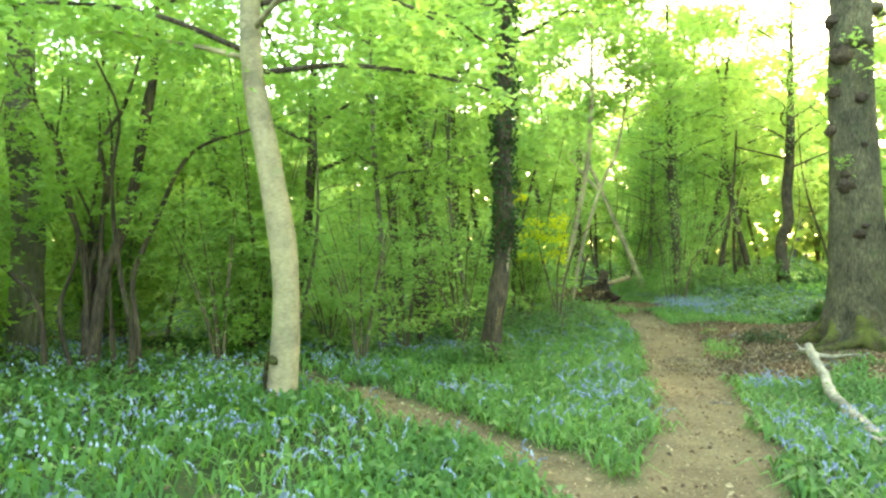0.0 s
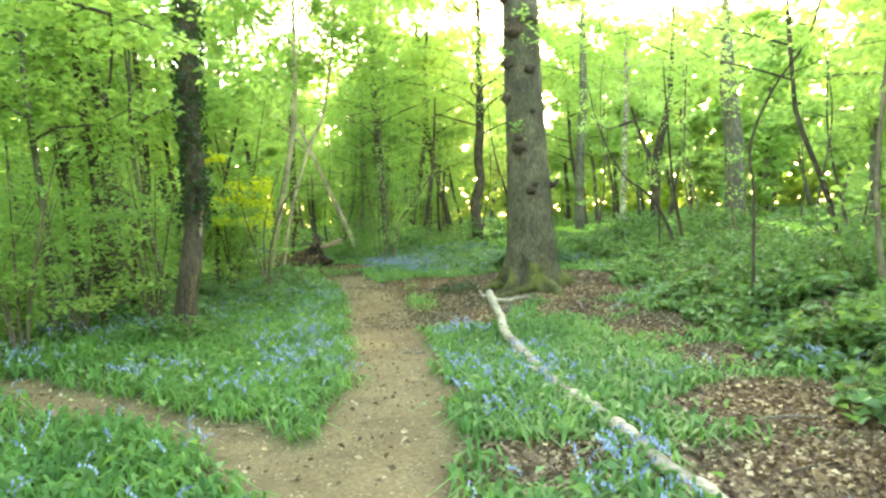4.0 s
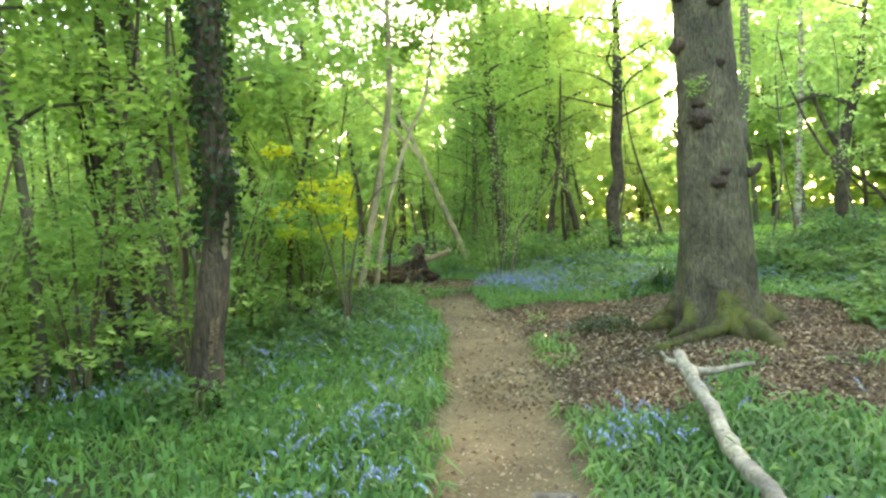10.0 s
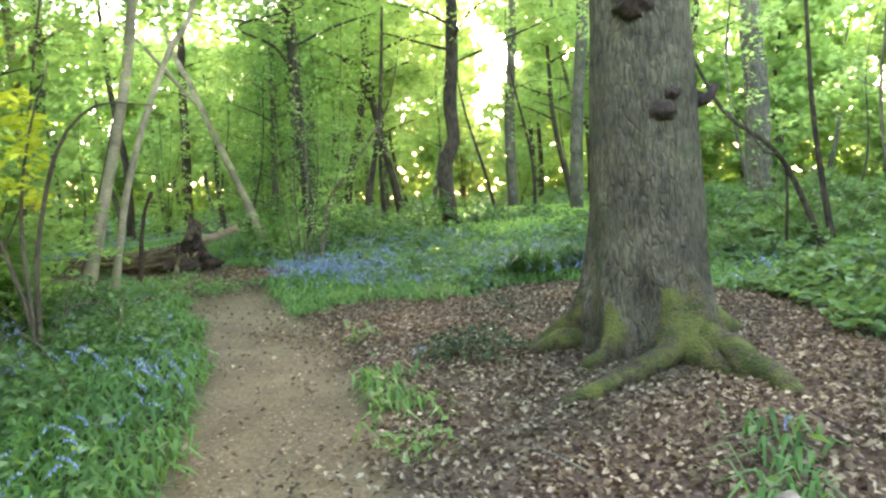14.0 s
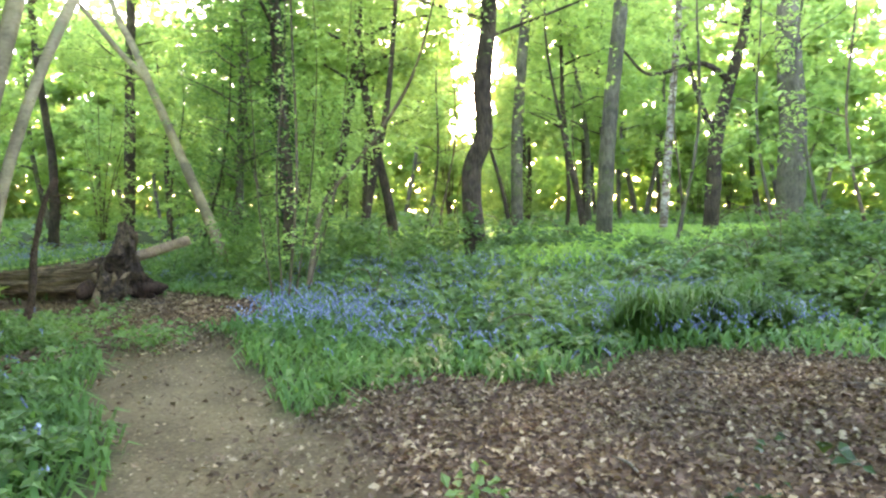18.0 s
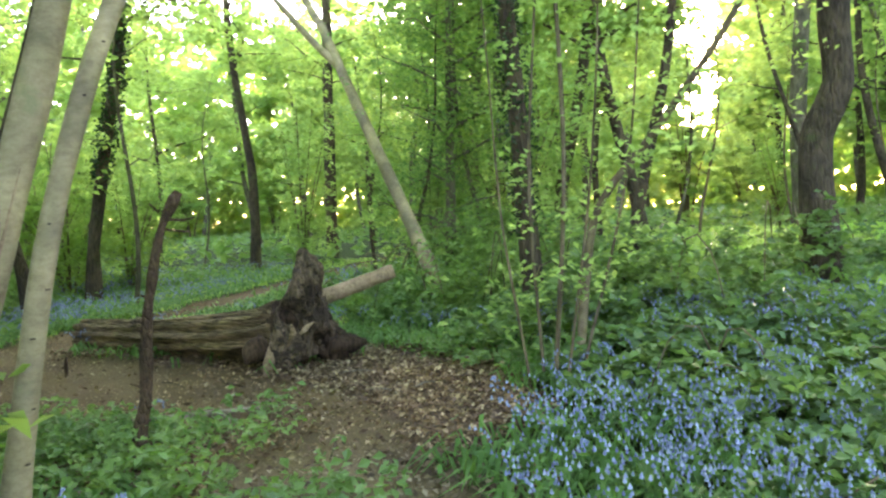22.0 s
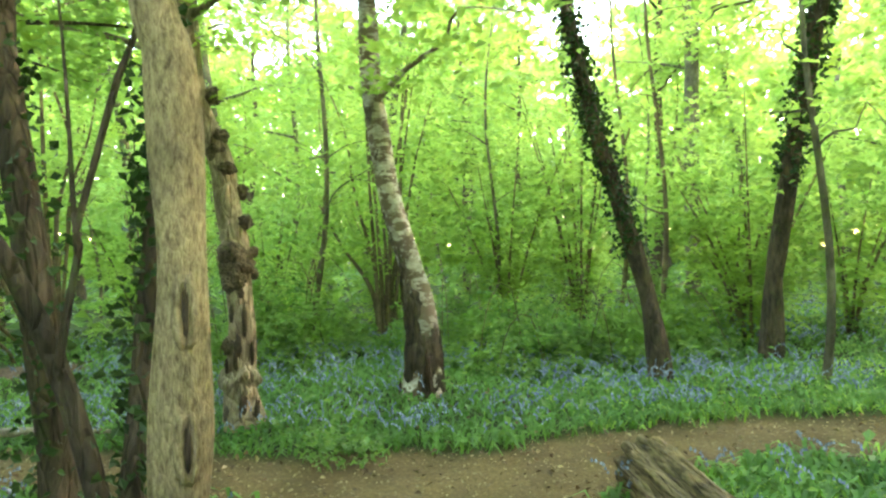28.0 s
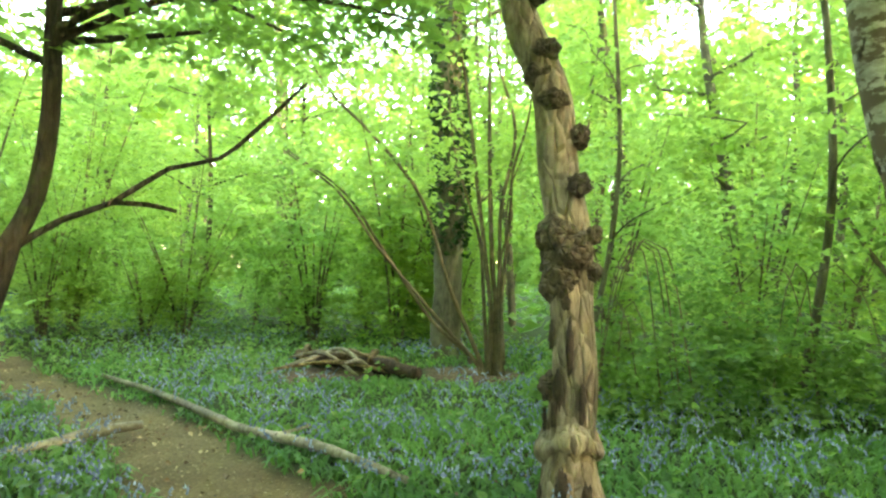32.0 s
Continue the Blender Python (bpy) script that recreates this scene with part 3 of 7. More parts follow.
# the old oak beside the path
def build_oak():
    cx, cy = 0.13, 12.70
    g = float(gz(cx, cy))
    at = (cx, cy, g)
    root = thing("oak_tree", at, "thick old oak with burrs and mossy roots spreading over dry leaves", "tree")
    pts = [(cx - 0.02, cy, g - 0.3, 0.53), (cx, cy, g + 0.25, 0.495), (cx + 0.01, cy, 0.7, 0.462), (cx + 0.01, cy, 1.4, 0.435), (cx, cy, 2.4, 0.40), (cx - 0.03, cy, 3.6, 0.365), (cx - 0.05, cy, 5.0, 0.34),
           (cx - 0.02, cy + 0.1, 7.5, 0.29), (cx + 0.1, cy + 0.2, 10.5, 0.2), (cx + 0.1, cy + 0.3, 14, 0.08)]
    # the lowest metres as one skin that flares into buttresses; (direction, reach, half width, height)
    flare = [(-68, 0.86, 0.20, 0.20), (-92, 0.30, 0.16, 0.26), (172, 0.44, 0.17, 0.20), (148, 0.36, 0.15, 0.19), (224, 0.32, 0.17, 0.17), (20, 0.52, 0.22, 0.22), (75, 0.4, 0.25, 0.2), (-25, 0.2, 0.2, 0.2)]
    m = 120
    ang = np.linspace(0, 2 * np.pi, m, endpoint=False)
    zs = np.concatenate([np.arange(g - 0.28, g + 0.7, 0.025), np.arange(g + 0.7, 4.95, 0.09)])
    mid = smooth_line(pts, 0.09)
    order = np.argsort(mid[:, 2])
    rows, ridges = [], []
    for z in zs:
        c = [np.interp(z, mid[order, 2], mid[order, q]) for q in (0, 1, 3)]
        rad, ridge = np.full(m, c[2]), np.zeros(m)
        for d, reach, half, high in flare:
            gap = (ang - radians(d) + 0.10 * math.sin(z * 9 + d) + np.pi) % (2 * np.pi) - np.pi
            lift = math.exp(-max(0.0, z - g) / high) if z > g else 1.0 + 0.5 * (g - z)
            ridge = ridge + reach * lift * np.exp(-(gap / half) ** 2) + 0.05 * math.exp(-max(0.0, z - g) / 0.9) * np.exp(-(gap / (1.5 * half)) ** 2)
        px, py = np.cos(ang), np.sin(ang)
        bump = np.array([noise.noise(Vector((a * 3.2, b * 3.2, z * 1.4))) + 0.6 * noise.noise(Vector((a * 9, b * 9, z * 2.2 + 4))) for a, b in zip(px, py)])
        rad = rad * (1 + 0.035 * bump) + ridge * (1 + 0.16 * bump)
        rows.append(np.stack([c[0] + px * rad, c[1] + py * rad, np.full(m, z)], -1))
        ridges.append(ridge + 0.05 * bump)
    v = np.array(rows)
    n = len(zs)
    i, j = np.meshgrid(np.arange(n - 1), np.arange(m), indexing="ij")
    f = np.stack([i * m + j, i * m + (j + 1) % m, (i + 1) * m + (j + 1) % m, (i + 1) * m + j], -1).reshape(-1, 4)
    me = mesh_of("trunk", v.reshape(-1, 3) - np.array(at), f, B_OAK)
    me.materials.append(B_MOSS)
    mossy = ((np.array(ridges)[:-1] > 0.075) & (zs[:-1, None] < g + 0.62)).astype(np.int32).ravel()
    me.polygons.foreach_set("material_index", mossy)
    trunk = part("trunk", me, root)
    part("upper_trunk", mesh_of("upper_trunk", *local(tube([q for q in pts if q[2] > 4.5], 28, 0.12, 0.08, 5.0, 4), at), B_OAK), root)
    spread = [
        [(0.42, 11.98, 0.15, 0.15), (0.53, 11.66, 0.10, 0.125), (0.61, 11.38, 0.04, 0.10), (0.70, 11.08, -0.07, 0.06)],
        [(0.30, 12.12, 0.2, 0.12), (0.02, 11.88, 0.12, 0.095), (-0.34, 11.64, 0.06, 0.075), (-0.72, 11.47, 0.01, 0.055), (-0.98, 11.36, -0.06, 0.03)],
        [(-0.40, 12.74, 0.16, 0.10), (-0.68, 12.78, 0.07, 0.08), (-0.96, 12.84, -0.03, 0.045)],
        [(-0.34, 12.97, 0.16, 0.09), (-0.58, 13.2, 0.05, 0.07), (-0.74, 13.36, -0.05, 0.04)],
        [(0.62, 12.98, 0.16, 0.13), (0.88, 13.35, 0.06, 0.1), (1.16, 13.72, -0.06, 0.05)],
        [(-0.2, 12.34, 0.1, 0.09), (-0.42, 12.12, 0.02, 0.065), (-0.56, 11.98, -0.06, 0.035)],
    ]
    for k, b in enumerate(spread):
        part("root", mesh_of("root", *local(tube([(px, py, float(gz(px, py)) + pz, pr) for px, py, pz, pr in b], 16, 0.05, 0.5, 6.0, k), at), B_MOSS), root, "moss-covered surface root")
    for k, (a, z, r) in enumerate([(-1.95, 2.62, 0.15), (-1.95, 2.80, 0.09), (-1.45, 1.80, 0.095), (-1.25, 1.93, 0.07), (-0.15, 1.92, 0.09), (-2.7, 3.6, 0.15), (-2.5, 4.25, 0.16), (-1.3, 4.1, 0.12), (-2.1, 4.85, 0.2), (-2.8, 5.5, 0.18), (-1.2, 3.3, 0.06)]):
        rr = 0.435 - 0.032 * (z - 1.4)
        c = (cx + math.cos(a) * rr * 0.97, cy + math.sin(a) * rr * 0.97, z)
        part("burr", mesh_of("burr", *local(blob(c, r, (0.9, 0.9, 0.8), 13, 0.5, 5.0, k), at), B_BURR), trunk, "dark rough burr")
    part("stub", mesh_of("stub", *local(tube([(cx + 0.42, cy - 0.08, 1.88, 0.05), (cx + 0.52, cy - 0.1, 1.93, 0.045), (cx + 0.57, cy - 0.08, 2.02, 0.03)], 8, 0.04, 0.4, 12, 2), at), B_BURR), trunk)
    rng = np.random.default_rng(5)
    line = smooth_line(pts, 0.2)
    limbs, spots = limbs_of(line, rng, 12, 5.2, 12.5, 4.2, 0.5, 0.11)
    for b in limbs:
        part("branch", mesh_of("branch", *local(tube(b, 8, 0.25, 0.15, 3.0, 2), at), B_OAK), root)
    low = np.array([(cx + 0.5 * math.cos(t), cy + 0.5 * math.sin(t), z) for t, z in ((-1.9, 3.0), (-2.4, 4.4), (-1.2, 4.6), (-0.8, 4.9), (-2.9, 5.0), (-1.6, 5.1))])
    where = np.concatenate([sprays(spots, rng, 10, 0.6), sprays(low, rng, 26, 0.22, 0.4)])
    part("crown", mesh_of("crown", *local(leaves(where, 0.10, rng), at), L_SPRING, False), root, "fresh yellow-green oak leaves")


build_oak()

# slim pale tree by the first bluebells
make_tree("pale_leaning_tree", "pale smooth-barked tree with a bowed trunk among bluebells", [T(-5.04, 4.15, -0.12, 0.155), T(-4.97, 4.22, 0.86, 0.145), T(-5.0, 4.19, 1.66, 0.142), T(-5.08, 4.1, 2.45, 0.13), T(-5.19, 3.98, 3.38, 0.118), T(-5.2, 3.95, 4.3, 0.108)],
          B_PALE, 9.5, 14, 0.08, (14, 3.3, 9.3, 3, 16, 0.12), L_SPRING, seed=11)
# ivy-clad tree left of the path
make_tree("ivy_tree", "dark tree wrapped in ivy with torn bark near its foot", [T(-4.99, 8.87, 0.1, 0.165), T(-4.88, 8.94, 1.0, 0.15), T(-4.79, 9.0, 1.9, 0.15), T(-4.81, 8.98, 3.2, 0.14), T(-4.74, 9.0, 5.2, 0.125)],
          B_DARK, 10, 14, 0.2, (11, 4.4, 9.5, 3, 16, 0.12), L_SPRING, (1.35, 8.0, 2600), (4, 0.2, 0.3), 12)
def torn_bark():
    root, at = trunk_of("ivy_tree")
    for k, (a, z0, z1, r) in enumerate([(-0.5, 0.35, 1.45, 0.03), (-0.85, 0.1, 0.9, 0.034), (-0.3, 1.15, 1.85, 0.034), (-1.3, 0.5, 1.2, 0.03), (-1.7, 0.0, 0.7, 0.035)]):
        q = [(float(np.interp(z, [0, 1, 1.9], [-4.99, -4.88, -4.79])) + math.cos(a) * 0.135, float(np.interp(z, [0, 1, 1.9], [8.87, 8.94, 9.0])) + math.sin(a) * 0.135, z, rr) for z, rr in zip(np.linspace(z0, z1, 4), (r * 0.5, r, r * 0.9, 0.006))]
        # the highest strip takes pale bark to paint a sunlit highlight
        part("torn_bark", mesh_of("torn_bark", *local(tube(q, 8, 0.06, 0.4, 9.0, k), at), B_PALE if k == 2 else B_LOG), root, "torn strip of orange-brown bark, the highest painted pale as if sunlit")


torn_bark()
# two pale poles rising from one stool by the fallen log
POLE_A = [T(-6.83, 16.30, 0.0, 0.119), T(-6.78, 16.40, 0.39, 0.104), T(-6.64, 16.68, 1.41, 0.088), T(-6.47, 16.90, 2.44, 0.076), T(-6.29, 17.03, 3.46, 0.072), T(-6.12, 17.0, 4.48, 0.067), T(-6.0, 16.85, 5.5, 0.062)]
POLE_B = [T(-6.52, 16.50, 0.0, 0.065), T(-6.45, 16.51, 0.39, 0.056), T(-6.32, 16.59, 1.22, 0.050), T(-6.17, 16.77, 2.04, 0.048), T(-6.0, 17.07, 2.87, 0.047), T(-5.83, 17.49, 3.69, 0.045), T(-5.64, 18.05, 4.52, 0.041)]
make_tree("pale_pole_tree", "pale cream-barked tree leaning behind its twin, bark torn", POLE_A, B_PALE, 10, 18, 0.1, (10, 5.2, 9.8, 2.75, 16, 0.1755), L_SPRING, seed=13, lean=0.6, group="pale poles")
make_tree("pale_pole_tree", "slim pale cream-barked tree leaning over the path", POLE_B, B_PALE, 9, 16, 0.1, (8, 5.2, 8.8, 2.25, 16, 0.1755), L_SPRING, seed=14, lean=0.6, group="pale poles")


def pole_marks():
    """A strip of bare wood, a vine up the back edge and small dark knots on the pale poles."""
    (first, at_first), (second, at_second) = trunk_of("pale_pole_tree"), trunk_of("pale_pole_tree", 1)
    def spine(pole, z):
        p = np.array(pole)
        return np.array([np.interp(z, p[:, 2], p[:, 0]), np.interp(z, p[:, 2], p[:, 1]), z])

    for name, mat, a, zs, rad, tag in (("bare_wood", CUT, -0.40, (0.45, 0.8, 1.2, 1.6), (0.002, 0.010, 0.009, 0.002), "strip of bare orange wood"),
                                       ("vine", B_DARK, -2.35, (0.3, 1.0, 1.7, 2.3, 2.9), (0.008, 0.009, 0.008, 0.007, 0.005), "thin dark vine stem")):
        q = []
        for z, r in zip(zs, rad):
            off = float(np.interp(z, [p[2] for p in POLE_A], [p[3] for p in POLE_A])) * (1.02 if name == "vine" else 0.95)
            q.append((*(spine(POLE_A, z) + np.array((math.cos(a) * off, math.sin(a) * off, 0))), r))
        part(name, mesh_of(name, *local(tube(q, 7, 0.05, 0.4, 12.0, 2), at_first), mat), first, tag)
    rng = np.random.default_rng(71)
    for k in range(9):
        z = 0.3 + 2.3 * (k + rng.uniform(-0.3, 0.3)) / 9
        c = spine(POLE_B, z)
        a = -0.65 + rng.normal(0, 0.7)
        v, f = blob((0, 0, 0), 1.0, (0.005, rng.uniform(0.005, 0.015), rng.uniform(0.003, 0.006)), 7, 0.5, 5, k)
        turn = np.array([[math.cos(a), -math.sin(a), 0], [math.sin(a), math.cos(a), 0], [0, 0, 1]])
        part("knot", mesh_of("knot", v @ turn.T + c + np.array((math.cos(a), math.sin(a), 0)) * 0.067 - at_second, f, B_BURR), second)


pole_marks()
# leaning birch behind the log
make_tree("leaning_birch", "pale birch leaning steeply with a forked stem", [T(-6.22, 22.93, 0.2, 0.12), T(-6.57, 23.09, 1.02, 0.10), T(-7.19, 23.47, 2.23, 0.088), T(-7.91, 24.17, 3.44, 0.082), T(-8.7, 25.1, 4.64, 0.076), T(-9.6, 26.2, 5.85, 0.068)],
          B_PALE, 10, 12, 0.1, (8, 6.4, 9.8, 2.5, 16, 0.1215), L_SPRING, seed=15, lean=0.7, bits=[[T(-8.15, 24.45, 3.8, 0.066), T(-8.74, 24.77, 4.35, 0.062), T(-9.33, 25.06, 4.97, 0.058), T(-9.96, 25.37, 5.63, 0.05), T(-11.3, 26.0, 6.9, 0.03)]])
# dark kinked tree before the sun
make_tree("dark_kinked_tree", "dark tree with a kinked trunk rising out of bluebells", [T(-1.64, 21.95, 0.2, 0.185), T(-1.78, 21.98, 1.60, 0.17), T(-1.72, 21.98, 2.05, 0.16), T(-1.56, 21.95, 2.45, 0.15), T(-1.61, 21.9, 3.31, 0.143), T(-1.51, 21.85, 4.33, 0.132)],
          B_DARK, 10, 14, 0.2, (20, 3.9, 9.8, 4.2, 20, 0.11), L_SPRING, seed=16)
make_tree("ivy_tree", "dark rough trunk with scattered ivy behind the hazel bush", [T(-4.72, 21.56, 0.1, 0.125), T(-4.79, 21.55, 1.07, 0.108), T(-4.83, 21.54, 1.83, 0.105), T(-4.86, 21.54, 2.64, 0.10), T(-4.91, 21.53, 3.29, 0.098), T(-4.95, 21.5, 4.5, 0.09)],
          B_DARK, 10, 12, 0.25, (12, 3.6, 9.5, 3.4, 16, 0.12), L_SPRING, (1.0, 7.0, 1300, 0.06), None, 61)
make_tree("holly_tree", "tall dense holly with grey-green evergreen leaves", [T(-6.55, 24.9, 0.3, 0.10), T(-6.5, 24.95, 1.5, 0.085), T(-6.45, 25.0, 3.2, 0.07), T(-6.4, 25.0, 4.6, 0.05)], B_GREY, 7.0, 9, 0.12, (30, 0.7, 6.9, 1.45, 20, 0.075), L_HOLLY, None, None, 63)
make_tree("grey_tree", "straight grey tree trunk beyond the ferns", [T(1.97, 27.3, 0.4, 0.215), T(2.07, 27.28, 3.27, 0.195), T(2.28, 27.21, 5.84, 0.18)], B_GREY, 12, 10, 0.1, (10, 6.4, 11.5, 3, 8, 0.162), L_SPRING, seed=17)
make_tree("slim_birch", "slim white-barked birch in open wood", [T(3.8, 28.2, 0.4, 0.107), T(3.96, 28.16, 3.61, 0.105), T(4.09, 28.1, 6.06, 0.09)], B_BIRCH, 10, 8, 0.1, (8, 5.4, 9.8, 2.25, 8, 0.1485), L_SPRING, seed=18)
make_tree("crooked_tree", "dark tree with crooked spreading limbs", [T(5.14, 28.3, 0.5, 0.21), T(5.22, 28.26, 2.61, 0.19), T(5.31, 28.22, 3.58, 0.18), T(5.65, 28.06, 5.18, 0.143), T(5.81, 27.98, 5.96, 0.11)], B_DARK, 11, 10, 0.2, (10, 4.9, 10.5, 3.25, 8, 0.162), L_SPRING, seed=19,
          bits=[[T(5.25, 28.25, 3.0, 0.1), T(4.7, 28.2, 4.2, 0.08), T(4.3, 28.3, 5.6, 0.05)], [T(5.5, 28.1, 4.6, 0.09), T(4.6, 27.9, 5.0, 0.07), T(3.3, 27.9, 4.7, 0.05), T(2.6, 27.9, 5.3, 0.03)]])
make_tree("big_tree", "broad grey trunk beyond the bramble", [T(9.35, 31.9, 0.5, 0.46), T(9.36, 31.9, 3.92, 0.42), T(9.2, 32.0, 6.5, 0.38)], B_GREY, 13, 14, 0.12, (11, 5.9, 12.5, 4, 8, 0.1755), L_SPRING, seed=20)
make_tree("grey_tree", "slim grey trunk standing against the sun", [T(0.37, 31.25, 0.4, 0.2), T(0.34, 31.26, 3.56, 0.187), T(0.57, 31.22, 7.12, 0.153)], B_GREY, 11, 9, 0.12, (6, 7.1, 10.8, 2.25, 10, 0.162), L_SPRING, seed=21)
# the group where the walk ends
make_tree("burred_tree", "brown tree with knobbly burrs and flaking bark among bluebells", [T(-12.42, 18.17, -0.1, 0.172), T(-12.42, 18.15, 0.31, 0.142), T(-12.42, 18.16, 0.93, 0.125), T(-12.41, 18.11, 1.51, 0.122), T(-12.40, 18.03, 2.15, 0.103), T(-12.37, 17.87, 2.59, 0.098), T(-12.36, 17.83, 2.81, 0.09), T(-12.36, 17.75, 3.6, 0.085)],
          B_KNOB, 8.5, 18, 0.38, (20, 3.0, 8.3, 3.4, 26, 0.12), L_SPRING, None, (5, 0.22, 0.22), 22, step=0.09)
make_tree("patchy_birch", "birch with patchy white bark above a dark foot", [T(-13.0, 19.9, -0.1, 0.205), T(-12.99, 19.93, 0.53, 0.16), T(-13.01, 19.82, 1.24, 0.125), T(-13.05, 19.61, 2.0, 0.115), T(-13.07, 19.49, 2.83, 0.105), T(-13.08, 19.44, 3.4, 0.098)],
          B_BIRCH, 9, 16, 0.2, (13, 2.6, 8.8, 2.88, 19, 0.12), L_SPRING, None, (5, 0.3, 0.25), 23, step=0.1)
make_tree("ivy_tree", "leaning tree with ivy thick on its upper trunk", [T(-12.70, 22.50, -0.1, 0.125), T(-12.72, 22.39, 0.7, 0.1), T(-12.80, 22.17, 1.6, 0.092), T(-12.92, 21.94, 2.5, 0.086), T(-13.0, 21.76, 3.3, 0.082), T(-13.06, 21.62, 4.2, 0.075)],
          B_DARK, 9, 14, 0.2, (10, 3.9, 8.8, 2.75, 19, 0.12), L_SPRING, (1.3, 6.5, 2600, 0.06), (4, 0.15, 0.3), 24)
make_tree("ivy_tree", "dark trunk with ivy beyond the path", [T(-13.3, 24.4, 0, 0.14), T(-13.24, 24.4, 0.8, 0.12), T(-13.12, 24.42, 1.5, 0.112), T(-12.97, 24.44, 2.3, 0.108), T(-12.82, 24.5, 3.1, 0.104), T(-12.64, 24.55, 3.9, 0.1), T(-12.5, 24.6, 4.8, 0.095)],
          B_DARK, 10, 12, 0.25, (10, 4.3, 9.8, 3, 16, 0.1215), L_SPRING, (2.2, 7.5, 1800), None, 25)
make_tree("scaly_tree", "brown scaly-barked trunk with slits in the bark", [T(-8.73, 18.06, 0, 0.108), T(-8.72, 18.10, 0.5, 0.096), T(-8.71, 18.13, 1.0, 0.09), T(-8.70, 18.14, 1.5, 0.09), T(-8.69, 18.11, 2.05, 0.086), T(-8.69, 18.04, 2.55, 0.082)],
          B_BROWN, 8, 24, 0.36, (10, 3.5, 7.8, 2.5, 19, 0.12), L_SPRING, None, (4, 0.12, 0.3), 26, step=0.07)
make_tree("twin_trunk", "brown trunk leaning away at the clearing's edge", [T(-9.83, 17.46, 0, 0.10), T(-9.72, 17.46, 0.5, 0.085), T(-9.66, 17.44, 1.0, 0.078), T(-9.65, 17.40, 1.4, 0.076), T(-9.69, 17.34, 1.8, 0.074), T(-9.78, 17.27, 2.2, 0.07), T(-9.9, 17.2, 2.7, 0.066)], B_DARK, 7, 14, 0.25, (8, 2.9, 6.8, 2.25, 19, 0.12), L_SPRING, (0.1, 3.0, 520, 0.05), None, 27)
make_tree("thin_sapling", "slanting thin stem beside the scaly trunk", [T(-9.18, 17.9, 0.0, 0.052), T(-9.22, 17.78, 0.33, 0.047), T(-9.24, 17.71, 0.61, 0.045), T(-9.23, 17.64, 0.88, 0.042), T(-9.19, 17.56, 1.15, 0.04), T(-9.11, 17.47, 1.42, 0.036), T(-8.95, 17.3, 1.9, 0.032)], B_DARK, 5, 12, 0.2, (3, 3.4, 4.8, 1.0, 10, 0.07), L_HAZEL, None, None, 28,
          bits=[[T(-9.22, 17.62, 0.92, 0.02), T(-9.15, 17.64, 1.02, 0.018), T(-9.14, 17.69, 1.29, 0.017), T(-9.13, 17.72, 1.45, 0.016), T(-9.09, 17.72, 1.5, 0.014), T(-9.11, 17.78, 1.75, 0.014), T(-9.16, 17.86, 2.1, 0.014), T(-9.21, 17.95, 2.4, 0.012), T(-9.3, 18.05, 3.0, 0.009), T(-9.4, 18.1, 3.8, 0.005)],
                [T(-9.135, 17.71, 1.42, 0.011), T(-9.2, 17.68, 1.7, 0.009), T(-9.22, 17.66, 2.1, 0.007), T(-9.3, 17.6, 2.7, 0.004)]])
make_tree("ivy_sapling", "thin upright stem covered in pale-veined ivy", [T(-8.92, 17.89, 0, 0.056), T(-9.01, 17.90, 0.42, 0.046), T(-9.10, 17.92, 0.79, 0.04), T(-9.16, 17.94, 1.15, 0.038), T(-9.20, 17.97, 1.51, 0.036), T(-9.21, 17.99, 1.87, 0.034), T(-9.22, 18.02, 2.4, 0.03)], B_DARK, 5, 10, 0.2, (3, 3.4, 4.8, 1.0, 8, 0.07), L_HAZEL, (0.0, 2.9, 900, 0.05), None, 29)
make_tree("ivy_tree", "grey trunk partly clad in ivy behind hazel stems", [T(-17.81, 14.04, 0, 0.25), T(-17.83, 14.09, 2.1, 0.22), T(-17.82, 14.07, 3.48, 0.21), T(-17.81, 14.04, 4.53, 0.2)], B_GREY, 12, 14, 0.15, (11, 4.9, 11, 3.75, 14, 0.135), L_SPRING, (1.6, 8, 3400, 0.09), None, 31)
make_tree("leaning_tree", "brown tree leaning over the path with a long low limb", [T(-10.55, 15.2, 0.0, 0.074), T(-10.85, 15.33, 0.99, 0.062), T(-10.93, 15.36, 1.34, 0.059), T(-11.03, 15.41, 1.61, 0.056), T(-11.09, 15.43, 2.11, 0.050), T(-11.09, 15.43, 2.79, 0.046)],
          B_DARK, 6.5, 12, 0.15, (14, 2.5, 6.3, 2.8, 26, 0.11), L_SPRING, None, None, 32,
          bits=[[T(-10.94, 15.36, 1.31, 0.026), T(-11.16, 15.47, 1.49, 0.021), T(-11.4, 15.58, 1.61, 0.019), T(-11.69, 15.71, 1.85, 0.017), T(-11.98, 15.84, 1.95, 0.015), T(-12.26, 15.96, 2.24, 0.016), T(-12.52, 16.08, 2.55, 0.01)],
                [T(-11.4, 15.58, 1.61, 0.018), T(-11.58, 15.66, 1.61, 0.016), T(-11.74, 15.73, 1.58, 0.013)]])
make_tree("dark_tree", "dark trunk at the bend of the far path", [T(-13.06, 29.79, 0.2, 0.15), T(-13.01, 29.81, 2.42, 0.115), T(-13.27, 29.66, 5.27, 0.09), T(-13.35, 29.61, 7.04, 0.08)], B_DARK, 12, 9, 0.15, (11, 4.9, 11, 3.25, 14, 0.1485), L_SPRING, None, None, 33)
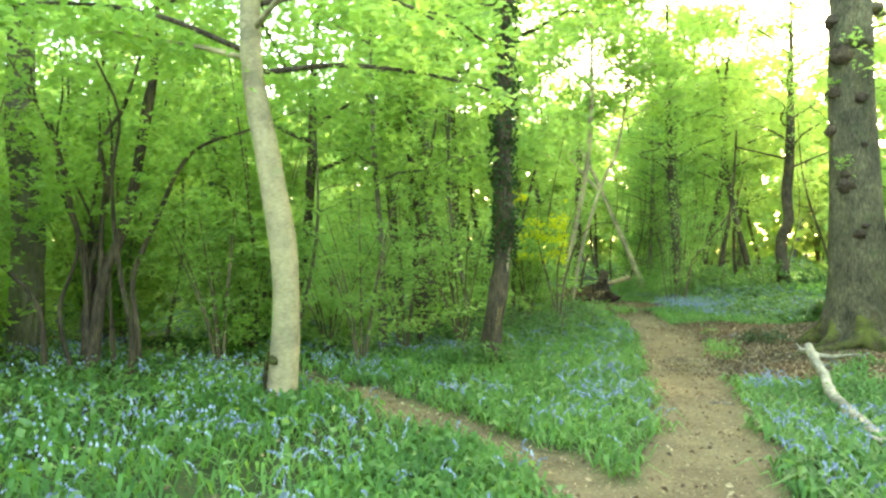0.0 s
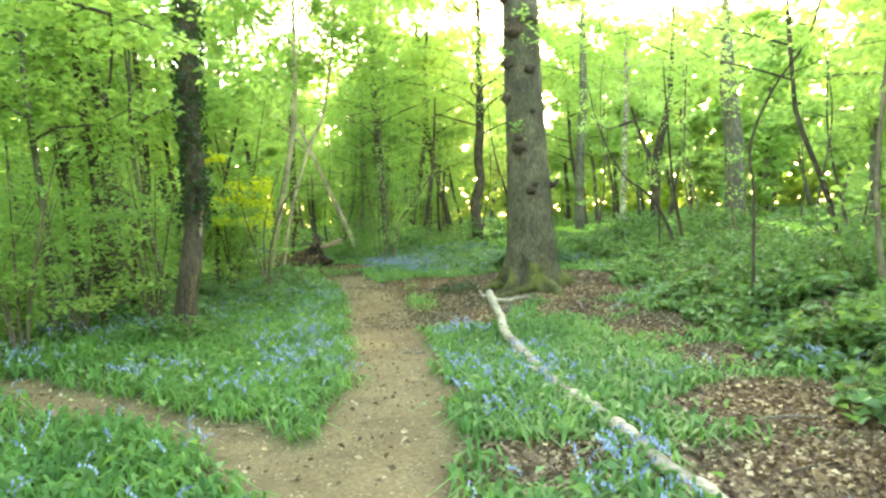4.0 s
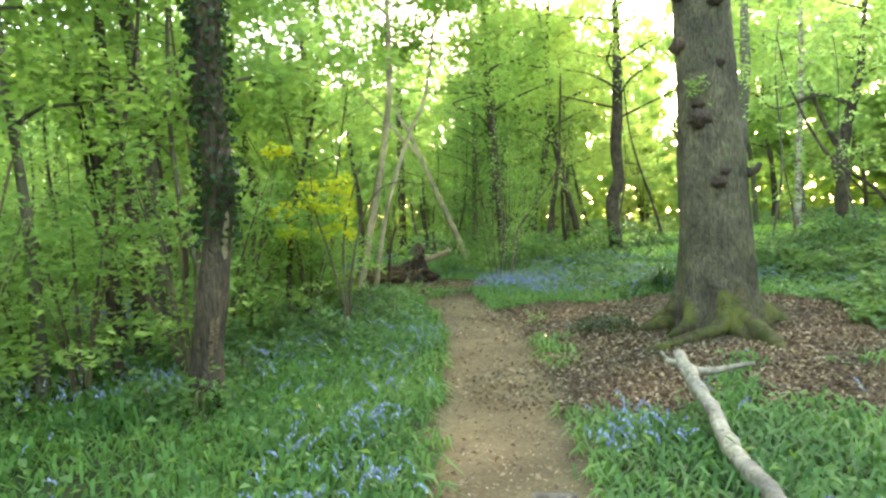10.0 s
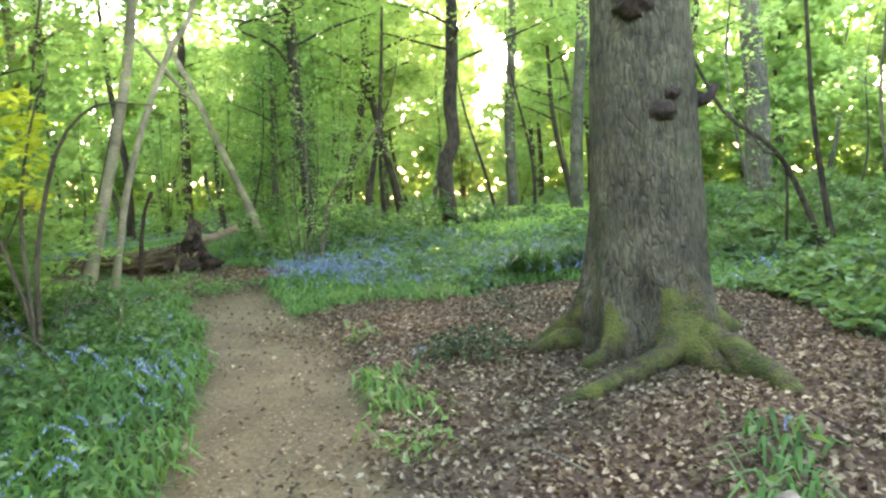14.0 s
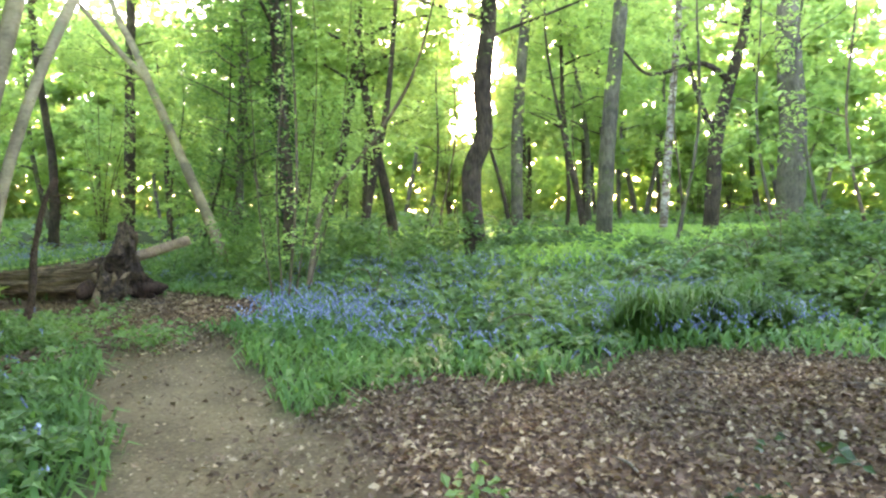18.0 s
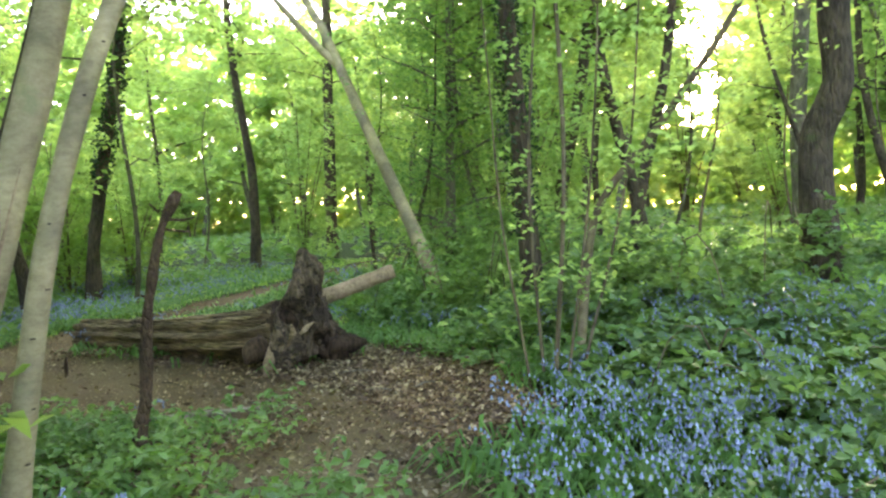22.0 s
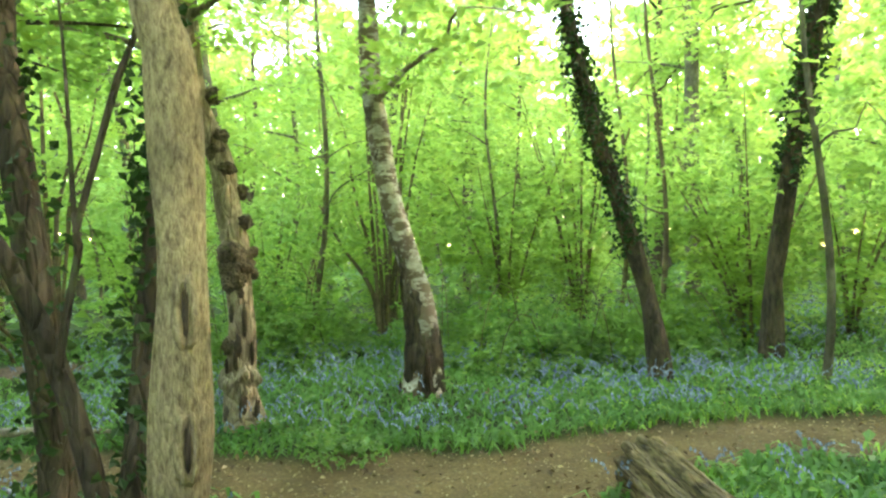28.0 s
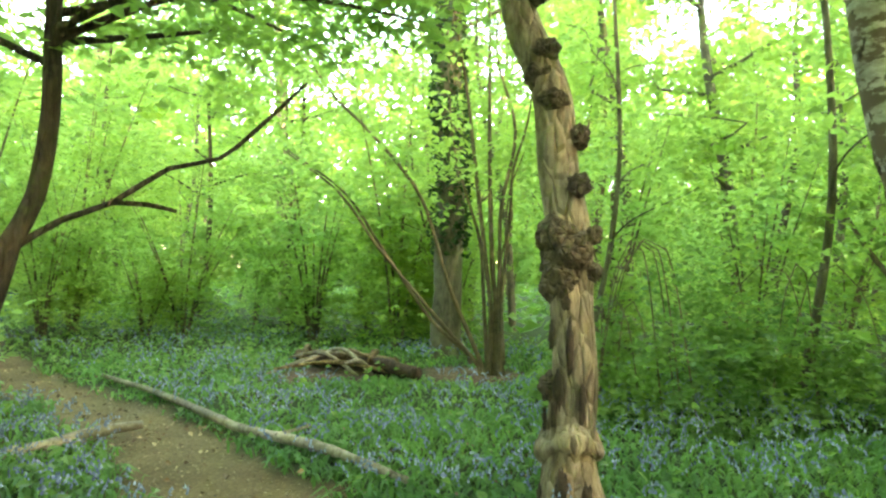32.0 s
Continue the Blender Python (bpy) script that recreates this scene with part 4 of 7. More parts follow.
make_tree("grey_tree", "grey trunk in dense young growth", [T(-18.9, 27.26, 0.2, 0.175), T(-18.87, 27.31, 5.04, 0.153), T(-18.8, 27.39, 8.05, 0.138)], B_GREY, 12, 9, 0.15, (11, 4.9, 11, 3.25, 14, 0.1485), L_SPRING, None, None, 34)
make_tree("dark_tree", "slim dark trunk behind the fallen log", [T(-12.91, 34.36, 0.2, 0.205), T(-12.8, 34.41, 4.78, 0.17), T(-12.7, 34.46, 8.02, 0.153)], B_DARK, 12, 9, 0.15, (11, 4.9, 11, 3.25, 14, 0.162), L_SPRING, None, None, 35)
make_tree("dark_tree", "slender dark trunk in shade among shrubs", [T(-7.73, 10.97, -0.2, 0.11), T(-7.76, 10.95, 1.97, 0.09), T(-7.89, 10.86, 3.29, 0.08), T(-7.94, 10.82, 4.37, 0.07)], B_DARK, 9, 9, 0.15, (10, 3.9, 8.8, 2.75, 14, 0.135), L_SPRING, None, None, 36)
make_tree("thin_sapling", "thin pale sapling stem among shrubs", [T(-7.22, 8.87, -0.2, 0.08), T(-7.22, 8.86, 1.57, 0.06), T(-7.32, 8.79, 3.43, 0.045)], B_GREY, 6, 8, 0.1, (8, 2.6, 5.8, 1.88, 16, 0.12), L_SPRING, None, None, 37)
make_tree("thin_sapling", "thin bare sapling stem beside the ivy tree", [T(-8.75, 11.7, -0.2, 0.075), T(-8.85, 11.6, 1.8, 0.064), T(-8.97, 11.5, 4.1, 0.05)], B_GREY, 6, 8, 0.1, (8, 2.6, 5.8, 1.88, 16, 0.12), L_SPRING, None, None, 38)
make_tree("dark_tree", "dark upright trunk at the shaded edge", [T(-12.6, 2.3, 0, 0.16), T(-12.44, 2.64, 2.18, 0.133), T(-12.28, 3.31, 5.6, 0.09)], B_DARK, 9, 9, 0.15, (10, 3.9, 8.8, 2.75, 14, 0.135), L_SPRING, None, None, 39)
make_tree("dark_tree", "broad dim trunk behind the hazel stool", [T(-11.65, 4.91, 0, 0.27), T(-11.62, 4.97, 2.16, 0.24), T(-11.68, 4.87, 3.87, 0.22), T(-11.67, 4.89, 5.0, 0.2)], B_GREY, 11, 12, 0.15, (10, 4.6, 10.5, 3.0, 14, 0.135), L_SPRING, None, None, 44)
make_tree("grey_tree", "straight grey trunk far across the glade", [T(-23.1, 5.2, 0, 0.18), T(-22.97, 5.09, 4.94, 0.153), T(-22.88, 5.01, 7.79, 0.136)], B_PALE, 12, 9, 0.1, (10, 5.9, 11, 3, 13, 0.162), L_SPRING, None, None, 40)
make_tree("crooked_tree", "crooked dark tree above the bramble", [T(6.5, 14.3, 0, 0.065), T(6.28, 14.44, 1.45, 0.0585), T(5.82, 14.62, 3.02, 0.0488), T(5.7, 14.62, 3.83, 0.0455)], B_DARK, 9, 9, 0.2, (11, 3.1, 8.8, 3.25, 8, 0.135), L_SPRING, None, None, 42)
make_tree("bent_sapling", "thin dark sapling with a bent stem in the bramble", [T(2.9, 8.3, 0, 0.0238), T(2.93, 8.27, 1.5, 0.0202), T(2.9, 8.28, 2.1, 0.0194), T(3.14, 8.2, 2.75, 0.0158), T(3.5, 8.08, 3.3, 0.0122)], B_DARK, 4.6, 8, 0.15, (4, 2.9, 4.4, 1.3, 10, 0.08), L_HAZEL, None, None, 43)


# ---------------------------------------------------------------- coppiced hazels and shrubs
def make_hazel(name, label, stems, seed, leaf=None, per=16, size=0.075, low=1.0, mat=None, reach=0.55, group=""):
    """Many stems from one stool, each a part, and one mass of leaves in sprays on side twigs."""
    rng = np.random.default_rng(seed)
    x0, y0 = stems[0][0][0], stems[0][0][1]
    at = (x0, y0, float(gz(x0, y0)))
    root = thing(name, at, label, "shrub", group)
    spots = []
    for k, s in enumerate(stems):
        s = [(s[0][0], s[0][1], float(gz(s[0][0], s[0][1])) - 0.12, s[0][3] * 1.1)] + [q for q in s if q[2] > gz(q[0], q[1]) + 0.1]
        part("stem", mesh_of("stem", *local(tube(s, 8, 0.18, 0.12, 6.0, seed + k), at), mat or B_HAZEL), root)
        fine = smooth_line(s, 0.3)
        for q in fine[fine[:, 2] > at[2] + low]:
            for _ in range(2):
                spots.append(q[:3] + np.clip(rng.normal(0, 1, 3), -1.6, 1.6) * reach * (1, 1, 0.45))
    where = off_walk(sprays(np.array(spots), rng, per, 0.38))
    part("leaves", mesh_of("leaves", *local(leaves(where, size, rng), at), leaf or L_HAZEL, False), root)
    return root


def fan(x, y, rng, count, high, spread, r=0.022):
    """Stems that arch up and outwards from a stool."""
    out = []
    for k in range(count):
        a = 6.283 * k / count + rng.normal(0, 0.3)
        s, h = spread * rng.uniform(0.3, 1.1), high * rng.uniform(0.7, 1.1)
        b = rng.uniform(0.03, 0.14)
        out.append([(x + math.cos(a) * (b + s * t**1.6) + rng.normal(0, 0.04), y + math.sin(a) * (b + s * t**1.6) + rng.normal(0, 0.04), float(gz(x, y)) + h * t, r * (1 - 0.75 * t)) for t in (0, 0.25, 0.5, 0.75, 1.0)])
    return out


RNG = np.random.default_rng(77)
def crooked(x, y, rng, count, high, spread):
    """Thin crooked stems from an old stool."""
    out = []
    for k in range(count):
        a, h, s = rng.uniform(0, 6.283), high * rng.uniform(0.65, 1.1), spread * rng.uniform(0.4, 1.1)
        bx, by, r = x + rng.normal(0, 0.22), y + rng.normal(0, 0.22), rng.uniform(0.022, 0.042)
        out.append([(bx + math.cos(a) * s * t**1.4 + rng.normal(0, 0.09) * (t > 0), by + math.sin(a) * s * t**1.4 + rng.normal(0, 0.09) * (t > 0), float(gz(x, y)) + h * t, r * (1 - 0.7 * t)) for t in (0, 0.15, 0.32, 0.5, 0.68, 0.85, 1.0)])
    return out


make_hazel("hazel_coppice", "old hazel stool with crooked dark stems among bluebells", [
    [(-8.89, 4.4, -0.05, 0.101), (-8.8, 4.55, 1.18, 0.076), (-8.68, 4.78, 1.92, 0.072), (-8.58, 4.96, 2.92, 0.065), (-8.49, 5.12, 4.08, 0.058), (-8.45, 5.18, 5.4, 0.043)],
    [(-8.85, 4.47, 0.0, 0.05), (-8.81, 4.52, 1.18, 0.042), (-8.80, 4.53, 1.95, 0.036), (-8.77, 4.58, 2.63, 0.033), (-8.81, 4.52, 3.1, 0.03), (-8.68, 4.75, 3.55, 0.027), (-8.6, 4.9, 4.09, 0.024), (-8.54, 5.03, 4.64, 0.019), (-8.4, 5.2, 5.6, 0.01)],
    [(-8.57, 4.94, -0.05, 0.05), (-8.6, 4.93, 0.51, 0.042), (-8.62, 4.88, 1.22, 0.039), (-8.47, 5.15, 2.04, 0.035), (-8.32, 5.42, 2.8, 0.031), (-8.15, 5.72, 3.18, 0.026), (-7.86, 6.24, 3.43, 0.019), (-7.4, 6.9, 3.8, 0.009)],
    [(-8.9, 4.39, 0.0, 0.043), (-8.91, 4.36, 1.2, 0.032), (-8.98, 4.24, 2.06, 0.027), (-9.05, 4.11, 2.75, 0.024), (-9.1, 4.02, 3.29, 0.02), (-9.19, 3.86, 3.6, 0.016), (-9.4, 3.6, 4.2, 0.009)],
    [(-8.73, 4.68, -0.05, 0.032), (-8.76, 4.63, 0.86, 0.029), (-8.75, 4.64, 1.48, 0.026), (-8.63, 4.86, 2.53, 0.022), (-8.5, 5.0, 3.8, 0.014), (-8.3, 5.3, 5.0, 0.007)],
    [(-9.14, 3.95, 0.0, 0.043), (-9.17, 3.89, 0.82, 0.036), (-9.32, 3.62, 1.3, 0.033), (-9.51, 3.29, 1.71, 0.03), (-9.69, 2.95, 1.93, 0.027), (-9.82, 2.73, 2.06, 0.023), (-9.95, 2.5, 2.0, 0.017), (-10.1, 2.2, 2.2, 0.009)], *crooked(-8.75, 4.5, RNG, 7, 5.0, 1.2)], 50, L_SPRING, 22, 0.12, 1.9, B_DARK, reach=0.9)
make_hazel("hazel_coppice", "thin crooked hazel stems standing in half shade", [
    [(-8.67, 11.44, 0.0, 0.05), (-8.73, 11.40, 0.88, 0.042), (-8.81, 11.32, 2.19, 0.036), (-8.88, 11.24, 3.40, 0.028), (-8.99, 11.14, 4.50, 0.018), (-9.2, 11.0, 5.4, 0.008)],
    [(-8.65, 11.48, 0.0, 0.045), (-8.65, 11.48, 1.0, 0.04), (-8.66, 11.46, 1.6, 0.036), (-8.77, 11.36, 2.45, 0.03), (-8.83, 11.30, 3.32, 0.026), (-8.95, 11.17, 4.08, 0.018), (-9.3, 10.9, 4.3, 0.008)],
    [(-8.10, 12.29, 0.0, 0.07), (-8.03, 12.35, 1.51, 0.055), (-8.23, 12.19, 2.18, 0.05), (-8.28, 12.14, 3.1, 0.042), (-8.45, 11.99, 4.0, 0.03), (-8.56, 11.9, 5.2, 0.014)]], 57, L_HAZEL, 14, 0.1, 2.2, B_DARK, reach=0.8)
make_hazel("gold_leaved_sapling", "small yellow-leaved sapling, sunlight painted into its leaf colour", [
    [(-5.6, 13.4, 0, 0.03), (-5.4, 13.2, 0.9, 0.024), (-5.0, 13.0, 1.8, 0.018), (-4.5, 12.8, 2.15, 0.01), (-3.9, 12.65, 2.1, 0.006)],
    [(-5.65, 13.4, 0, 0.026), (-5.6, 13.3, 1.2, 0.02), (-5.3, 13.1, 2.0, 0.012), (-5.0, 13.0, 2.6, 0.008)],
    [(-5.7, 13.5, 0, 0.026), (-5.9, 13.4, 1.0, 0.02), (-6.0, 13.1, 1.9, 0.012), (-5.9, 12.9, 2.5, 0.008)]], 51, L_SUNLIT_GOLD, 62, 0.115, 1.6, reach=0.36)
make_hazel("hazel_bush", "thin-stemmed hazel bush at the bluebell bank with budding leaves", [
    [(-4.3, 19.04, 0.1, 0.019), (-4.2, 19.06, 1.36, 0.017), (-4.19, 19.06, 2.31, 0.017), (-4.23, 19.05, 3.55, 0.013), (-4.25, 19.1, 5.0, 0.009)],
    [(-4.15, 19.6, 0.1, 0.045), (-4.08, 19.8, 0.8, 0.036), (-3.96, 19.95, 1.32, 0.034), (-3.55, 20.02, 1.83, 0.034), (-3.17, 20.02, 2.34, 0.03), (-2.84, 19.95, 2.84, 0.024), (-2.62, 19.75, 3.35, 0.016), (-2.46, 19.4, 3.9, 0.009)],
    [(-4.4, 19.1, 0.1, 0.013), (-4.45, 19.1, 1.5, 0.012), (-4.35, 19.15, 3.0, 0.008), (-4.3, 19.2, 4.4, 0.004)],
    [(-4.2, 18.95, 0.1, 0.012), (-4.0, 18.95, 1.5, 0.009), (-3.9, 18.9, 2.9, 0.006), (-3.95, 18.9, 4.0, 0.004)],
    [(-4.5, 19.0, 0.1, 0.012), (-4.65, 19.0, 1.2, 0.009), (-4.7, 18.95, 2.4, 0.006), (-4.75, 18.9, 3.4, 0.004)],
    [(-4.1, 19.2, 0.1, 0.013), (-3.75, 19.4, 1.5, 0.010), (-3.6, 19.5, 3.0, 0.006), (-3.5, 19.5, 4.4, 0.004)]], 52, L_HAZEL, 20, 0.07, 0.5, B_HAZEL, reach=0.45)
make_hazel("dark_sapling", "dark leaning stem seen against the sun", [
    [(-3.74, 22.5, 0.2, 0.085), (-3.62, 22.45, 0.99, 0.075), (-3.44, 22.35, 1.9, 0.066), (-3.28, 22.2, 2.6, 0.058), (-3.14, 22.1, 3.6, 0.045), (-3.0, 22.0, 5.4, 0.025)]], 53, L_SPRING, 7, 0.08, 2.2, B_DARK, reach=0.5)
make_hazel("hazel_coppice", "hazel stool with upright stems lit orange low down", [
    [(-16.69, 15.41, 0, 0.04), (-16.69, 15.42, 0.7, 0.034), (-16.66, 15.36, 1.29, 0.032), (-16.6, 15.22, 2.51, 0.028), (-16.54, 15.08, 3.71, 0.02), (-16.3, 14.9, 5.2, 0.01)],
    [(-16.75, 15.45, 0, 0.042), (-16.74, 15.47, 0.7, 0.036), (-16.70, 15.42, 1.4, 0.034), (-16.67, 15.38, 2.74, 0.028), (-16.67, 15.36, 4.04, 0.02), (-16.7, 15.3, 5.6, 0.01)],
    [(-16.8, 15.55, 0, 0.036), (-16.77, 15.52, 0.9, 0.03), (-16.74, 15.52, 2.02, 0.027), (-16.81, 15.68, 3.07, 0.022), (-16.7, 15.44, 4.2, 0.016), (-16.9, 15.6, 5.5, 0.008)],
    [(-16.72, 15.36, 0, 0.03), (-16.72, 15.3, 0.8, 0.026), (-16.74, 15.22, 1.6, 0.022), (-16.66, 15.06, 2.2, 0.02), (-16.62, 14.86, 2.9, 0.016), (-16.7, 14.7, 4.0, 0.008)],
    [(-16.66, 15.58, 0, 0.032), (-16.62, 15.62, 1.0, 0.027), (-16.64, 15.70, 1.9, 0.023), (-16.55, 15.78, 2.5, 0.02), (-16.5, 16.0, 3.1, 0.015), (-16.4, 16.2, 4.2, 0.008)],
    [(-16.70, 15.52, 1.2, 0.016), (-16.6, 15.66, 1.6, 0.013), (-16.56, 15.72, 2.2, 0.011), (-16.45, 15.98, 2.7, 0.007)],
    [(-17.4, 14.7, 0, 0.026), (-16.55, 14.6, 0.55, 0.024), (-15.95, 14.2, 1.5, 0.02), (-15.6, 13.85, 2.2, 0.016), (-15.2, 13.2, 2.75, 0.009)],
    [(-16.6, 15.3, 0, 0.03), (-16.22, 14.91, 0.6, 0.026), (-15.81, 14.25, 1.5, 0.022), (-15.53, 13.81, 2.2, 0.018), (-15.14, 13.18, 2.75, 0.01)],
    [(-16.6, 15.35, 0, 0.032), (-16.3, 15.0, 1.07, 0.028), (-16.09, 14.7, 2.16, 0.025), (-15.76, 14.16, 2.95, 0.021), (-15.42, 13.62, 3.6, 0.017), (-15.2, 13.3, 4.4, 0.01)]], 54, L_SPRING, 18, 0.12, 2.2, B_HAZEL, reach=0.7)
make_hazel("hazel_coppice", "hazel stool with pale leaning stems behind the birch", [
    [(-17.0, 20.14, 0, 0.05), (-17.1, 20.0, 0.8, 0.04), (-17.2, 19.56, 1.5, 0.025), (-17.3, 19.2, 2.2, 0.015)],
    *fan(-17.0, 20.2, RNG, 8, 5.0, 1.1, 0.04)], 55, L_SPRING, 18, 0.12, 1.4, reach=0.7)
make_hazel("forked_sapling", "bare forked sapling leaning behind the oak", [
    [(3.95, 16.8, 0.0, 0.05), (3.66, 16.86, 2.0, 0.036), (3.56, 16.88, 3.73, 0.026), (3.5, 16.9, 5.0, 0.014)],
    [(3.9, 16.8, 0.0, 0.05), (3.25, 16.95, 1.5, 0.036), (2.46, 17.12, 2.3, 0.03), (1.9, 17.26, 3.6, 0.02), (1.7, 17.3, 4.6, 0.01)],
    [(3.3, 16.95, 1.45, 0.022), (2.9, 16.7, 1.6, 0.016), (2.4, 16.6, 2.3, 0.009)]], 56, L_HAZEL, 26, 0.10, 2.3, B_DARK, reach=0.9)


def hang(name, boughs, seed, per=26, size=0.1, index=0, leaf=None, spread=0.5):
    """Low boughs of a tree built earlier, each with flat layers of leaves along it."""
    rng = np.random.default_rng(seed)
    trunk, at = trunk_of(name, index)
    for b in boughs:
        bough = part("bough", mesh_of("bough", *local(tube(b, 7, 0.15, 0.15, 5.0, seed), at), B_DARK), trunk.parent)
        line = smooth_line(b, 0.22)
        spots = [q[:3] + rng.normal(0, 1, 3) * (spread, spread, 0.1) for q in line[len(line) // 4:] for _ in range(2)]
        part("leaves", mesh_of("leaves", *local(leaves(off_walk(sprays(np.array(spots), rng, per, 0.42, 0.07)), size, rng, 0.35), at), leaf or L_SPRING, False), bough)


hang("leaning_tree", [
    [T(-11.09, 15.43, 2.55, 0.03), T(-11.7, 15.9, 2.95, 0.022), T(-12.5, 16.3, 3.1, 0.016), T(-13.4, 16.8, 3.1, 0.008)],
    [T(-11.09, 15.43, 2.7, 0.03), T(-11.9, 15.5, 3.1, 0.022), T(-12.9, 15.3, 3.25, 0.015), T(-13.9, 15.2, 3.2, 0.008)],
    [T(-11.09, 15.43, 2.6, 0.028), T(-11.5, 16.4, 3.0, 0.02), T(-12.1, 17.3, 3.25, 0.012), T(-12.9, 18.0, 3.35, 0.006)],
    [T(-11.07, 15.43, 2.4, 0.028), T(-10.9, 14.7, 2.7, 0.02), T(-11.2, 13.8, 2.75, 0.012), T(-11.7, 13.1, 2.7, 0.006)]], 81, 30, 0.1)

hang("pale_leaning_tree", [
    [T(-5.19, 3.98, 3.4, 0.035), T(-4.5, 4.7, 3.55, 0.026), T(-3.8, 5.6, 3.5, 0.018), T(-3.2, 6.4, 3.3, 0.008)],
    [T(-5.2, 3.95, 4.1, 0.035), T(-4.7, 5.0, 4.5, 0.026), T(-4.5, 6.3, 4.55, 0.018), T(-4.4, 7.6, 4.3, 0.008)],
    [T(-5.19, 3.98, 3.6, 0.035), T(-5.9, 3.3, 3.95, 0.026), T(-6.7, 2.6, 4.0, 0.018), T(-7.4, 1.9, 3.7, 0.008)],
    [T(-5.2, 3.95, 4.2, 0.035), T(-6.2, 4.3, 4.6, 0.026), T(-7.2, 4.3, 4.6, 0.018), T(-8.2, 4.0, 4.3, 0.008)],
    [T(-5.2, 3.95, 4.0, 0.033), T(-6.0, 4.9, 4.3, 0.024), T(-6.8, 6.0, 4.3, 0.016), T(-7.4, 7.0, 4.0, 0.008)]], 82, 34, 0.13, 0, L_SPRING, 0.55)


def mossy_foot():
    """Green-brown moss patches on the foot of the pale tree."""
    root, at = trunk_of("pale_leaning_tree")
    rng = np.random.default_rng(35)
    for k in range(26):
        a, z = rng.uniform(0, 6.283), -0.05 + 0.6 * rng.uniform(0, 1) ** 1.8
        v, f = blob((0, 0, 0), 1.0, (0.014, rng.uniform(0.02, 0.06), rng.uniform(0.03, 0.11)), 9, 0.8, 5, k)
        turn = np.array([[math.cos(a), -math.sin(a), 0], [math.sin(a), math.cos(a), 0], [0, 0, 1]])
        part("moss_patch", mesh_of("moss_patch", v @ turn.T + np.array([-5.03 + math.cos(a) * 0.148, 4.16 + math.sin(a) * 0.148, z]) - at, f, B_MOSS), root)


mossy_foot()

# ---------------------------------------------------------------- fallen wood
def build_branch():
    at = (0.4, 5.1, float(gz(0.4, 5.1)))
    root = thing("fallen_branch", at, "long bleached fallen branch lying crooked beside the path", "branch")
    pts = [(-0.44, 9.05, 0.27, 0.052), (-0.36, 8.7, 0.17, 0.066), (-0.25, 8.3, 0.06, 0.055), (-0.13, 7.6, -0.08, 0.06), (0.1, 6.6, -0.09, 0.058), (0.22, 5.9, -0.06, 0.055), (0.39, 5.1, -0.03, 0.055), (0.71, 4.09, -0.01, 0.05), (0.9, 3.28, 0.01, 0.05), (1.05, 2.84, 0.02, 0.045), (1.25, 2.3, 0.03, 0.035)]
    part("stem", mesh_of("stem", *local(tube(pts, 16, 0.05, 0.55, 8.0, 3), at), B_BARE), root)
    part("twig", mesh_of("twig", *local(tube([(-0.37, 8.82, 0.2, 0.035), (-0.2, 8.95, 0.17, 0.028), (0.0, 9.05, 0.19, 0.024), (0.14, 9.12, 0.2, 0.014)], 8, 0.06, 0.3, 9, 1), at), B_BARE), root)
    part("twig", mesh_of("twig", *local(tube([(-0.40, 8.9, 0.22, 0.04), (-0.53, 9.0, 0.24, 0.025), (-0.58, 9.02, 0.32, 0.008)], 8, 0.05, 0.3, 9, 2), at), B_BARE), root)
    part("stub", mesh_of("stub", *local(tube([(0.30, 5.5, -0.05, 0.03), (0.2, 5.42, 0.03, 0.02), (0.15, 5.4, 0.06, 0.006)], 7, 0.04, 0.3, 9, 5), at), B_BARE), root)


build_branch()


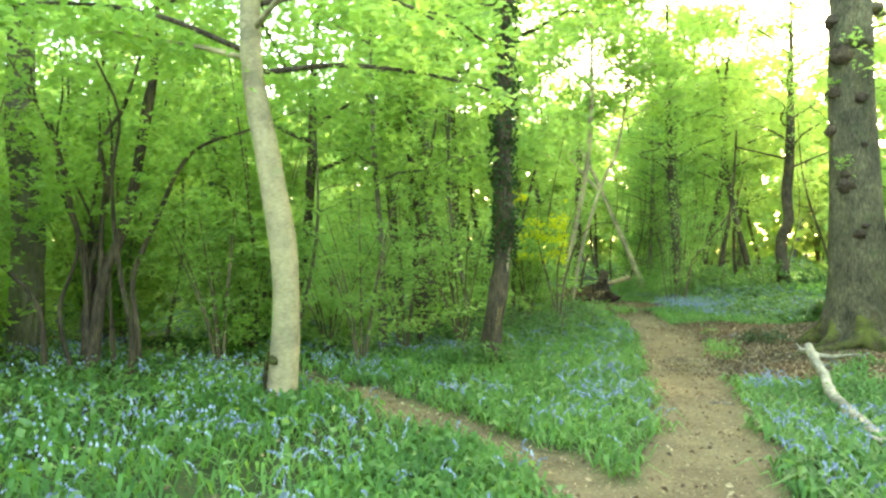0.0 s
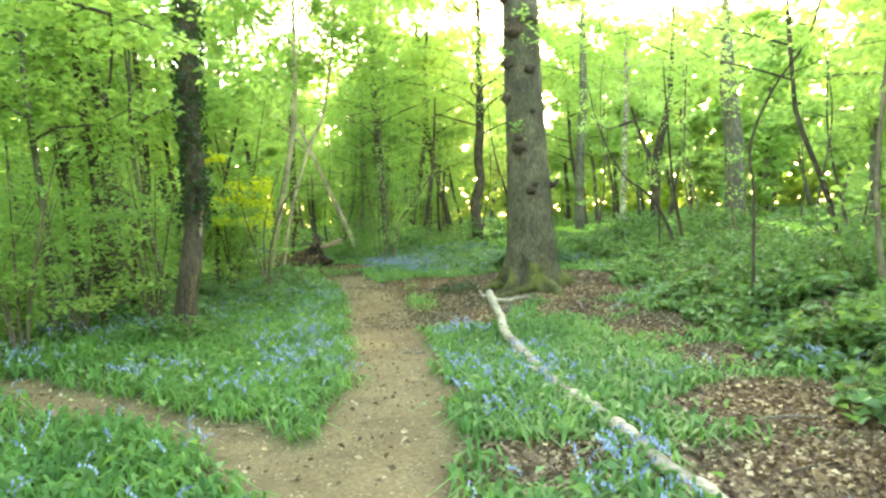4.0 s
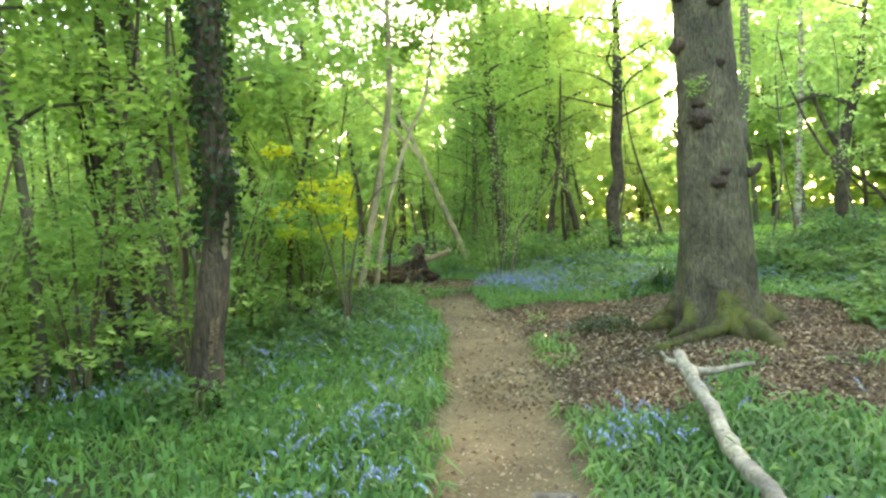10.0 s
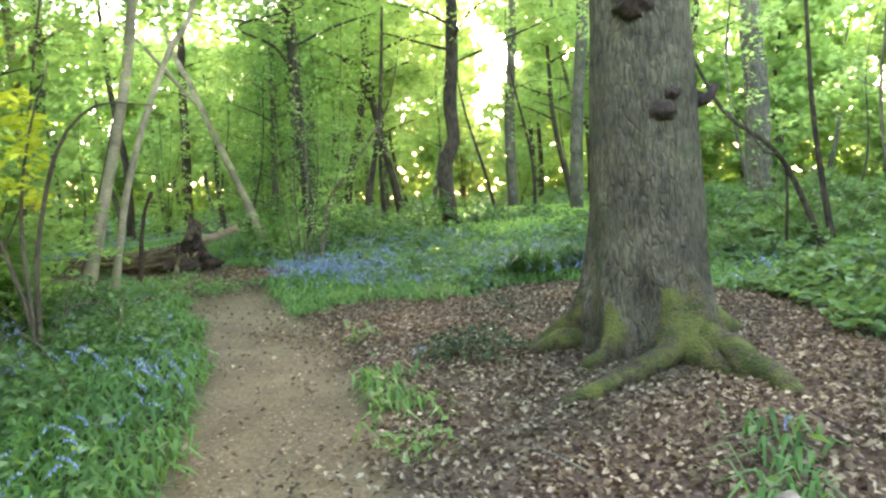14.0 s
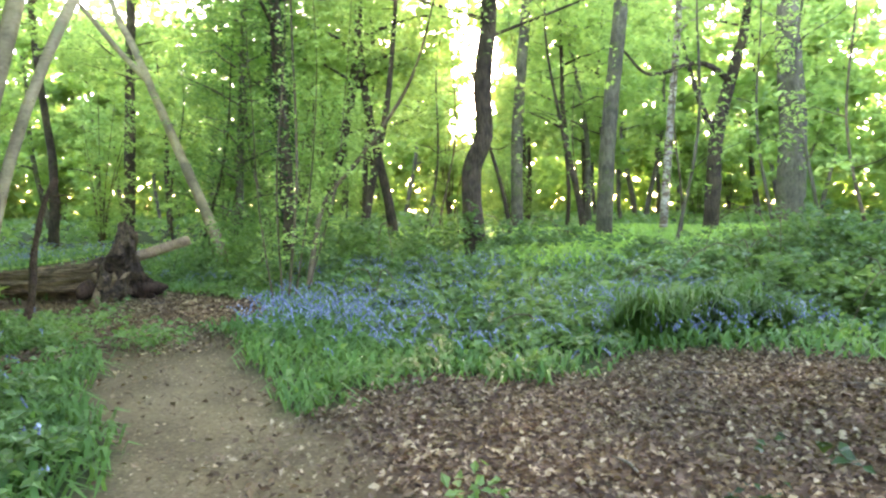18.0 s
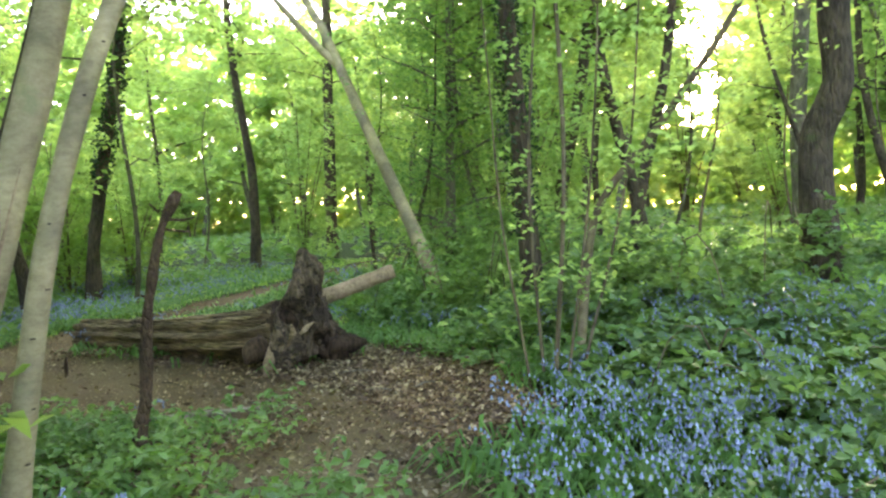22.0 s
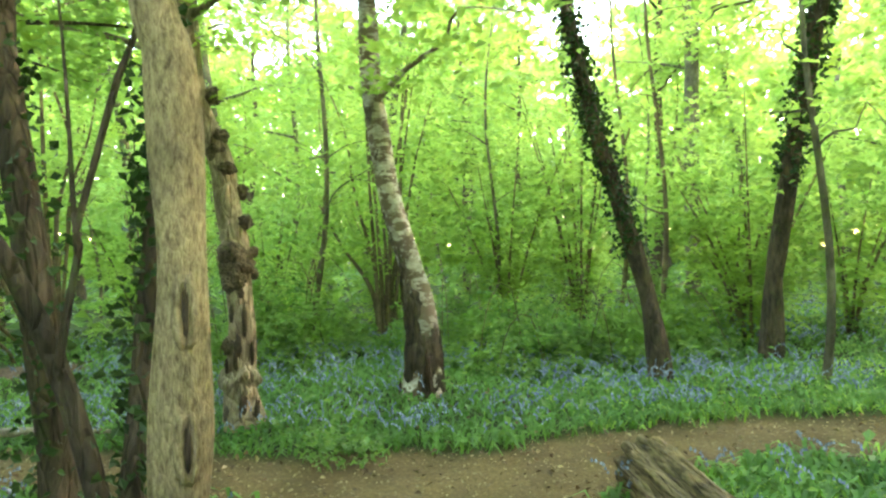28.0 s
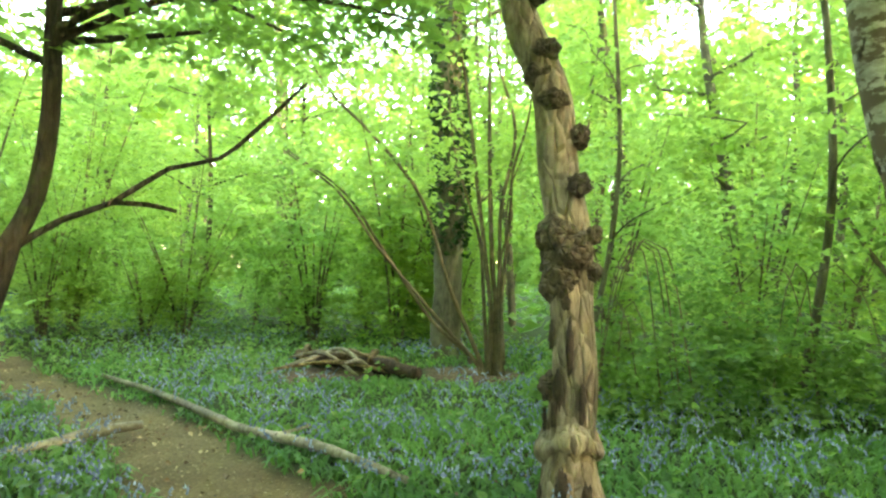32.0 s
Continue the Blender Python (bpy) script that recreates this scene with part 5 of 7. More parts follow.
def build_log():
    at = (-8.4, 20.15, float(gz(-8.4, 20.15)))
    root = thing("fallen_log", at, "fallen tree trunk with a dark torn root plate across the clearing", "log")
    axis = [(-9.93, 20.58, 0.08, 0.165), (-9.85, 20.56, 0.085, 0.178), (-9.3, 20.42, 0.09, 0.18), (-8.6, 20.25, 0.11, 0.19), (-7.9, 20.1, 0.15, 0.205), (-7.3, 19.96, 0.2, 0.23), (-6.95, 19.88, 0.27, 0.25)]
    v, f = tube(axis, 40, 0.05, 0.10, 3.0, 5)
    # long furrows between ridges of weathered wood
    m = 40
    n = (len(v) - 2) // m
    line = smooth_line(axis, 0.05)[:, :3]
    body = v[: n * m].reshape(n, m, 3)
    k = np.arange(m)
    s = np.arange(n)
    ridge = 0.5 * np.sin(k * 1.57 + 0.6 * np.sin(s[:, None] * 0.13 + k * 0.7)) + 0.5 * np.array([[noise.noise(Vector((kk * 1.3, ss_ * 0.06, 3.0))) for kk in k] for ss_ in s])
    body = line[:n, None] + (body - line[:n, None]) * (1 + 0.34 * (ridge - 0.5 * np.abs(ridge) ** 2)[..., None])
    v[: n * m] = body.reshape(-1, 3)
    part("trunk", mesh_of("trunk", v - np.array(at), f, B_LOG), root, "barkless furrowed trunk, pale on top and dark below")
    # the torn root plate: a shield with a high fin, a hollow in its face and a thick ragged rim
    side, out, mid = np.array((0.66, 0.75, 0.0)), np.array((0.75, -0.66, 0.0)), np.array((-6.72, 19.80, 0.31))
    rim = np.array([(0.08, 0.74), (0.235, 0.56), (0.25, 0.29), (0.30, 0.03), (0.44, -0.13), (0.36, -0.32), (0.15, -0.27), (-0.07, -0.33), (-0.27, -0.46), (-0.33, -0.32), (-0.34, -0.12), (-0.235, 0.12), (-0.13, 0.32), (-0.03, 0.56)])
    count, rings = 112, 26
    w = np.linspace(0, len(rim), count, endpoint=False)
    edge = np.stack([np.interp(w, np.arange(len(rim) + 1), np.append(rim[:, q], rim[0, q])) for q in (0, 1)], -1)
    front, rear = [], []
    for q in np.linspace(0.02, 1.0, rings):
        for k, (a, b) in enumerate(edge):
            n1 = noise.noise(Vector((a * q * 5, b * q * 2.2, 1.0)))
            n2 = 1 - 2 * abs(noise.noise(Vector((a * q * 11 + 3, b * q * 4.5, 2.0))))
            n3 = noise.noise(Vector((k * 0.55, 0, 7.0)))
            u, v = a * q * (1 + 0.06 * q * n3), b * q * (1 + 0.06 * q * n3)
            hole = math.exp(-(((u + 0.10) / 0.10) ** 2 + ((v - 0.05) / 0.15) ** 2)) + 0.6 * math.exp(-(((u - 0.16) / 0.10) ** 2 + ((v + 0.17) / 0.09) ** 2))
            deep = 0.10 + 0.09 * n1 + 0.07 * n2 - 0.27 * hole + 0.10 * max(0.0, -v - 0.1) - 0.10 * q**4 - 0.12 * max(0.0, v)
            front.append(mid + side * u + out * deep + np.array((0, 0, v)))
            rear.append(mid + side * u * 0.96 + out * (min(deep, 0.1) - 0.07 - 0.16 * (1 - q)) + np.array((0, 0, v * 0.97)))
    v = np.array(front + rear)
    i, j = np.meshgrid(np.arange(rings - 1), np.arange(count), indexing="ij")
    a = np.stack([i * count + j, i * count + (j + 1) % count, (i + 1) * count + (j + 1) % count, (i + 1) * count + j], -1).reshape(-1, 4)
    k = np.arange(count)
    seam = np.stack([(rings - 1) * count + k, (rings - 1) * count + (k + 1) % count, (2 * rings - 1) * count + (k + 1) % count, (2 * rings - 1) * count + k], -1)
    part("root_plate", mesh_of("root_plate", v - np.array(at), np.concatenate([a, a[:, ::-1] + rings * count, seam]), B_ROOT), root, "dark torn root plate with a high fin")
    for k, (c, r, sq) in enumerate([((-6.50, 20.02, 0.06), 0.16, (1.1, 0.9, 0.95)), ((-6.36, 20.04, 0.10), 0.10, (1.2, 1.0, 0.8)), ((-6.98, 19.72, 0.10), 0.13, (0.9, 0.9, 0.9)), ((-6.95, 19.92, 0.34), 0.2, (1.0, 1.0, 0.9))]):
        part("root_lump", mesh_of("root_lump", *local(rugged(c, r, sq, 24, k), at), B_ROT), root, "dark torn lump of the root plate")
    for name, pts, mat, r in [
        ("splinter", [(-6.88, 19.60, 0.06, 0.07), (-6.87, 19.56, -0.02, 0.055), (-6.86, 19.53, -0.08, 0.03), (-6.86, 19.51, -0.13, 0.006)], B_LOG, 0.5),
        ("splinter", [(-6.84, 19.56, 0.04, 0.016), (-6.83, 19.53, -0.03, 0.026), (-6.83, 19.50, -0.08, 0.018), (-6.83, 19.48, -0.13, 0.005)], CUT, 0.4),
        ("splinter", [(-6.68, 19.66, 0.26, 0.008), (-6.64, 19.66, 0.29, 0.022), (-6.60, 19.68, 0.33, 0.018), (-6.56, 19.72, 0.36, 0.004)], CUT, 0.6),
        ("splinter", [(-6.5, 19.9, 0.1, 0.1), (-6.3, 20.0, 0.1, 0.07), (-6.18, 20.05, 0.12, 0.02)], B_ROT, 0.5),
        ("splinter", [(-7.05, 19.65, 0.15, 0.12), (-7.1, 19.5, 0.1, 0.09), (-7.12, 19.45, 0.02, 0.03)], B_ROT, 0.5),
        ("splinter", [(-6.93, 19.62, 0.16, 0.05), (-6.93, 19.55, 0.04, 0.06), (-6.94, 19.49, -0.05, 0.04), (-6.95, 19.45, -0.12, 0.006)], CUT, 0.6),
        ("splinter", [(-6.74, 19.62, 0.36, 0.012), (-6.72, 19.60, 0.28, 0.026), (-6.74, 19.58, 0.20, 0.02), (-6.78, 19.57, 0.14, 0.004)], B_LOG, 0.6),
        ("limb", [(-6.85, 19.98, 0.46, 0.085), (-6.5, 20.13, 0.58, 0.075), (-6.2, 20.26, 0.68, 0.072), (-5.98, 20.36, 0.76, 0.07)], CUT, 0.15)]:
        part(name, mesh_of(name, *local(tube(pts, 18, 0.035, r, 9.0, len(name)), at), mat), root)


build_log()


def stick(name, label, pts, mat, rough=0.25, bits=()):
    at = (pts[len(pts) // 2][0], pts[len(pts) // 2][1], float(gz(*pts[len(pts) // 2][:2])))
    pts = [(x, y, float(gz(x, y)) + h, r) for x, y, h, r in pts]
    root = thing(name, at, label, "branch" if "stick" in name or "branch" in name else "log")
    part("stem", mesh_of("stem", *local(tube(pts, 8, 0.07, rough, 8.0, 4), at), mat), root)
    for b in bits:
        b = [(x, y, float(gz(x, y)) + h, r) for x, y, h, r in b]
        part("twig", mesh_of("twig", *local(tube(b, 6, 0.07, rough, 8.0, 4), at), mat), root)
    return root


def build_snag():
    x, y = -6.62, 17.44
    at = (x, y, float(gz(x, y)))
    root = thing("dead_snag", at, "broken dead stem standing upright with short stubs", "tree")
    pts = [(x, y, at[2] - 0.15, 0.06), (-6.6, 17.45, 0.12, 0.038), (-6.575, 17.47, 0.3, 0.032), (-6.55, 17.47, 0.5, 0.035), (-6.545, 17.49, 0.75, 0.034), (-6.50, 17.52, 1.05, 0.029), (-6.45, 17.56, 1.3, 0.027), (-6.41, 17.6, 1.42, 0.034), (-6.375, 17.63, 1.5, 0.024)]
    part("stem", mesh_of("stem", *local(tube(pts, 16, 0.03, 0.5, 11.0, 6), at), B_SNAG), root)
    for b in ([(-6.44, 17.57, 1.34, 0.016), (-6.36, 17.64, 1.33, 0.011), (-6.31, 17.68, 1.345, 0.008)], [(-6.45, 17.56, 1.28, 0.014), (-6.38, 17.62, 1.265, 0.01), (-6.33, 17.66, 1.255, 0.006)],
              [(-6.46, 17.55, 1.38, 0.014), (-6.5, 17.51, 1.44, 0.005)], [(-6.52, 17.5, 0.95, 0.016), (-6.47, 17.5, 0.98, 0.006)], [(-6.58, 17.46, 0.35, 0.018), (-6.64, 17.42, 0.38, 0.006)],
              [(-6.5, 17.53, 1.1, 0.016), (-6.55, 17.6, 1.08, 0.006)], [(-6.53, 17.5, 0.88, 0.016), (-6.58, 17.47, 0.9, 0.006)], [(-6.55, 17.48, 0.62, 0.018), (-6.5, 17.46, 0.65, 0.006)], [(-6.54, 17.48, 0.72, 0.016), (-6.59, 17.45, 0.75, 0.005)], [(-6.48, 17.54, 1.18, 0.014), (-6.44, 17.52, 1.2, 0.005)], [(-6.57, 17.47, 0.22, 0.02), (-6.52, 17.44, 0.24, 0.006)]):
        part("stub", mesh_of("stub", *local(tube([(px, py, pz, pr * 0.7) for px, py, pz, pr in b], 7, 0.03, 0.25, 12.0, 6), at), B_SNAG), root)


build_snag()
stick("fallen_log", "slim weathered brown log lying behind the fallen trunk", [(-9.1, 21.25, 0.05, 0.04), (-8.85, 21.42, 0.06, 0.055), (-8.55, 21.6, 0.07, 0.058), (-7.9, 21.95, 0.07, 0.052)], B_LOG, 0.45)
stick("dead_stick", "forked pale dead stick on the ground by the snag", [(-7.40, 17.5, 0.1, 0.014), (-7.1, 17.9, 0.07, 0.02), (-6.7, 18.15, 0.06, 0.022), (-6.4, 18.42, 0.03, 0.016)], B_BARE, bits=[[(-6.6, 18.25, 0.04, 0.014), (-6.43, 18.08, 0.05, 0.008)], [(-7.1, 18.0, 0.03, 0.012), (-7.3, 18.05, 0.08, 0.005)]])
stick("dead_stick", "thin dark twig lying on bare earth", [(-7.3, 19.3, 0.015, 0.008), (-7.15, 19.15, 0.02, 0.012), (-6.9, 19.05, 0.015, 0.008)], B_DARK)
stick("dead_stick", "dark twig on dry leaves beside the root plate", [(-6.05, 20.4, 0.03, 0.014), (-5.85, 20.42, 0.03, 0.018), (-5.6, 20.3, 0.03, 0.012)], B_DARK)
stick("dead_stick", "short pale stick on the earth path", [(-1.33, 7.1, 0.015, 0.014), (-1.2, 7.11, 0.02, 0.017), (-1.07, 7.15, 0.015, 0.012)], B_TWIG)
stick("dead_stick", "thin twig lying on leaf litter", [(-0.6, 13.4, 0.03, 0.008), (-0.2, 13.9, 0.03, 0.012), (0.3, 14.2, 0.03, 0.007)], B_TWIG)
stick("fallen_branch", "long pale fallen branch lying among bluebells", [(-13.9, 11.4, 0.06, 0.026), (-13.3, 13.4, 0.08, 0.034), (-12.86, 14.7, 0.09, 0.036), (-12.74, 15.3, 0.07, 0.04), (-12.58, 16.1, 0.09, 0.042), (-12.47, 16.6, 0.08, 0.034), (-12.36, 17.14, 0.06, 0.024)], B_BARE, bits=[[(-12.66, 15.7, 0.08, 0.02), (-12.8, 15.95, 0.16, 0.01)]])
stick("fallen_branch", "thin pale crooked branch lying among herbs by the snag", [(-8.2, 17.2, 0.05, 0.012), (-8.0, 17.42, 0.09, 0.016), (-7.73, 17.63, 0.1, 0.017), (-7.4, 17.66, 0.08, 0.017), (-7.12, 17.62, 0.05, 0.015), (-6.95, 17.66, 0.03, 0.009)], B_BARE,
      bits=[[(-7.73, 17.63, 0.1, 0.011), (-7.62, 17.5, 0.07, 0.008), (-7.5, 17.42, 0.03, 0.004)]])
stick("dead_stick", "dark dead stick lying on pale leaf litter", [(-5.95, 20.05, 0.03, 0.012), (-5.8, 20.2, 0.04, 0.017), (-5.6, 20.3, 0.03, 0.01)], B_DARK)
stick("dead_stick", "thin dead stick on trodden earth beside the log", [(-7.75, 19.1, 0.02, 0.005), (-7.6, 19.05, 0.03, 0.008), (-7.4, 18.95, 0.02, 0.004)], B_DARK)
stick("fallen_branch", "short pale broken branch beside the earth path", [(-11.35, 14.5, 0.05, 0.05), (-11.7, 14.55, 0.07, 0.055), (-12.0, 14.55, 0.1, 0.05), (-12.25, 14.7, 0.12, 0.03)], B_BARE)
for k, (x0, y0, x1, y1, h, r) in enumerate([(-16.5, 12.2, -15.7, 14.8, 0.08, 0.08), (-16.1, 12.6, -15.9, 14.5, 0.2, 0.06), (-15.9, 13.9, -15.5, 15.1, 0.14, 0.09), (-16.4, 13.8, -15.6, 14.3, 0.24, 0.04)]):
    stick("fallen_log", "rotting log in a heap of dead wood", [(x0, y0, h, r), ((x0 + x1) / 2, (y0 + y1) / 2, h + 0.03, r * 1.05), (x1, y1, h, r * 0.8)], B_LOG if k % 2 else B_ROT)
heap = np.random.default_rng(93)
for k in range(9):
    hx, hy, a, n = -15.9 + heap.normal(0, 0.35), 13.7 + heap.normal(0, 0.5), heap.uniform(0, 6.283), heap.uniform(0.35, 0.8)
    stick("dead_stick", "pale dead branch on a heap of rotting wood", [(hx - math.cos(a) * n, hy - math.sin(a) * n, 0.06, 0.018), (hx, hy, 0.2 + 0.02 * k, 0.028), (hx + math.cos(a) * n, hy + math.sin(a) * n, 0.12 + heap.uniform(0, 0.2), 0.014)], (B_TWIG, B_BARE, B_LOG)[k % 3])
stick("broken_stick", "short broken stake standing in the earth", [(-9.05, 19.38, -0.1, 0.016), (-9.045, 19.38, 0.05, 0.016), (-9.04, 19.385, 0.17, 0.013)], B_ROT)


twigs = np.random.default_rng(91)
for k in range(14):
    tx, ty = [(0.6, 10.6), (-0.9, 10.6), (0.9, 14.4), (-0.8, 14.6), (-1.6, 13.9), (-5.6, 18.9), (-5.5, 17.7), (-6.1, 19.5), (1.9, 4.2), (1.6, 3.2), (0.3, 14.9), (-0.5, 15.6), (1.1, 10.4), (-5.3, 19.1)][k]
    a, n = twigs.uniform(0, 6.283), twigs.uniform(0.12, 0.32)
    stick("dead_stick", "thin dead twig lying on brown leaf litter", [(tx - math.cos(a) * n, ty - math.sin(a) * n, 0.03, 0.004), (tx + twigs.normal(0, 0.03), ty + twigs.normal(0, 0.03), 0.045, 0.008), (tx + math.cos(a) * n, ty + math.sin(a) * n, 0.03, 0.004)], B_TWIG if k % 3 else B_DARK)


# burrs and collars of the knobbly tree
def knob_burrs():
    root, at = trunk_of("burred_tree")
    toward = math.atan2(19.0 - 18.1, -7.8 + 12.4)
    centre = lambda z: (-12.415, 18.15 + (0.0 if z < 1.6 else -0.18 * (z - 1.6)))
    for k, (da, z, r, out, flat) in enumerate([(-0.05, 2.15, 0.062, 0.085, 0.7), (-1.4, 1.96, 0.045, 0.10, 1.0), (-0.7, 1.69, 0.05, 0.10, 0.9), (0.9, 1.42, 0.095, 0.075, 0.9), (-0.15, 1.34, 0.085, 0.075, 0.9), (-1.4, 1.43, 0.036, 0.12, 1.0),
                                               (-1.4, 1.24, 0.036, 0.12, 1.0), (0.7, 1.2, 0.09, 0.07, 1.1), (1.3, 1.3, 0.07, 0.08, 1.0), (0.9, 2.3, 0.065, 0.07, 0.9), (0.0, 2.43, 0.06, 0.07, 0.8), (1.3, 0.62, 0.05, 0.10, 1.1), (-0.3, 2.78, 0.06, 0.06, 0.9)]):
        a = toward - da
        c = (centre(z)[0] + math.cos(a) * out, centre(z)[1] + math.sin(a) * out, z)
        part("burr", mesh_of("burr", *local(blob(c, r * 1.42, (0.9, 0.9, flat), 20, 0.34, 4.0, k), at), B_GALL), root, "dark rough burr, moss on top")
    ring = [(-12.42 + math.cos(t) * 0.135, 18.155 + math.sin(t) * 0.135, 0.33 + 0.045 * math.sin(2 * t + 0.6), 0.058 + 0.022 * math.sin(3 * t) + 0.012 * math.sin(5 * t)) for t in np.linspace(0, 6.5, 15)]
    part("collar", mesh_of("collar", *local(tube(ring, 14, 0.03, 0.6, 9.0, 3), at), B_KNOB), root, "thick swollen collar of bark")
    rng = np.random.default_rng(47)
    # thin dark patches on the surface stand in for shade inside recesses
    for k, (da, z, w, h) in enumerate([(0.35, 0.62, 0.03, 0.09), (-0.1, 0.85, 0.022, 0.12), (0.8, 0.9, 0.02, 0.08), (0.1, 0.12, 0.03, 0.09), (-0.7, 0.06, 0.03, 0.1), (1.0, 0.03, 0.035, 0.08), (0.5, 0.5, 0.02, 0.08), (-0.6, 0.55, 0.018, 0.1), (0.1, 1.07, 0.03, 0.05), (1.2, 0.45, 0.025, 0.07)]):
        a = toward - da
        r = float(np.interp(z, [-0.1, 0.31, 0.93, 1.5], [0.18, 0.146, 0.125, 0.122])) * 0.99
        v, f = blob((0, 0, 0), 1.0, (0.012, w, h), 10, 0.7, 5, k)
        turn = np.array([[math.cos(a), -math.sin(a), 0], [math.sin(a), math.cos(a), 0], [0, 0, 1]])
        part("hollow", mesh_of("hollow", v @ turn.T + np.array([-12.415 + math.cos(a) * r, 18.155 + math.sin(a) * r, z]) - at, f, B_BURR), root, "dark patch painted as the shade of a bark recess")


knob_burrs()


def birch_foot():
    """Dark plates: old bark closed round the foot, and smaller ones up one side."""
    root, at = trunk_of("patchy_birch")
    rng = np.random.default_rng(31)
    for k in range(110):
        low = k < 50
        a = k * 2.4 + rng.normal(0, 0.3) if low else -1.5 + rng.normal(0, 0.42)
        z = -0.05 + (0.80 + 0.42 * math.cos(a + 1.57)) * rng.uniform(0, 1) ** 1.1 if low else rng.uniform(0.55, 3.0)
        r = float(np.interp(z, [-0.1, 0.2, 0.53, 1.24, 2.0, 2.83], [0.235, 0.20, 0.165, 0.126, 0.116, 0.106]))
        cy = float(np.interp(z, [0, 0.53, 1.24, 2.0, 2.83], [19.9, 19.93, 19.82, 19.61, 19.49]))
        cx = float(np.interp(z, [1.2, 2.0, 2.83], [-13.0, -13.05, -13.07]))
        w, h = (rng.uniform(0.05, 0.085), rng.uniform(0.10, 0.2)) if low else (rng.uniform(0.015, 0.045), rng.uniform(0.03, 0.11))
        v, f = blob((0, 0, 0), 1.0, (0.022 if low else 0.01, w, h), 9, 0.8, 5, k)
        turn = np.array([[math.cos(a), -math.sin(a), 0], [math.sin(a), math.cos(a), 0], [0, 0, 1]])
        v = v @ turn.T + np.array([cx + math.cos(a) * (r - 0.006), cy + math.sin(a) * (r - 0.006), z])
        part("bark_plate", mesh_of("bark_plate", v - at, f, B_DARK if low else B_GALL), root)
    # a solid dark lump stands in for the shade between two roots
    v, f = blob((0, 0, 0), 1.0, (0.03, 0.032, 0.24), 12, 0.7, 5, 3)
    part("cleft", mesh_of("cleft", v + np.array([-12.785, 19.91, 0.12]) - at, f, B_ROT), root, "dark lump painted as the shade between two roots")


birch_foot()


def trunk_slits():
    root, at = trunk_of("scaly_tree")
    a = math.atan2(18.75 - 18.14, -6.9 + 8.68)
    for z, h in ((1.22, 0.11), (0.78, 0.10)):
        c = np.array((-8.705 + math.cos(a) * 0.085, 18.125 + math.sin(a) * 0.085, z))
        # a dark solid between the lips stands in for the slit's inner shade
        v, f = blob((0, 0, 0), 1.0, (0.014, 0.011, h * 0.9), 10, 0.5, 5, 1)
        part("bark_slit", mesh_of("bark_slit", v + c - at, f, B_BURR), root, "dark patch painted as the shade inside a slit")
        for side in (-1, 1):
            q = [(c[0] - math.sin(a) * 0.026 * side * w, c[1] + math.cos(a) * 0.026 * side * w, z + dz, 0.016) for dz, w in ((-h * 1.1, 0.3), (-h * 0.5, 1), (h * 0.5, 1), (h * 1.1, 0.3))]
            part("bark_lip", mesh_of("bark_lip", *local(tube(q, 8, 0.03, 0.3, 14, 3), at), B_BROWN), root)


trunk_slits()


# ---------------------------------------------------------------- woods behind: trees and shrubs in copies
CLEAR = [(4.9, 10.5, 1.5), (-15.26, 21.53, 1.3), (6, 29, 5), (2.5, 24, 6.5), (-1.5, 3, 6.0), (-2, 9, 5.2), (-1, 14, 5.5), (0.5, 18.5, 4.5), (-1.0, 22, 4.0), (-7, 19, 4.8), (-10.5, 19, 4.2), (-12.5, 17, 3.6), (-14.5, 14, 3.4), (-12.5, 21.5, 2.0), (-5, 4, 5.0), (1.0, 26, 3.5), (-10.4, 25, 2.2), (-10.4, 29, 1.8), (-16.5, 11, 3.0)]
FIXED = [(o.location.x, o.location.y) for o in scene.objects if o.parent is None and o.type == "EMPTY"]


def lane(x, y, half=2.0):
    """The gap in the wood through which the low sun shines."""
    return (np.abs(np.degrees(np.arctan2(np.asarray(x) + 2.5, np.asarray(y) - 12)) - 4.5) < half) & (np.asarray(y) > 26)


def free(x, y, gap, clear=1.0):
    if lane(x, y) or (y < -4 and x > -7) or (x > 9 and y < 6):
        return False
    if along(WALK_LINE, x, y) < 4.2 * clear or min(along(CROSS_PATH, x, y), along(MAIN_PATH, x, y)) < 0.8:
        return False
    if any(math.hypot(x - a, y - b) < r * clear for a, b, r in CLEAR):
        return False
    return all(math.hypot(x - a, y - b) > gap for a, b in FIXED)


def wood_tree(seed, mat, label, per, size, count):
    rng = np.random.default_rng(seed)
    x, y = None, None
    at = (0, 0, 0)
    root = thing("woodland_tree", at, label, "tree", "woodland trees")
    lean = rng.normal(0, 0.06, 2)
    high = rng.uniform(10, 13)
    r = rng.uniform(0.07, 0.14)
    pts = [(lean[0] * z + 0.12 * math.sin(z * 0.9 + seed), lean[1] * z + 0.12 * math.cos(z * 0.8 + seed), z, r * (1.15 - z / high)) for z in np.linspace(-0.5, high, 9)]
    part("trunk", mesh_of("trunk", *tube(pts, 8, 0.5, 0.12, 2.0, seed), mat), root)
    limbs, spots = limbs_of(smooth_line(pts, 0.3), rng, 12, 3.0, high - 0.4, 3.0, 0.42, 0.05, 4)
    for b in limbs:
        part("branch", mesh_of("branch", *tube(b, 4, 0.8, 0.0, 2.0, seed), mat), root)
    pick = spots[rng.choice(len(spots), min(len(spots), count // per), False)]
    part("crown", mesh_of("crown", *leaves(sprays(pick, rng, per, 0.5, 0.3), size, rng, 0.8), L_SPRING, False), root)
    return root


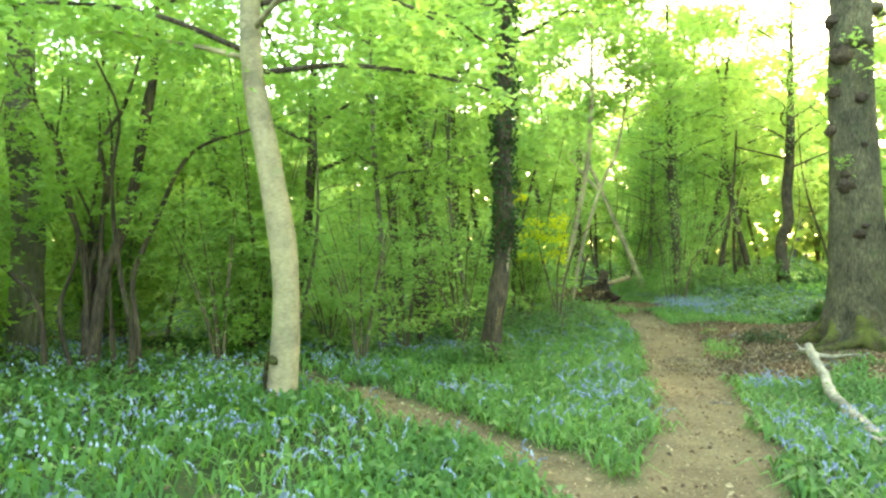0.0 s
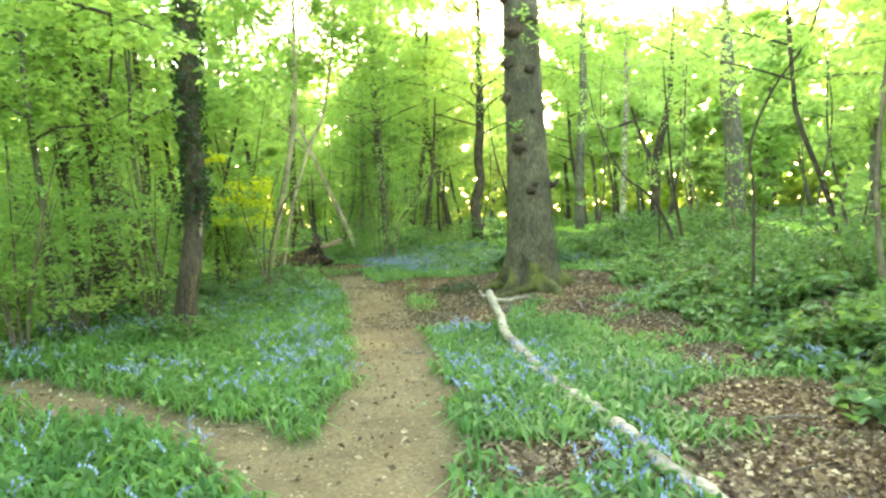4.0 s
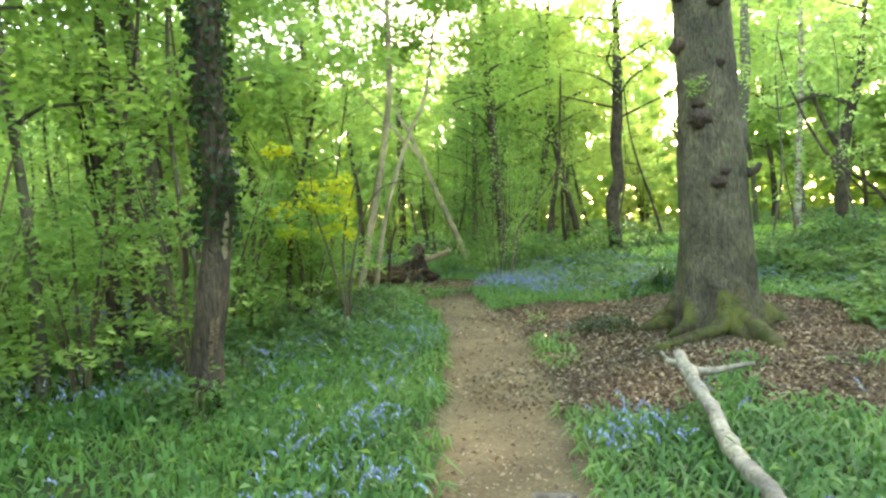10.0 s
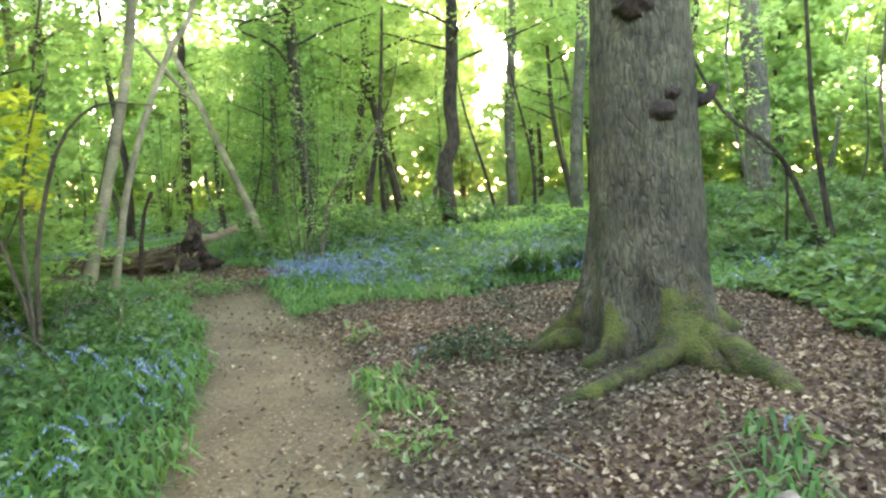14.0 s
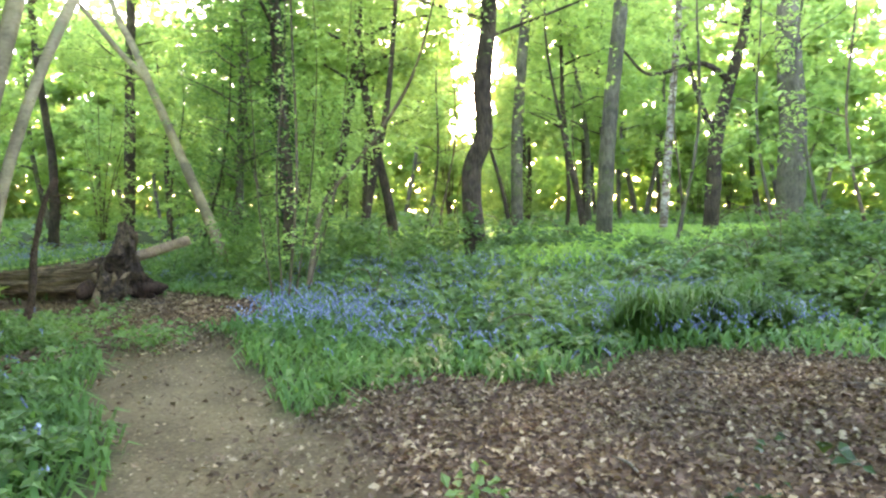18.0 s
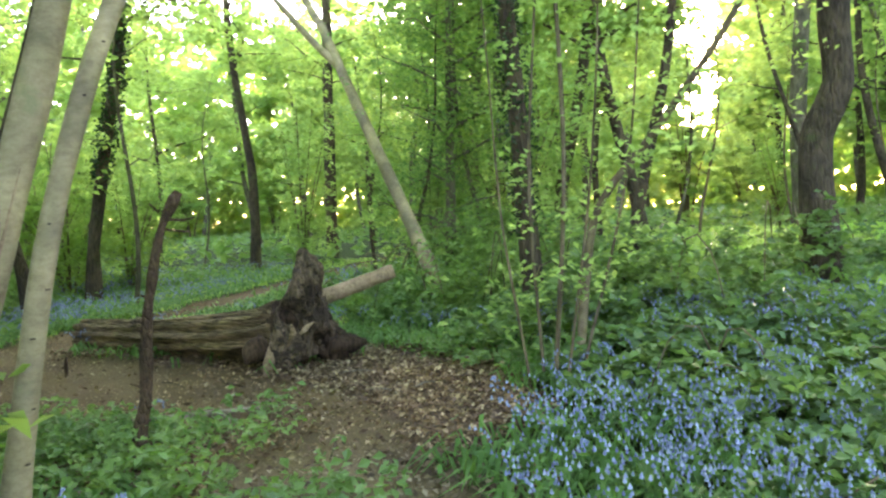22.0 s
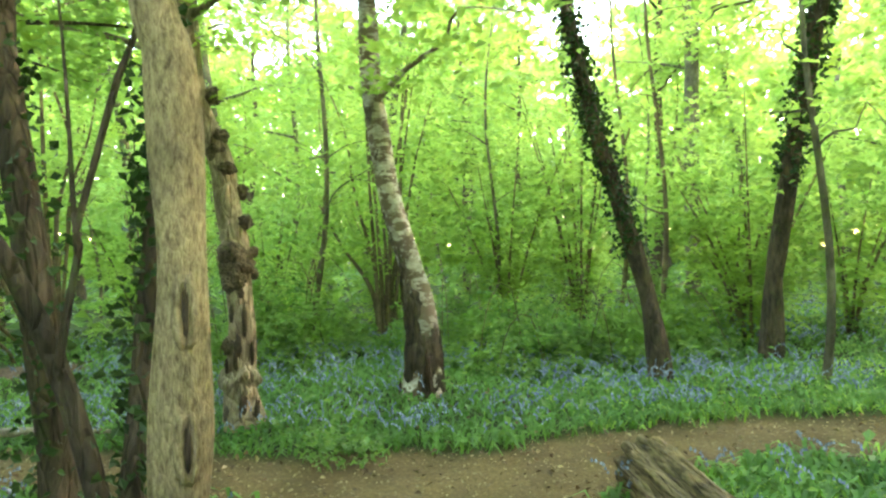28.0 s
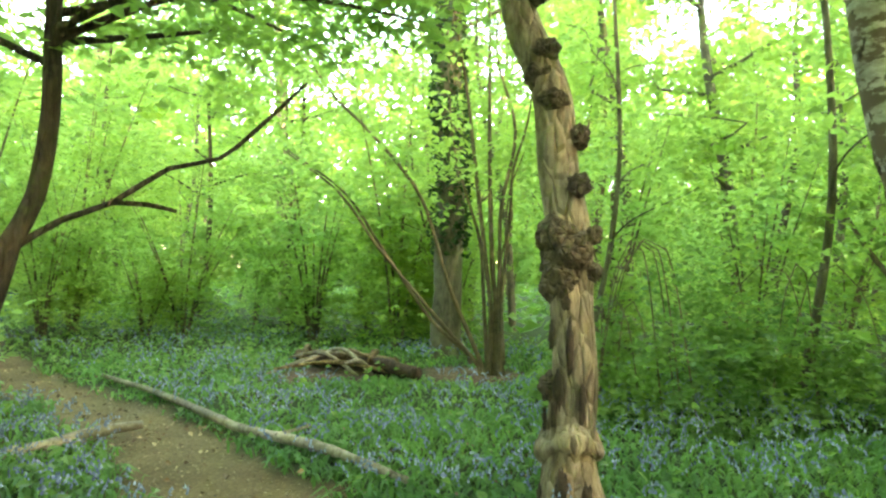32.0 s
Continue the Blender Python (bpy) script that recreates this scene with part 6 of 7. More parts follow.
def shrub(seed, label, leaf, high, spread, count, size):
    rng = np.random.default_rng(seed)
    root = thing("understorey_shrub", (0, 0, 0), label, "shrub", "understorey shrubs")
    spots = []
    for k in range(7):
        a, s, h = rng.uniform(0, 6.28), spread * rng.uniform(0.3, 1.0), high * rng.uniform(0.65, 1.1)
        p = [(math.cos(a) * s * t**1.5 + 0.05 * math.cos(a), math.sin(a) * s * t**1.5 + 0.05 * math.sin(a), -0.15 + h * t, 0.028 * (1 - 0.8 * t)) for t in (0, 0.3, 0.6, 1.0)]
        part("stem", mesh_of("stem", *tube(p, 5, 0.4, 0.0, 2, seed), B_HAZEL), root)
        for q in smooth_line(p, 0.3)[2:]:
            for _ in range(3):
                spots.append(q[:3] + rng.normal(0, 0.36, 3) * (1, 1, 0.6))
    spots = np.array(spots)
    spots = spots[spots[:, 2] > 0.2]
    pick = spots[rng.choice(len(spots), min(len(spots), count // 22), False)]
    part("leaves", mesh_of("leaves", *leaves(sprays(pick, rng, 22, 0.36), size, rng), leaf, False), root)
    return root


def scatter(kinds, spots, seed, lo, hi):
    rng = np.random.default_rng(seed)
    used = set()
    for k, (x, y) in enumerate(spots):
        src = kinds[k % len(kinds)]
        s = rng.uniform(lo, hi)
        m = pose(x, y, float(gz(x, y)), 0, 0, rng.uniform(0, 360))
        if src not in used:
            used.add(src)
            src.scale = (s, s, s)
            src.matrix_basis = m @ Matrix.Diagonal((s, s, s, 1))
        else:
            c = copy_thing(src, m)
            c.matrix_basis = m @ Matrix.Diagonal((s, s, s, 1))


def seek(seed, count, rmin, rmax, gap, clear, tries=6000):
    rng = np.random.default_rng(seed)
    out = []
    for _ in range(tries):
        if len(out) >= count:
            break
        r, a = math.sqrt(rng.uniform(rmin**2, rmax**2)), rng.uniform(0, 6.283)
        x, y = -5.5 + r * math.cos(a), 13 + r * math.sin(a)
        if free(x, y, gap, clear) and all(math.hypot(x - p, y - q) > gap for p, q in out):
            out.append((x, y))
    return out


near_trees = [wood_tree(101, B_DARK, "dark-stemmed woodland tree with fresh green leaves", 14, 0.165, 5200), wood_tree(102, B_GREY, "grey-stemmed woodland tree with fresh green leaves", 14, 0.165, 5200), wood_tree(103, B_GREY, "slim grey woodland tree in young leaf", 14, 0.165, 5200), wood_tree(104, B_DARK, "slender dark woodland tree in young leaf", 14, 0.165, 5200)]
BACK_TREES = [(-6.4, 28.2), (-4.2, 30.2), (2.6, 32.2), (-7.6, 31.0), (-5.4, 34.2), (4.2, 35.2), (-3.4, 27.4), (3.4, 34.0), (-10.5, 1.2), (-11.5, 6.0), (-9.8, 9.2), (-13.5, 3.5), (-7.9, 11.9), (-8.6, 13.6)]
scatter(near_trees, seek(1, 54, 8, 27, 2.2, 1.15) + BACK_TREES, 1, 0.85, 1.15)
far_trees = [wood_tree(105, B_DARK, "distant dark woodland tree in leaf", 9, 0.42, 2300), wood_tree(106, B_GREY, "distant grey woodland tree in leaf", 9, 0.42, 2300), wood_tree(107, B_GREY, "distant slim woodland tree in leaf", 9, 0.42, 2300)]
scatter(far_trees, seek(2, 110, 27, 58, 2.4, 1.0), 2, 0.85, 1.3)
shrubs = [shrub(201, "hazel shrub in fresh light green leaf", L_HAZEL, 3.2, 1.2, 3400, 0.112), shrub(202, "leafy understorey shrub, bright green", L_SPRING, 2.6, 1.3, 3400, 0.112), shrub(203, "mixed understorey shrub in half shade", L_HAZEL, 2.2, 1.0, 2400, 0.11), shrub(204, "tall thin hazel shrub in fresh leaf", L_HAZEL, 4.2, 1.1, 3400, 0.112)]
scatter(shrubs, seek(3, 44, 5, 24, 1.9, 1.05), 3, 0.8, 1.2)
HAND_SHRUBS = [(-7.3, 12.2), (-7.3, 14.8), (-7.7, 8.0), (-8.0, 15.4), (-8.6, 9.8), (-9.3, 13.4), (-9.0, 7.4), (-10.8, 12.0)]
EDGE_SHRUBS = [(-14.6, 25.2), (-7.3, 26.4), (-16.2, 26.2), (-5.6, 26.0), (-16.8, 22.2), (-17.8, 18.4), (-18.6, 20.6), (-19.2, 16.2), (-19.6, 13.0), (-18.8, 10.4), (-17.6, 8.0), (-15.6, 6.6), (-20.6, 8.4), (-12.2, 6.4), (-21.0, 11.4)]
scatter([shrub(207, "leafy hazel thicket shading the bluebells", L_HAZEL, 2.6, 1.3, 1500, 0.12), shrub(208, "low leafy understorey shrub in half shade", L_HAZEL, 1.6, 1.1, 1300, 0.11)], HAND_SHRUBS, 5, 0.85, 1.15)
scatter([shrub(209, "bright green hazel shrub beside the far path", L_SPRING, 3.2, 1.4, 4400, 0.11), shrub(210, "fresh-leaved hazel shrub at the glade's edge", L_HAZEL, 3.6, 1.3, 4400, 0.11)], EDGE_SHRUBS, 6, 0.85, 1.2)
SPRAY_SHRUBS = [(-6.3, 10.2), (-7.2, 12.8), (-6.6, 7.5), (-6.9, 9.1), (-6.7, 14.0), (-8.0, 5.9)]
scatter([shrub(212, "open hazel with pale layered sprays at the glade's edge", L_HAZEL, 2.9, 1.4, 1200, 0.10)], SPRAY_SHRUBS, 9, 0.85, 1.1)
TALL_SHRUBS = [(-18.8, 12.4), (-11.6, 6.6), (-12.6, 4.0), (-13.4, 1.0), (-13.8, 7.6), (-11.4, 9.4), (-15.0, 3.2), (-16.5, 6.0), (-9.6, 8.2), (-6.9, 15.0), (-10.2, 3.2)]
scatter([shrub(211, "tall hazel with layered bright green sprays", L_SPRING, 5.8, 1.9, 7500, 0.115)], TALL_SHRUBS, 7, 0.85, 1.15)
far_shrubs = [shrub(205, "distant leafy green understorey shrub", L_SPRING, 3.4, 1.6, 1200, 0.3), shrub(206, "distant hazel shrub in fresh leaf", L_HAZEL, 4.2, 1.7, 1200, 0.3)]
scatter(far_shrubs, seek(4, 70, 24, 50, 2.3, 1.0), 4, 0.9, 1.5)


def sapling(seed, mat, label):
    rng = np.random.default_rng(seed)
    root = thing("slender_sapling", (0, 0, 0), label, "tree", "slender saplings")
    lean, high, r = rng.normal(0, 0.1, 2), rng.uniform(5.5, 8), rng.uniform(0.028, 0.05)
    pts = [(lean[0] * z + 0.14 * math.sin(z * 1.1 + seed), lean[1] * z + 0.14 * math.cos(z + seed), z, r * (1.1 - z / high)) for z in np.linspace(-0.3, high, 9)]
    part("trunk", mesh_of("trunk", *tube(pts, 7, 0.3, 0.1, 3.0, seed), mat), root)
    limbs, spots = limbs_of(smooth_line(pts, 0.3), rng, 7, 1.6, high - 0.3, 1.3, 0.6, 0.014, 2)
    for b in limbs:
        part("branch", mesh_of("branch", *tube(b, 4, 0.4, 0.0, 2.0, seed), mat), root)
    pick = spots[rng.choice(len(spots), min(len(spots), 40), False)]
    part("crown", mesh_of("crown", *leaves(sprays(pick, rng, 12, 0.35, 0.3), 0.11, rng, 0.7), L_SPRING, False), root)
    return root


saplings = [sapling(301, B_DARK, "slender dark sapling stem in young leaf"), sapling(302, B_GREY, "slender grey sapling stem in young leaf"), sapling(303, B_HAZEL, "thin brown sapling stem in young leaf"), sapling(304, B_GREY, "thin leaning grey sapling in young leaf")]
OPEN_SAPLINGS = [(0.4, 24.6), (2.4, 23.4), (3.2, 25.6), (4.6, 24.2), (-0.6, 26.4), (6.2, 25.4), (5.4, 22.4), (-6.0, 25.4), (-7.2, 24.8), (-16.6, 19.0), (-14.6, 23.6), (-12.0, 23.8), (-7.0, 9.8), (-6.9, 11.4), (-8.2, 12.6), (-7.9, 7.4), (-6.8, 13.6)]
scatter(saplings, seek(8, 60, 5, 22, 1.2, 0.9) + OPEN_SAPLINGS, 8, 0.8, 1.2)


def far_wood():
    """Leafy edge of the wood all round: thick below, thin above."""
    for name, label, n, lo, hi, size, power, seed in (("distant_undergrowth", "far thick undergrowth at the wood's edge", 90000, 0, 7.5, 0.75, 1.0, 9), ("distant_canopy", "far thin canopy at the wood's edge", 80000, 5, 20, 0.8, 1.1, 10)):
        rng = np.random.default_rng(seed)
        a = rng.uniform(0, 2 * np.pi, n)
        r = rng.uniform(52, 68, n)
        x, y = -5.5 + r * np.cos(a), 13 + r * np.sin(a)
        z = gz(x, y) + lo + (hi - lo) * rng.uniform(0, 1, n) ** power * (0.85 + 0.15 * wave(a * 14, r * 0.1, 1.0))
        right = np.degrees(np.arctan2(x + 2.5, y - 12))
        ok = ~(lane(x, y, 2.1) & (z > 7)) & ~((right > 2) & (right < 50) & (z > 5.5) & (rng.uniform(0, 1, n) < 0.25))
        me = mesh_of(name, *leaves(np.stack([x, y, z], -1)[ok], size, rng, 1.2, 0.8), L_SPRING, False)
        tagged(new(name, me), label, "foliage", kind="stuff")


far_wood()


# ---------------------------------------------------------------- carpet: blades, bluebells, herbs, litter
def places(rng, count, box, keep):
    """Random ground places in a box, kept by a chance function of x and y."""
    x, y = rng.uniform(box[0], box[1], count), rng.uniform(box[2], box[3], count)
    ok = rng.uniform(0, 1, count) < keep(x, y)
    return x[ok], y[ok]


BRAMBLE = [(3.1, 4.1, 0.9, 0.6), (4.3, 5.6, 1.6, 1.35), (4.2, 8.6, 2.0, 1.3), (3.9, 11.3, 1.7, 1.05), (6.5, 7.2, 2.4, 1.6), (6.2, 11.2, 2.6, 1.3), (3.4, 14.2, 1.7, 0.7), (2.9, 10.0, 1.0, 0.6), (2.6, 12.6, 0.9, 0.5), (3.1, 6.6, 0.8, 0.6)]
BANK = [(1.9, 19.2, 1.5, 0.8), (3.2, 20.6, 1.9, 1.1), (4.2, 17.8, 1.7, 1.0), (5.5, 20.5, 2.2, 1.25), (1.2, 21.3, 1.3, 0.45), (0.7, 19.3, 0.9, 0.42), (2.6, 17.6, 1.0, 0.7)]


def bramble_ground(x, y):
    """1 under the brambles."""
    d = np.full(np.shape(x), 1e9)
    for cx, cy, r, _ in BRAMBLE + BANK:
        d = np.minimum(d, np.hypot(x - cx, y - cy) - r)
    return 1 - ss(-0.4, 0.0, d)


def cover(x, y):
    """How thick the green carpet stands."""
    p, l = zones(x, y)
    tuft = ss(-0.5, 0.3, wave(x, y, 1.6, 0.9))
    return (1 - p) * (1 - l) * (0.6 + 0.4 * tuft) * (1 - 0.8 * bramble_ground(x, y))


def blades(name, label, x, y, rng, length, width, mat=None, arch=1.0):
    """Strap leaves that rise and arch over, two quads each."""
    n = len(x)
    a = rng.uniform(0, 6.283, n)
    L = length * rng.uniform(0.55, 1.25, n) * (1 - 0.42 * ss(-10.6, -11.6, x))
    bend = rng.uniform(0.55, 1.25, n) * arch
    d = np.stack([np.cos(a), np.sin(a), 0 * a], -1)
    s = np.stack([-np.sin(a), np.cos(a), 0 * a], -1)
    o = np.stack([x, y, gz(x, y) - 0.01], -1)
    up = np.array([0, 0, 1.0])
    mid = o + d * (L * 0.30 * bend)[:, None] + up * (L * 0.52)[:, None]
    tip = o + d * (L * 0.85 * bend)[:, None] + up * (L * (0.74 - 0.5 * bend))[:, None]
    w = (width * rng.uniform(0.7, 1.3, n))[:, None] * s
    v = np.stack([o - w * 0.6, o + w * 0.6, mid + w, mid - w, tip + w * 0.12, tip - w * 0.12], 1).reshape(-1, 3)
    k = 6 * np.arange(n)[:, None]
    f = np.concatenate([k + [0, 1, 2, 3], k + [3, 2, 4, 5]])
    return tagged(new(name, mesh_of(name, v, f, mat or L_BLADE, True)), label, "plants", kind="stuff")


def bells(name, label, x, y, rng, high, count, size):
    """Bluebells: a nodding stalk with bells hung on one side of it."""
    n = len(x)
    a = rng.uniform(0, 6.283, n)
    H = high * rng.uniform(0.75, 1.2, n)
    d = np.stack([np.cos(a), np.sin(a), 0 * a], -1)
    s = np.stack([-np.sin(a), np.cos(a), 0 * a], -1)
    up = np.array([0, 0, 1.0])
    o = np.stack([x, y, gz(x, y)], -1)
    ts = np.linspace(0.62, 1.0, count)
    vs, fs, base = [], [], 0
    for j, t in enumerate(ts):
        c = o + up * (H * (t - 0.25 * (t - 0.6) ** 2 * 4))[:, None] + d * (H * 0.32 * (t - 0.5) ** 2 * 4)[:, None]
        side = s * (rng.uniform(-1, 1, n) * size)[:, None] + d * (rng.uniform(0.2, 1.0, n) * size)[:, None]
        c = c + side
        z = size * rng.uniform(0.8, 1.2, n)[:, None]
        # a bell: narrow above, flared below
        ring = [c + up * z, c + d * z * 0.55 - up * z * 0.2, c + s * z * 0.55 - up * z * 0.2, c - d * z * 0.55 - up * z * 0.2, c - s * z * 0.55 - up * z * 0.2, c + d * z * 0.75 - up * z, c + s * z * 0.75 - up * z, c - d * z * 0.75 - up * z, c - s * z * 0.75 - up * z]
        v = np.stack(ring, 1).reshape(-1, 3)
        k = base + 9 * np.arange(n)[:, None]
        vs.append(v)
        fs.append(np.concatenate([k + [1, 5, 6, 2], k + [2, 6, 7, 3], k + [3, 7, 8, 4], k + [4, 8, 5, 1], k + [0, 1, 2, 3]]))
        base += 9 * n
    return tagged(new(name, mesh_of(name, np.concatenate(vs), np.concatenate(fs), PETAL, True)), label, "flowers", kind="stuff")


rng = np.random.default_rng(300)
BOX = (-20, 7, -3, 30)
NEAR_LINE = WALK_LINE + [(-10.6, 18.3), (-11.6, 16.6), (-12.6, 18.2), (-12.9, 20.0), (-12.6, 22.0)]
dist = lambda x, y: along(NEAR_LINE, x, y)
x, y = places(rng, 640000, BOX, lambda x, y: cover(x, y) * np.where(dist(x, y) < 2.6, 0.9, np.where(dist(x, y) < 4.5, 0.25, 0.0)))
blades("bluebell_leaves", "carpet of glossy green bluebell leaves beside the path", x, y, rng, 0.235, 0.0125)
foot = np.array([(-5.04, 4.15), (-4.99, 8.87), (-4.6, 3.9), (-5.4, 8.3), (-5.3, 3.8)])
pick = foot[rng.integers(0, len(foot), 900)] + rng.normal(0, 0.24, (900, 2))
blades("bluebell_leaves", "tall bluebell leaves crowding the feet of two trunks", pick[:, 0], pick[:, 1], rng, 0.4, 0.013)
x, y = places(rng, 150000, BOX, lambda x, y: cover(x, y) * np.where(dist(x, y) < 3.5, 0.0, np.where(dist(x, y) < 8, 0.75, 0.25)))
blades("bluebell_leaves", "green bluebell leaves further into the wood", x, y, rng, 0.31, 0.016)
flower = lambda x, y: cover(x, y) * (1 - 0.65 * np.exp(-((x + 7.2) ** 2 / 4 + (y - 22) ** 2 / 3))) * ss(-0.25, 0.5, wave(x, y, 0.9, 2.2) + 0.3 * wave(x, y, 3.0, 0.5) + 0.25 + 1.1 * np.exp(-((x + 2.6) ** 2 / 6 + (y - 17.4) ** 2 / 2.5)) + 1.0 * np.exp(-((x + 4.0) ** 2 + (y - 2.5) ** 2) / 8) + 0.8 * np.exp(-((x + 13.2) ** 2 / 5 + (y - 18.0) ** 2 / 14)))
x, y = places(rng, 30000, BOX, lambda x, y: flower(x, y) * (dist(x, y) < 4.0) * (0.30 + 0.5 * ss(-9, -11, x)))
cx, cy = places(rng, 5200, BOX, lambda x, y: flower(x, y) * (dist(x, y) < 4.5) * (0.30 + 0.4 * ss(-9, -11, x)))
cx, cy = np.repeat(cx, 7) + rng.normal(0, 0.14, 7 * len(cx)), np.repeat(cy, 7) + rng.normal(0, 0.14, 7 * len(cy))
ok = cover(cx, cy) > 0.25
x, y = np.concatenate([x, cx[ok]]), np.concatenate([y, cy[ok]])
bells("bluebells", "blue-violet bluebells nodding on their stalks beside the path", x, y, rng, 0.27, 6, 0.0108)
x, y = places(rng, 3400, (-4.6, 1.4, 16.6, 20.6), lambda x, y: cover(x, y) * ss(-0.3, 0.5, wave(x, y, 1.3, 0.4) + 0.1) * 0.5)
bells("bluebells", "tall bluebells standing through the low brambles", x, y, rng, 0.44, 6, 0.011)
x, y = places(rng, 44000, BOX, lambda x, y: flower(x, y) * (dist(x, y) >= 4.0) * 0.36)
bells("bluebells", "drifts of bluebells deeper in the wood", x, y, rng, 0.29, 3, 0.0175)

def tuft(x, y, count, length, seed):
    rng = np.random.default_rng(seed)
    root = thing("grass_tuft", (x, y, float(gz(x, y))), "dense dark green tuft of long grass", "grass")
    for k in range(4):
        cx, cy = x + rng.normal(0, 0.2), y + rng.normal(0, 0.12)
        a, r = rng.uniform(0, 6.283, count // 4), np.sqrt(rng.uniform(0, 1, count // 4)) * 0.12
        ob = blades("clump", "", cx + np.cos(a) * r, cy + np.sin(a) * r, rng, length * rng.uniform(0.7, 1.1), 0.007, L_TUFT, 0.6)
        ob.data.transform(Matrix.Translation((-x, -y, -root.location.z)))
        ob.parent = root
        for key in list(ob.keys()):
            del ob[key]


for k, (tx, ty) in enumerate([(-0.3, 17.1), (0.35, 17.25), (0.9, 17.35)]):
    tuft(tx, ty, 760, 0.8, 400 + k)

# broad low herb leaves
x, y = places(rng, 200000, BOX, lambda x, y: cover(x, y) * np.where(dist(x, y) < 5, 0.10, 0.35))
z = gz(x, y) + rng.uniform(0.03, 0.26, len(x))
tagged(new("herb_layer", mesh_of("herb_layer", *leaves(np.stack([x, y, z], -1), 0.085, rng, 0.5, 0.7), L_HERB, False)), "low green herbs and seedlings on the woodland floor", "plants", kind="stuff")
x, y = rng.uniform(-60, 50, 38000), rng.uniform(-35, 75, 38000)
ok = ~((x > -20) & (x < 7) & (y > -3) & (y < 30)) & (along(CROSS_PATH, x, y) > 0.1) & (along(MAIN_PATH, x, y) > 0.1)
x, y = x[ok], y[ok]
z = gz(x, y) + rng.uniform(0.03, 0.45, len(x))
tagged(new("herb_layer", mesh_of("herb_layer", *leaves(np.stack([x, y, z], -1), 0.36, rng, 0.7, 0.7), L_HERB, False)), "green undergrowth across the wider wood", "plants", kind="stuff")

n = 2600
x, y = rng.normal(-7.4, 0.55, n), rng.normal(17.4, 0.28, n)
ok = (along(MAIN_PATH, x, y) > -0.25) & (np.hypot(x + 6.5, y - 16.5) > 0.25)
x, y = x[ok], y[ok]
z = gz(x, y) + 0.02 + 0.2 * rng.uniform(0, 1, len(x)) ** 1.5
tagged(new("herb_layer", mesh_of("herb_layer", *leaves(np.stack([x, y, z], -1), 0.055, rng, 0.4, 0.75), L_HERB, False)), "low green seedlings over leaf litter round the snag", "plants", kind="stuff")

# young ferns and long grass in the open wood beyond the bluebell bank
x, y = places(rng, 60000, (-3.5, 9, 20.5, 31), lambda x, y: 0.55 * ss(20.5, 22.5, y) * (0.35 + 0.65 * ss(-0.3, 0.3, wave(x, y, 1.1, 1.5))))
blades("young_ferns", "bright green young ferns in the open wood", x, y, rng, 0.62, 0.022, L_FERN)
x, y = places(rng, 30000, (-13, -7.2, 20.9, 33), lambda x, y: 0.4 * (1 - zones(x, y)[0]))
blades("verge_grass", "fresh green grass on the verges of the far path", x, y, rng, 0.16, 0.012, L_FERN)
# leafy seedlings on the bare ground
SEEDLINGS = [(-6.9, 17.2, 0.7, 190), (-6.3, 17.9, 0.5, 50), (-7.5, 17.4, 0.7, 130), (-6.1, 16.9, 0.4, 90), (-1.7, 10.8, 0.2, 14), (-2.9, 15.5, 0.2, 14), (-1.8, 15.8, 0.16, 18), (-5.2, 17.0, 0.4, 60), (-8.2, 17.2, 0.6, 110), (-5.4, 20.4, 0.5, 80), (-11.2, 18.9, 0.3, 40), (-2.4, 13.4, 0.2, 8)]
sx, sy = [], []
for cx, cy, cr, n in SEEDLINGS:
    a, r = rng.uniform(0, 6.283, n), np.sqrt(rng.uniform(0, 1, n)) * cr
    sx.append(cx + np.cos(a) * r)
    sy.append(cy + np.sin(a) * r)
sx, sy = np.concatenate(sx), np.concatenate(sy)
sz = gz(sx, sy) + rng.uniform(0.03, 0.2, len(sx))
tagged(new("leafy_seedlings", mesh_of("leafy_seedlings", *leaves(sprays(np.stack([sx, sy, sz], -1), rng, 6, 0.09, 0.3), 0.06, rng, 0.5, 0.7), L_HERB, False)), "leafy green seedlings on bare ground by the snag", "plants", kind="stuff")
blades("grass_wisps", "thin grass wisps among the seedlings", sx + rng.normal(0, 0.05, len(sx)), sy + rng.normal(0, 0.05, len(sx)), rng, 0.11, 0.004, L_HERB)

# dry leaves
x, y = places(rng, 760000, (-14, 4, -3, 24), lambda x, y: np.clip(zones(x, y)[1] * 0.95 * (1 - zones(x, y)[0] * 0.8) + zones(x, y)[0] * 0.02 + 0.012, 0, 1) * (dist(x, y) < 8))
z = gz(x, y) + 0.014 + rng.uniform(0, 0.034, len(x))
tagged(new("leaf_litter", mesh_of("leaf_litter", *leaves(np.stack([x, y, z], -1), 0.047, rng, 0.55, 0.65), L_DRY, False)), "brown dry fallen leaves strewn over the ground", "leaves", kind="stuff")


x, y = places(rng, 260000, (-14, 4, -3, 24), lambda x, y: zones(x, y)[0] * 0.42 * (dist(x, y) < 4))
z = gz(x, y) - 0.008 + rng.uniform(0, 0.012, len(x))
tagged(new("path_chips", mesh_of("path_chips", *leaves(np.stack([x, y, z], -1), 0.024, rng, 0.3, 0.6), L_CHIP, False)), "pale crumbs of leaf and wood trodden into the path", "leaves", kind="stuff")


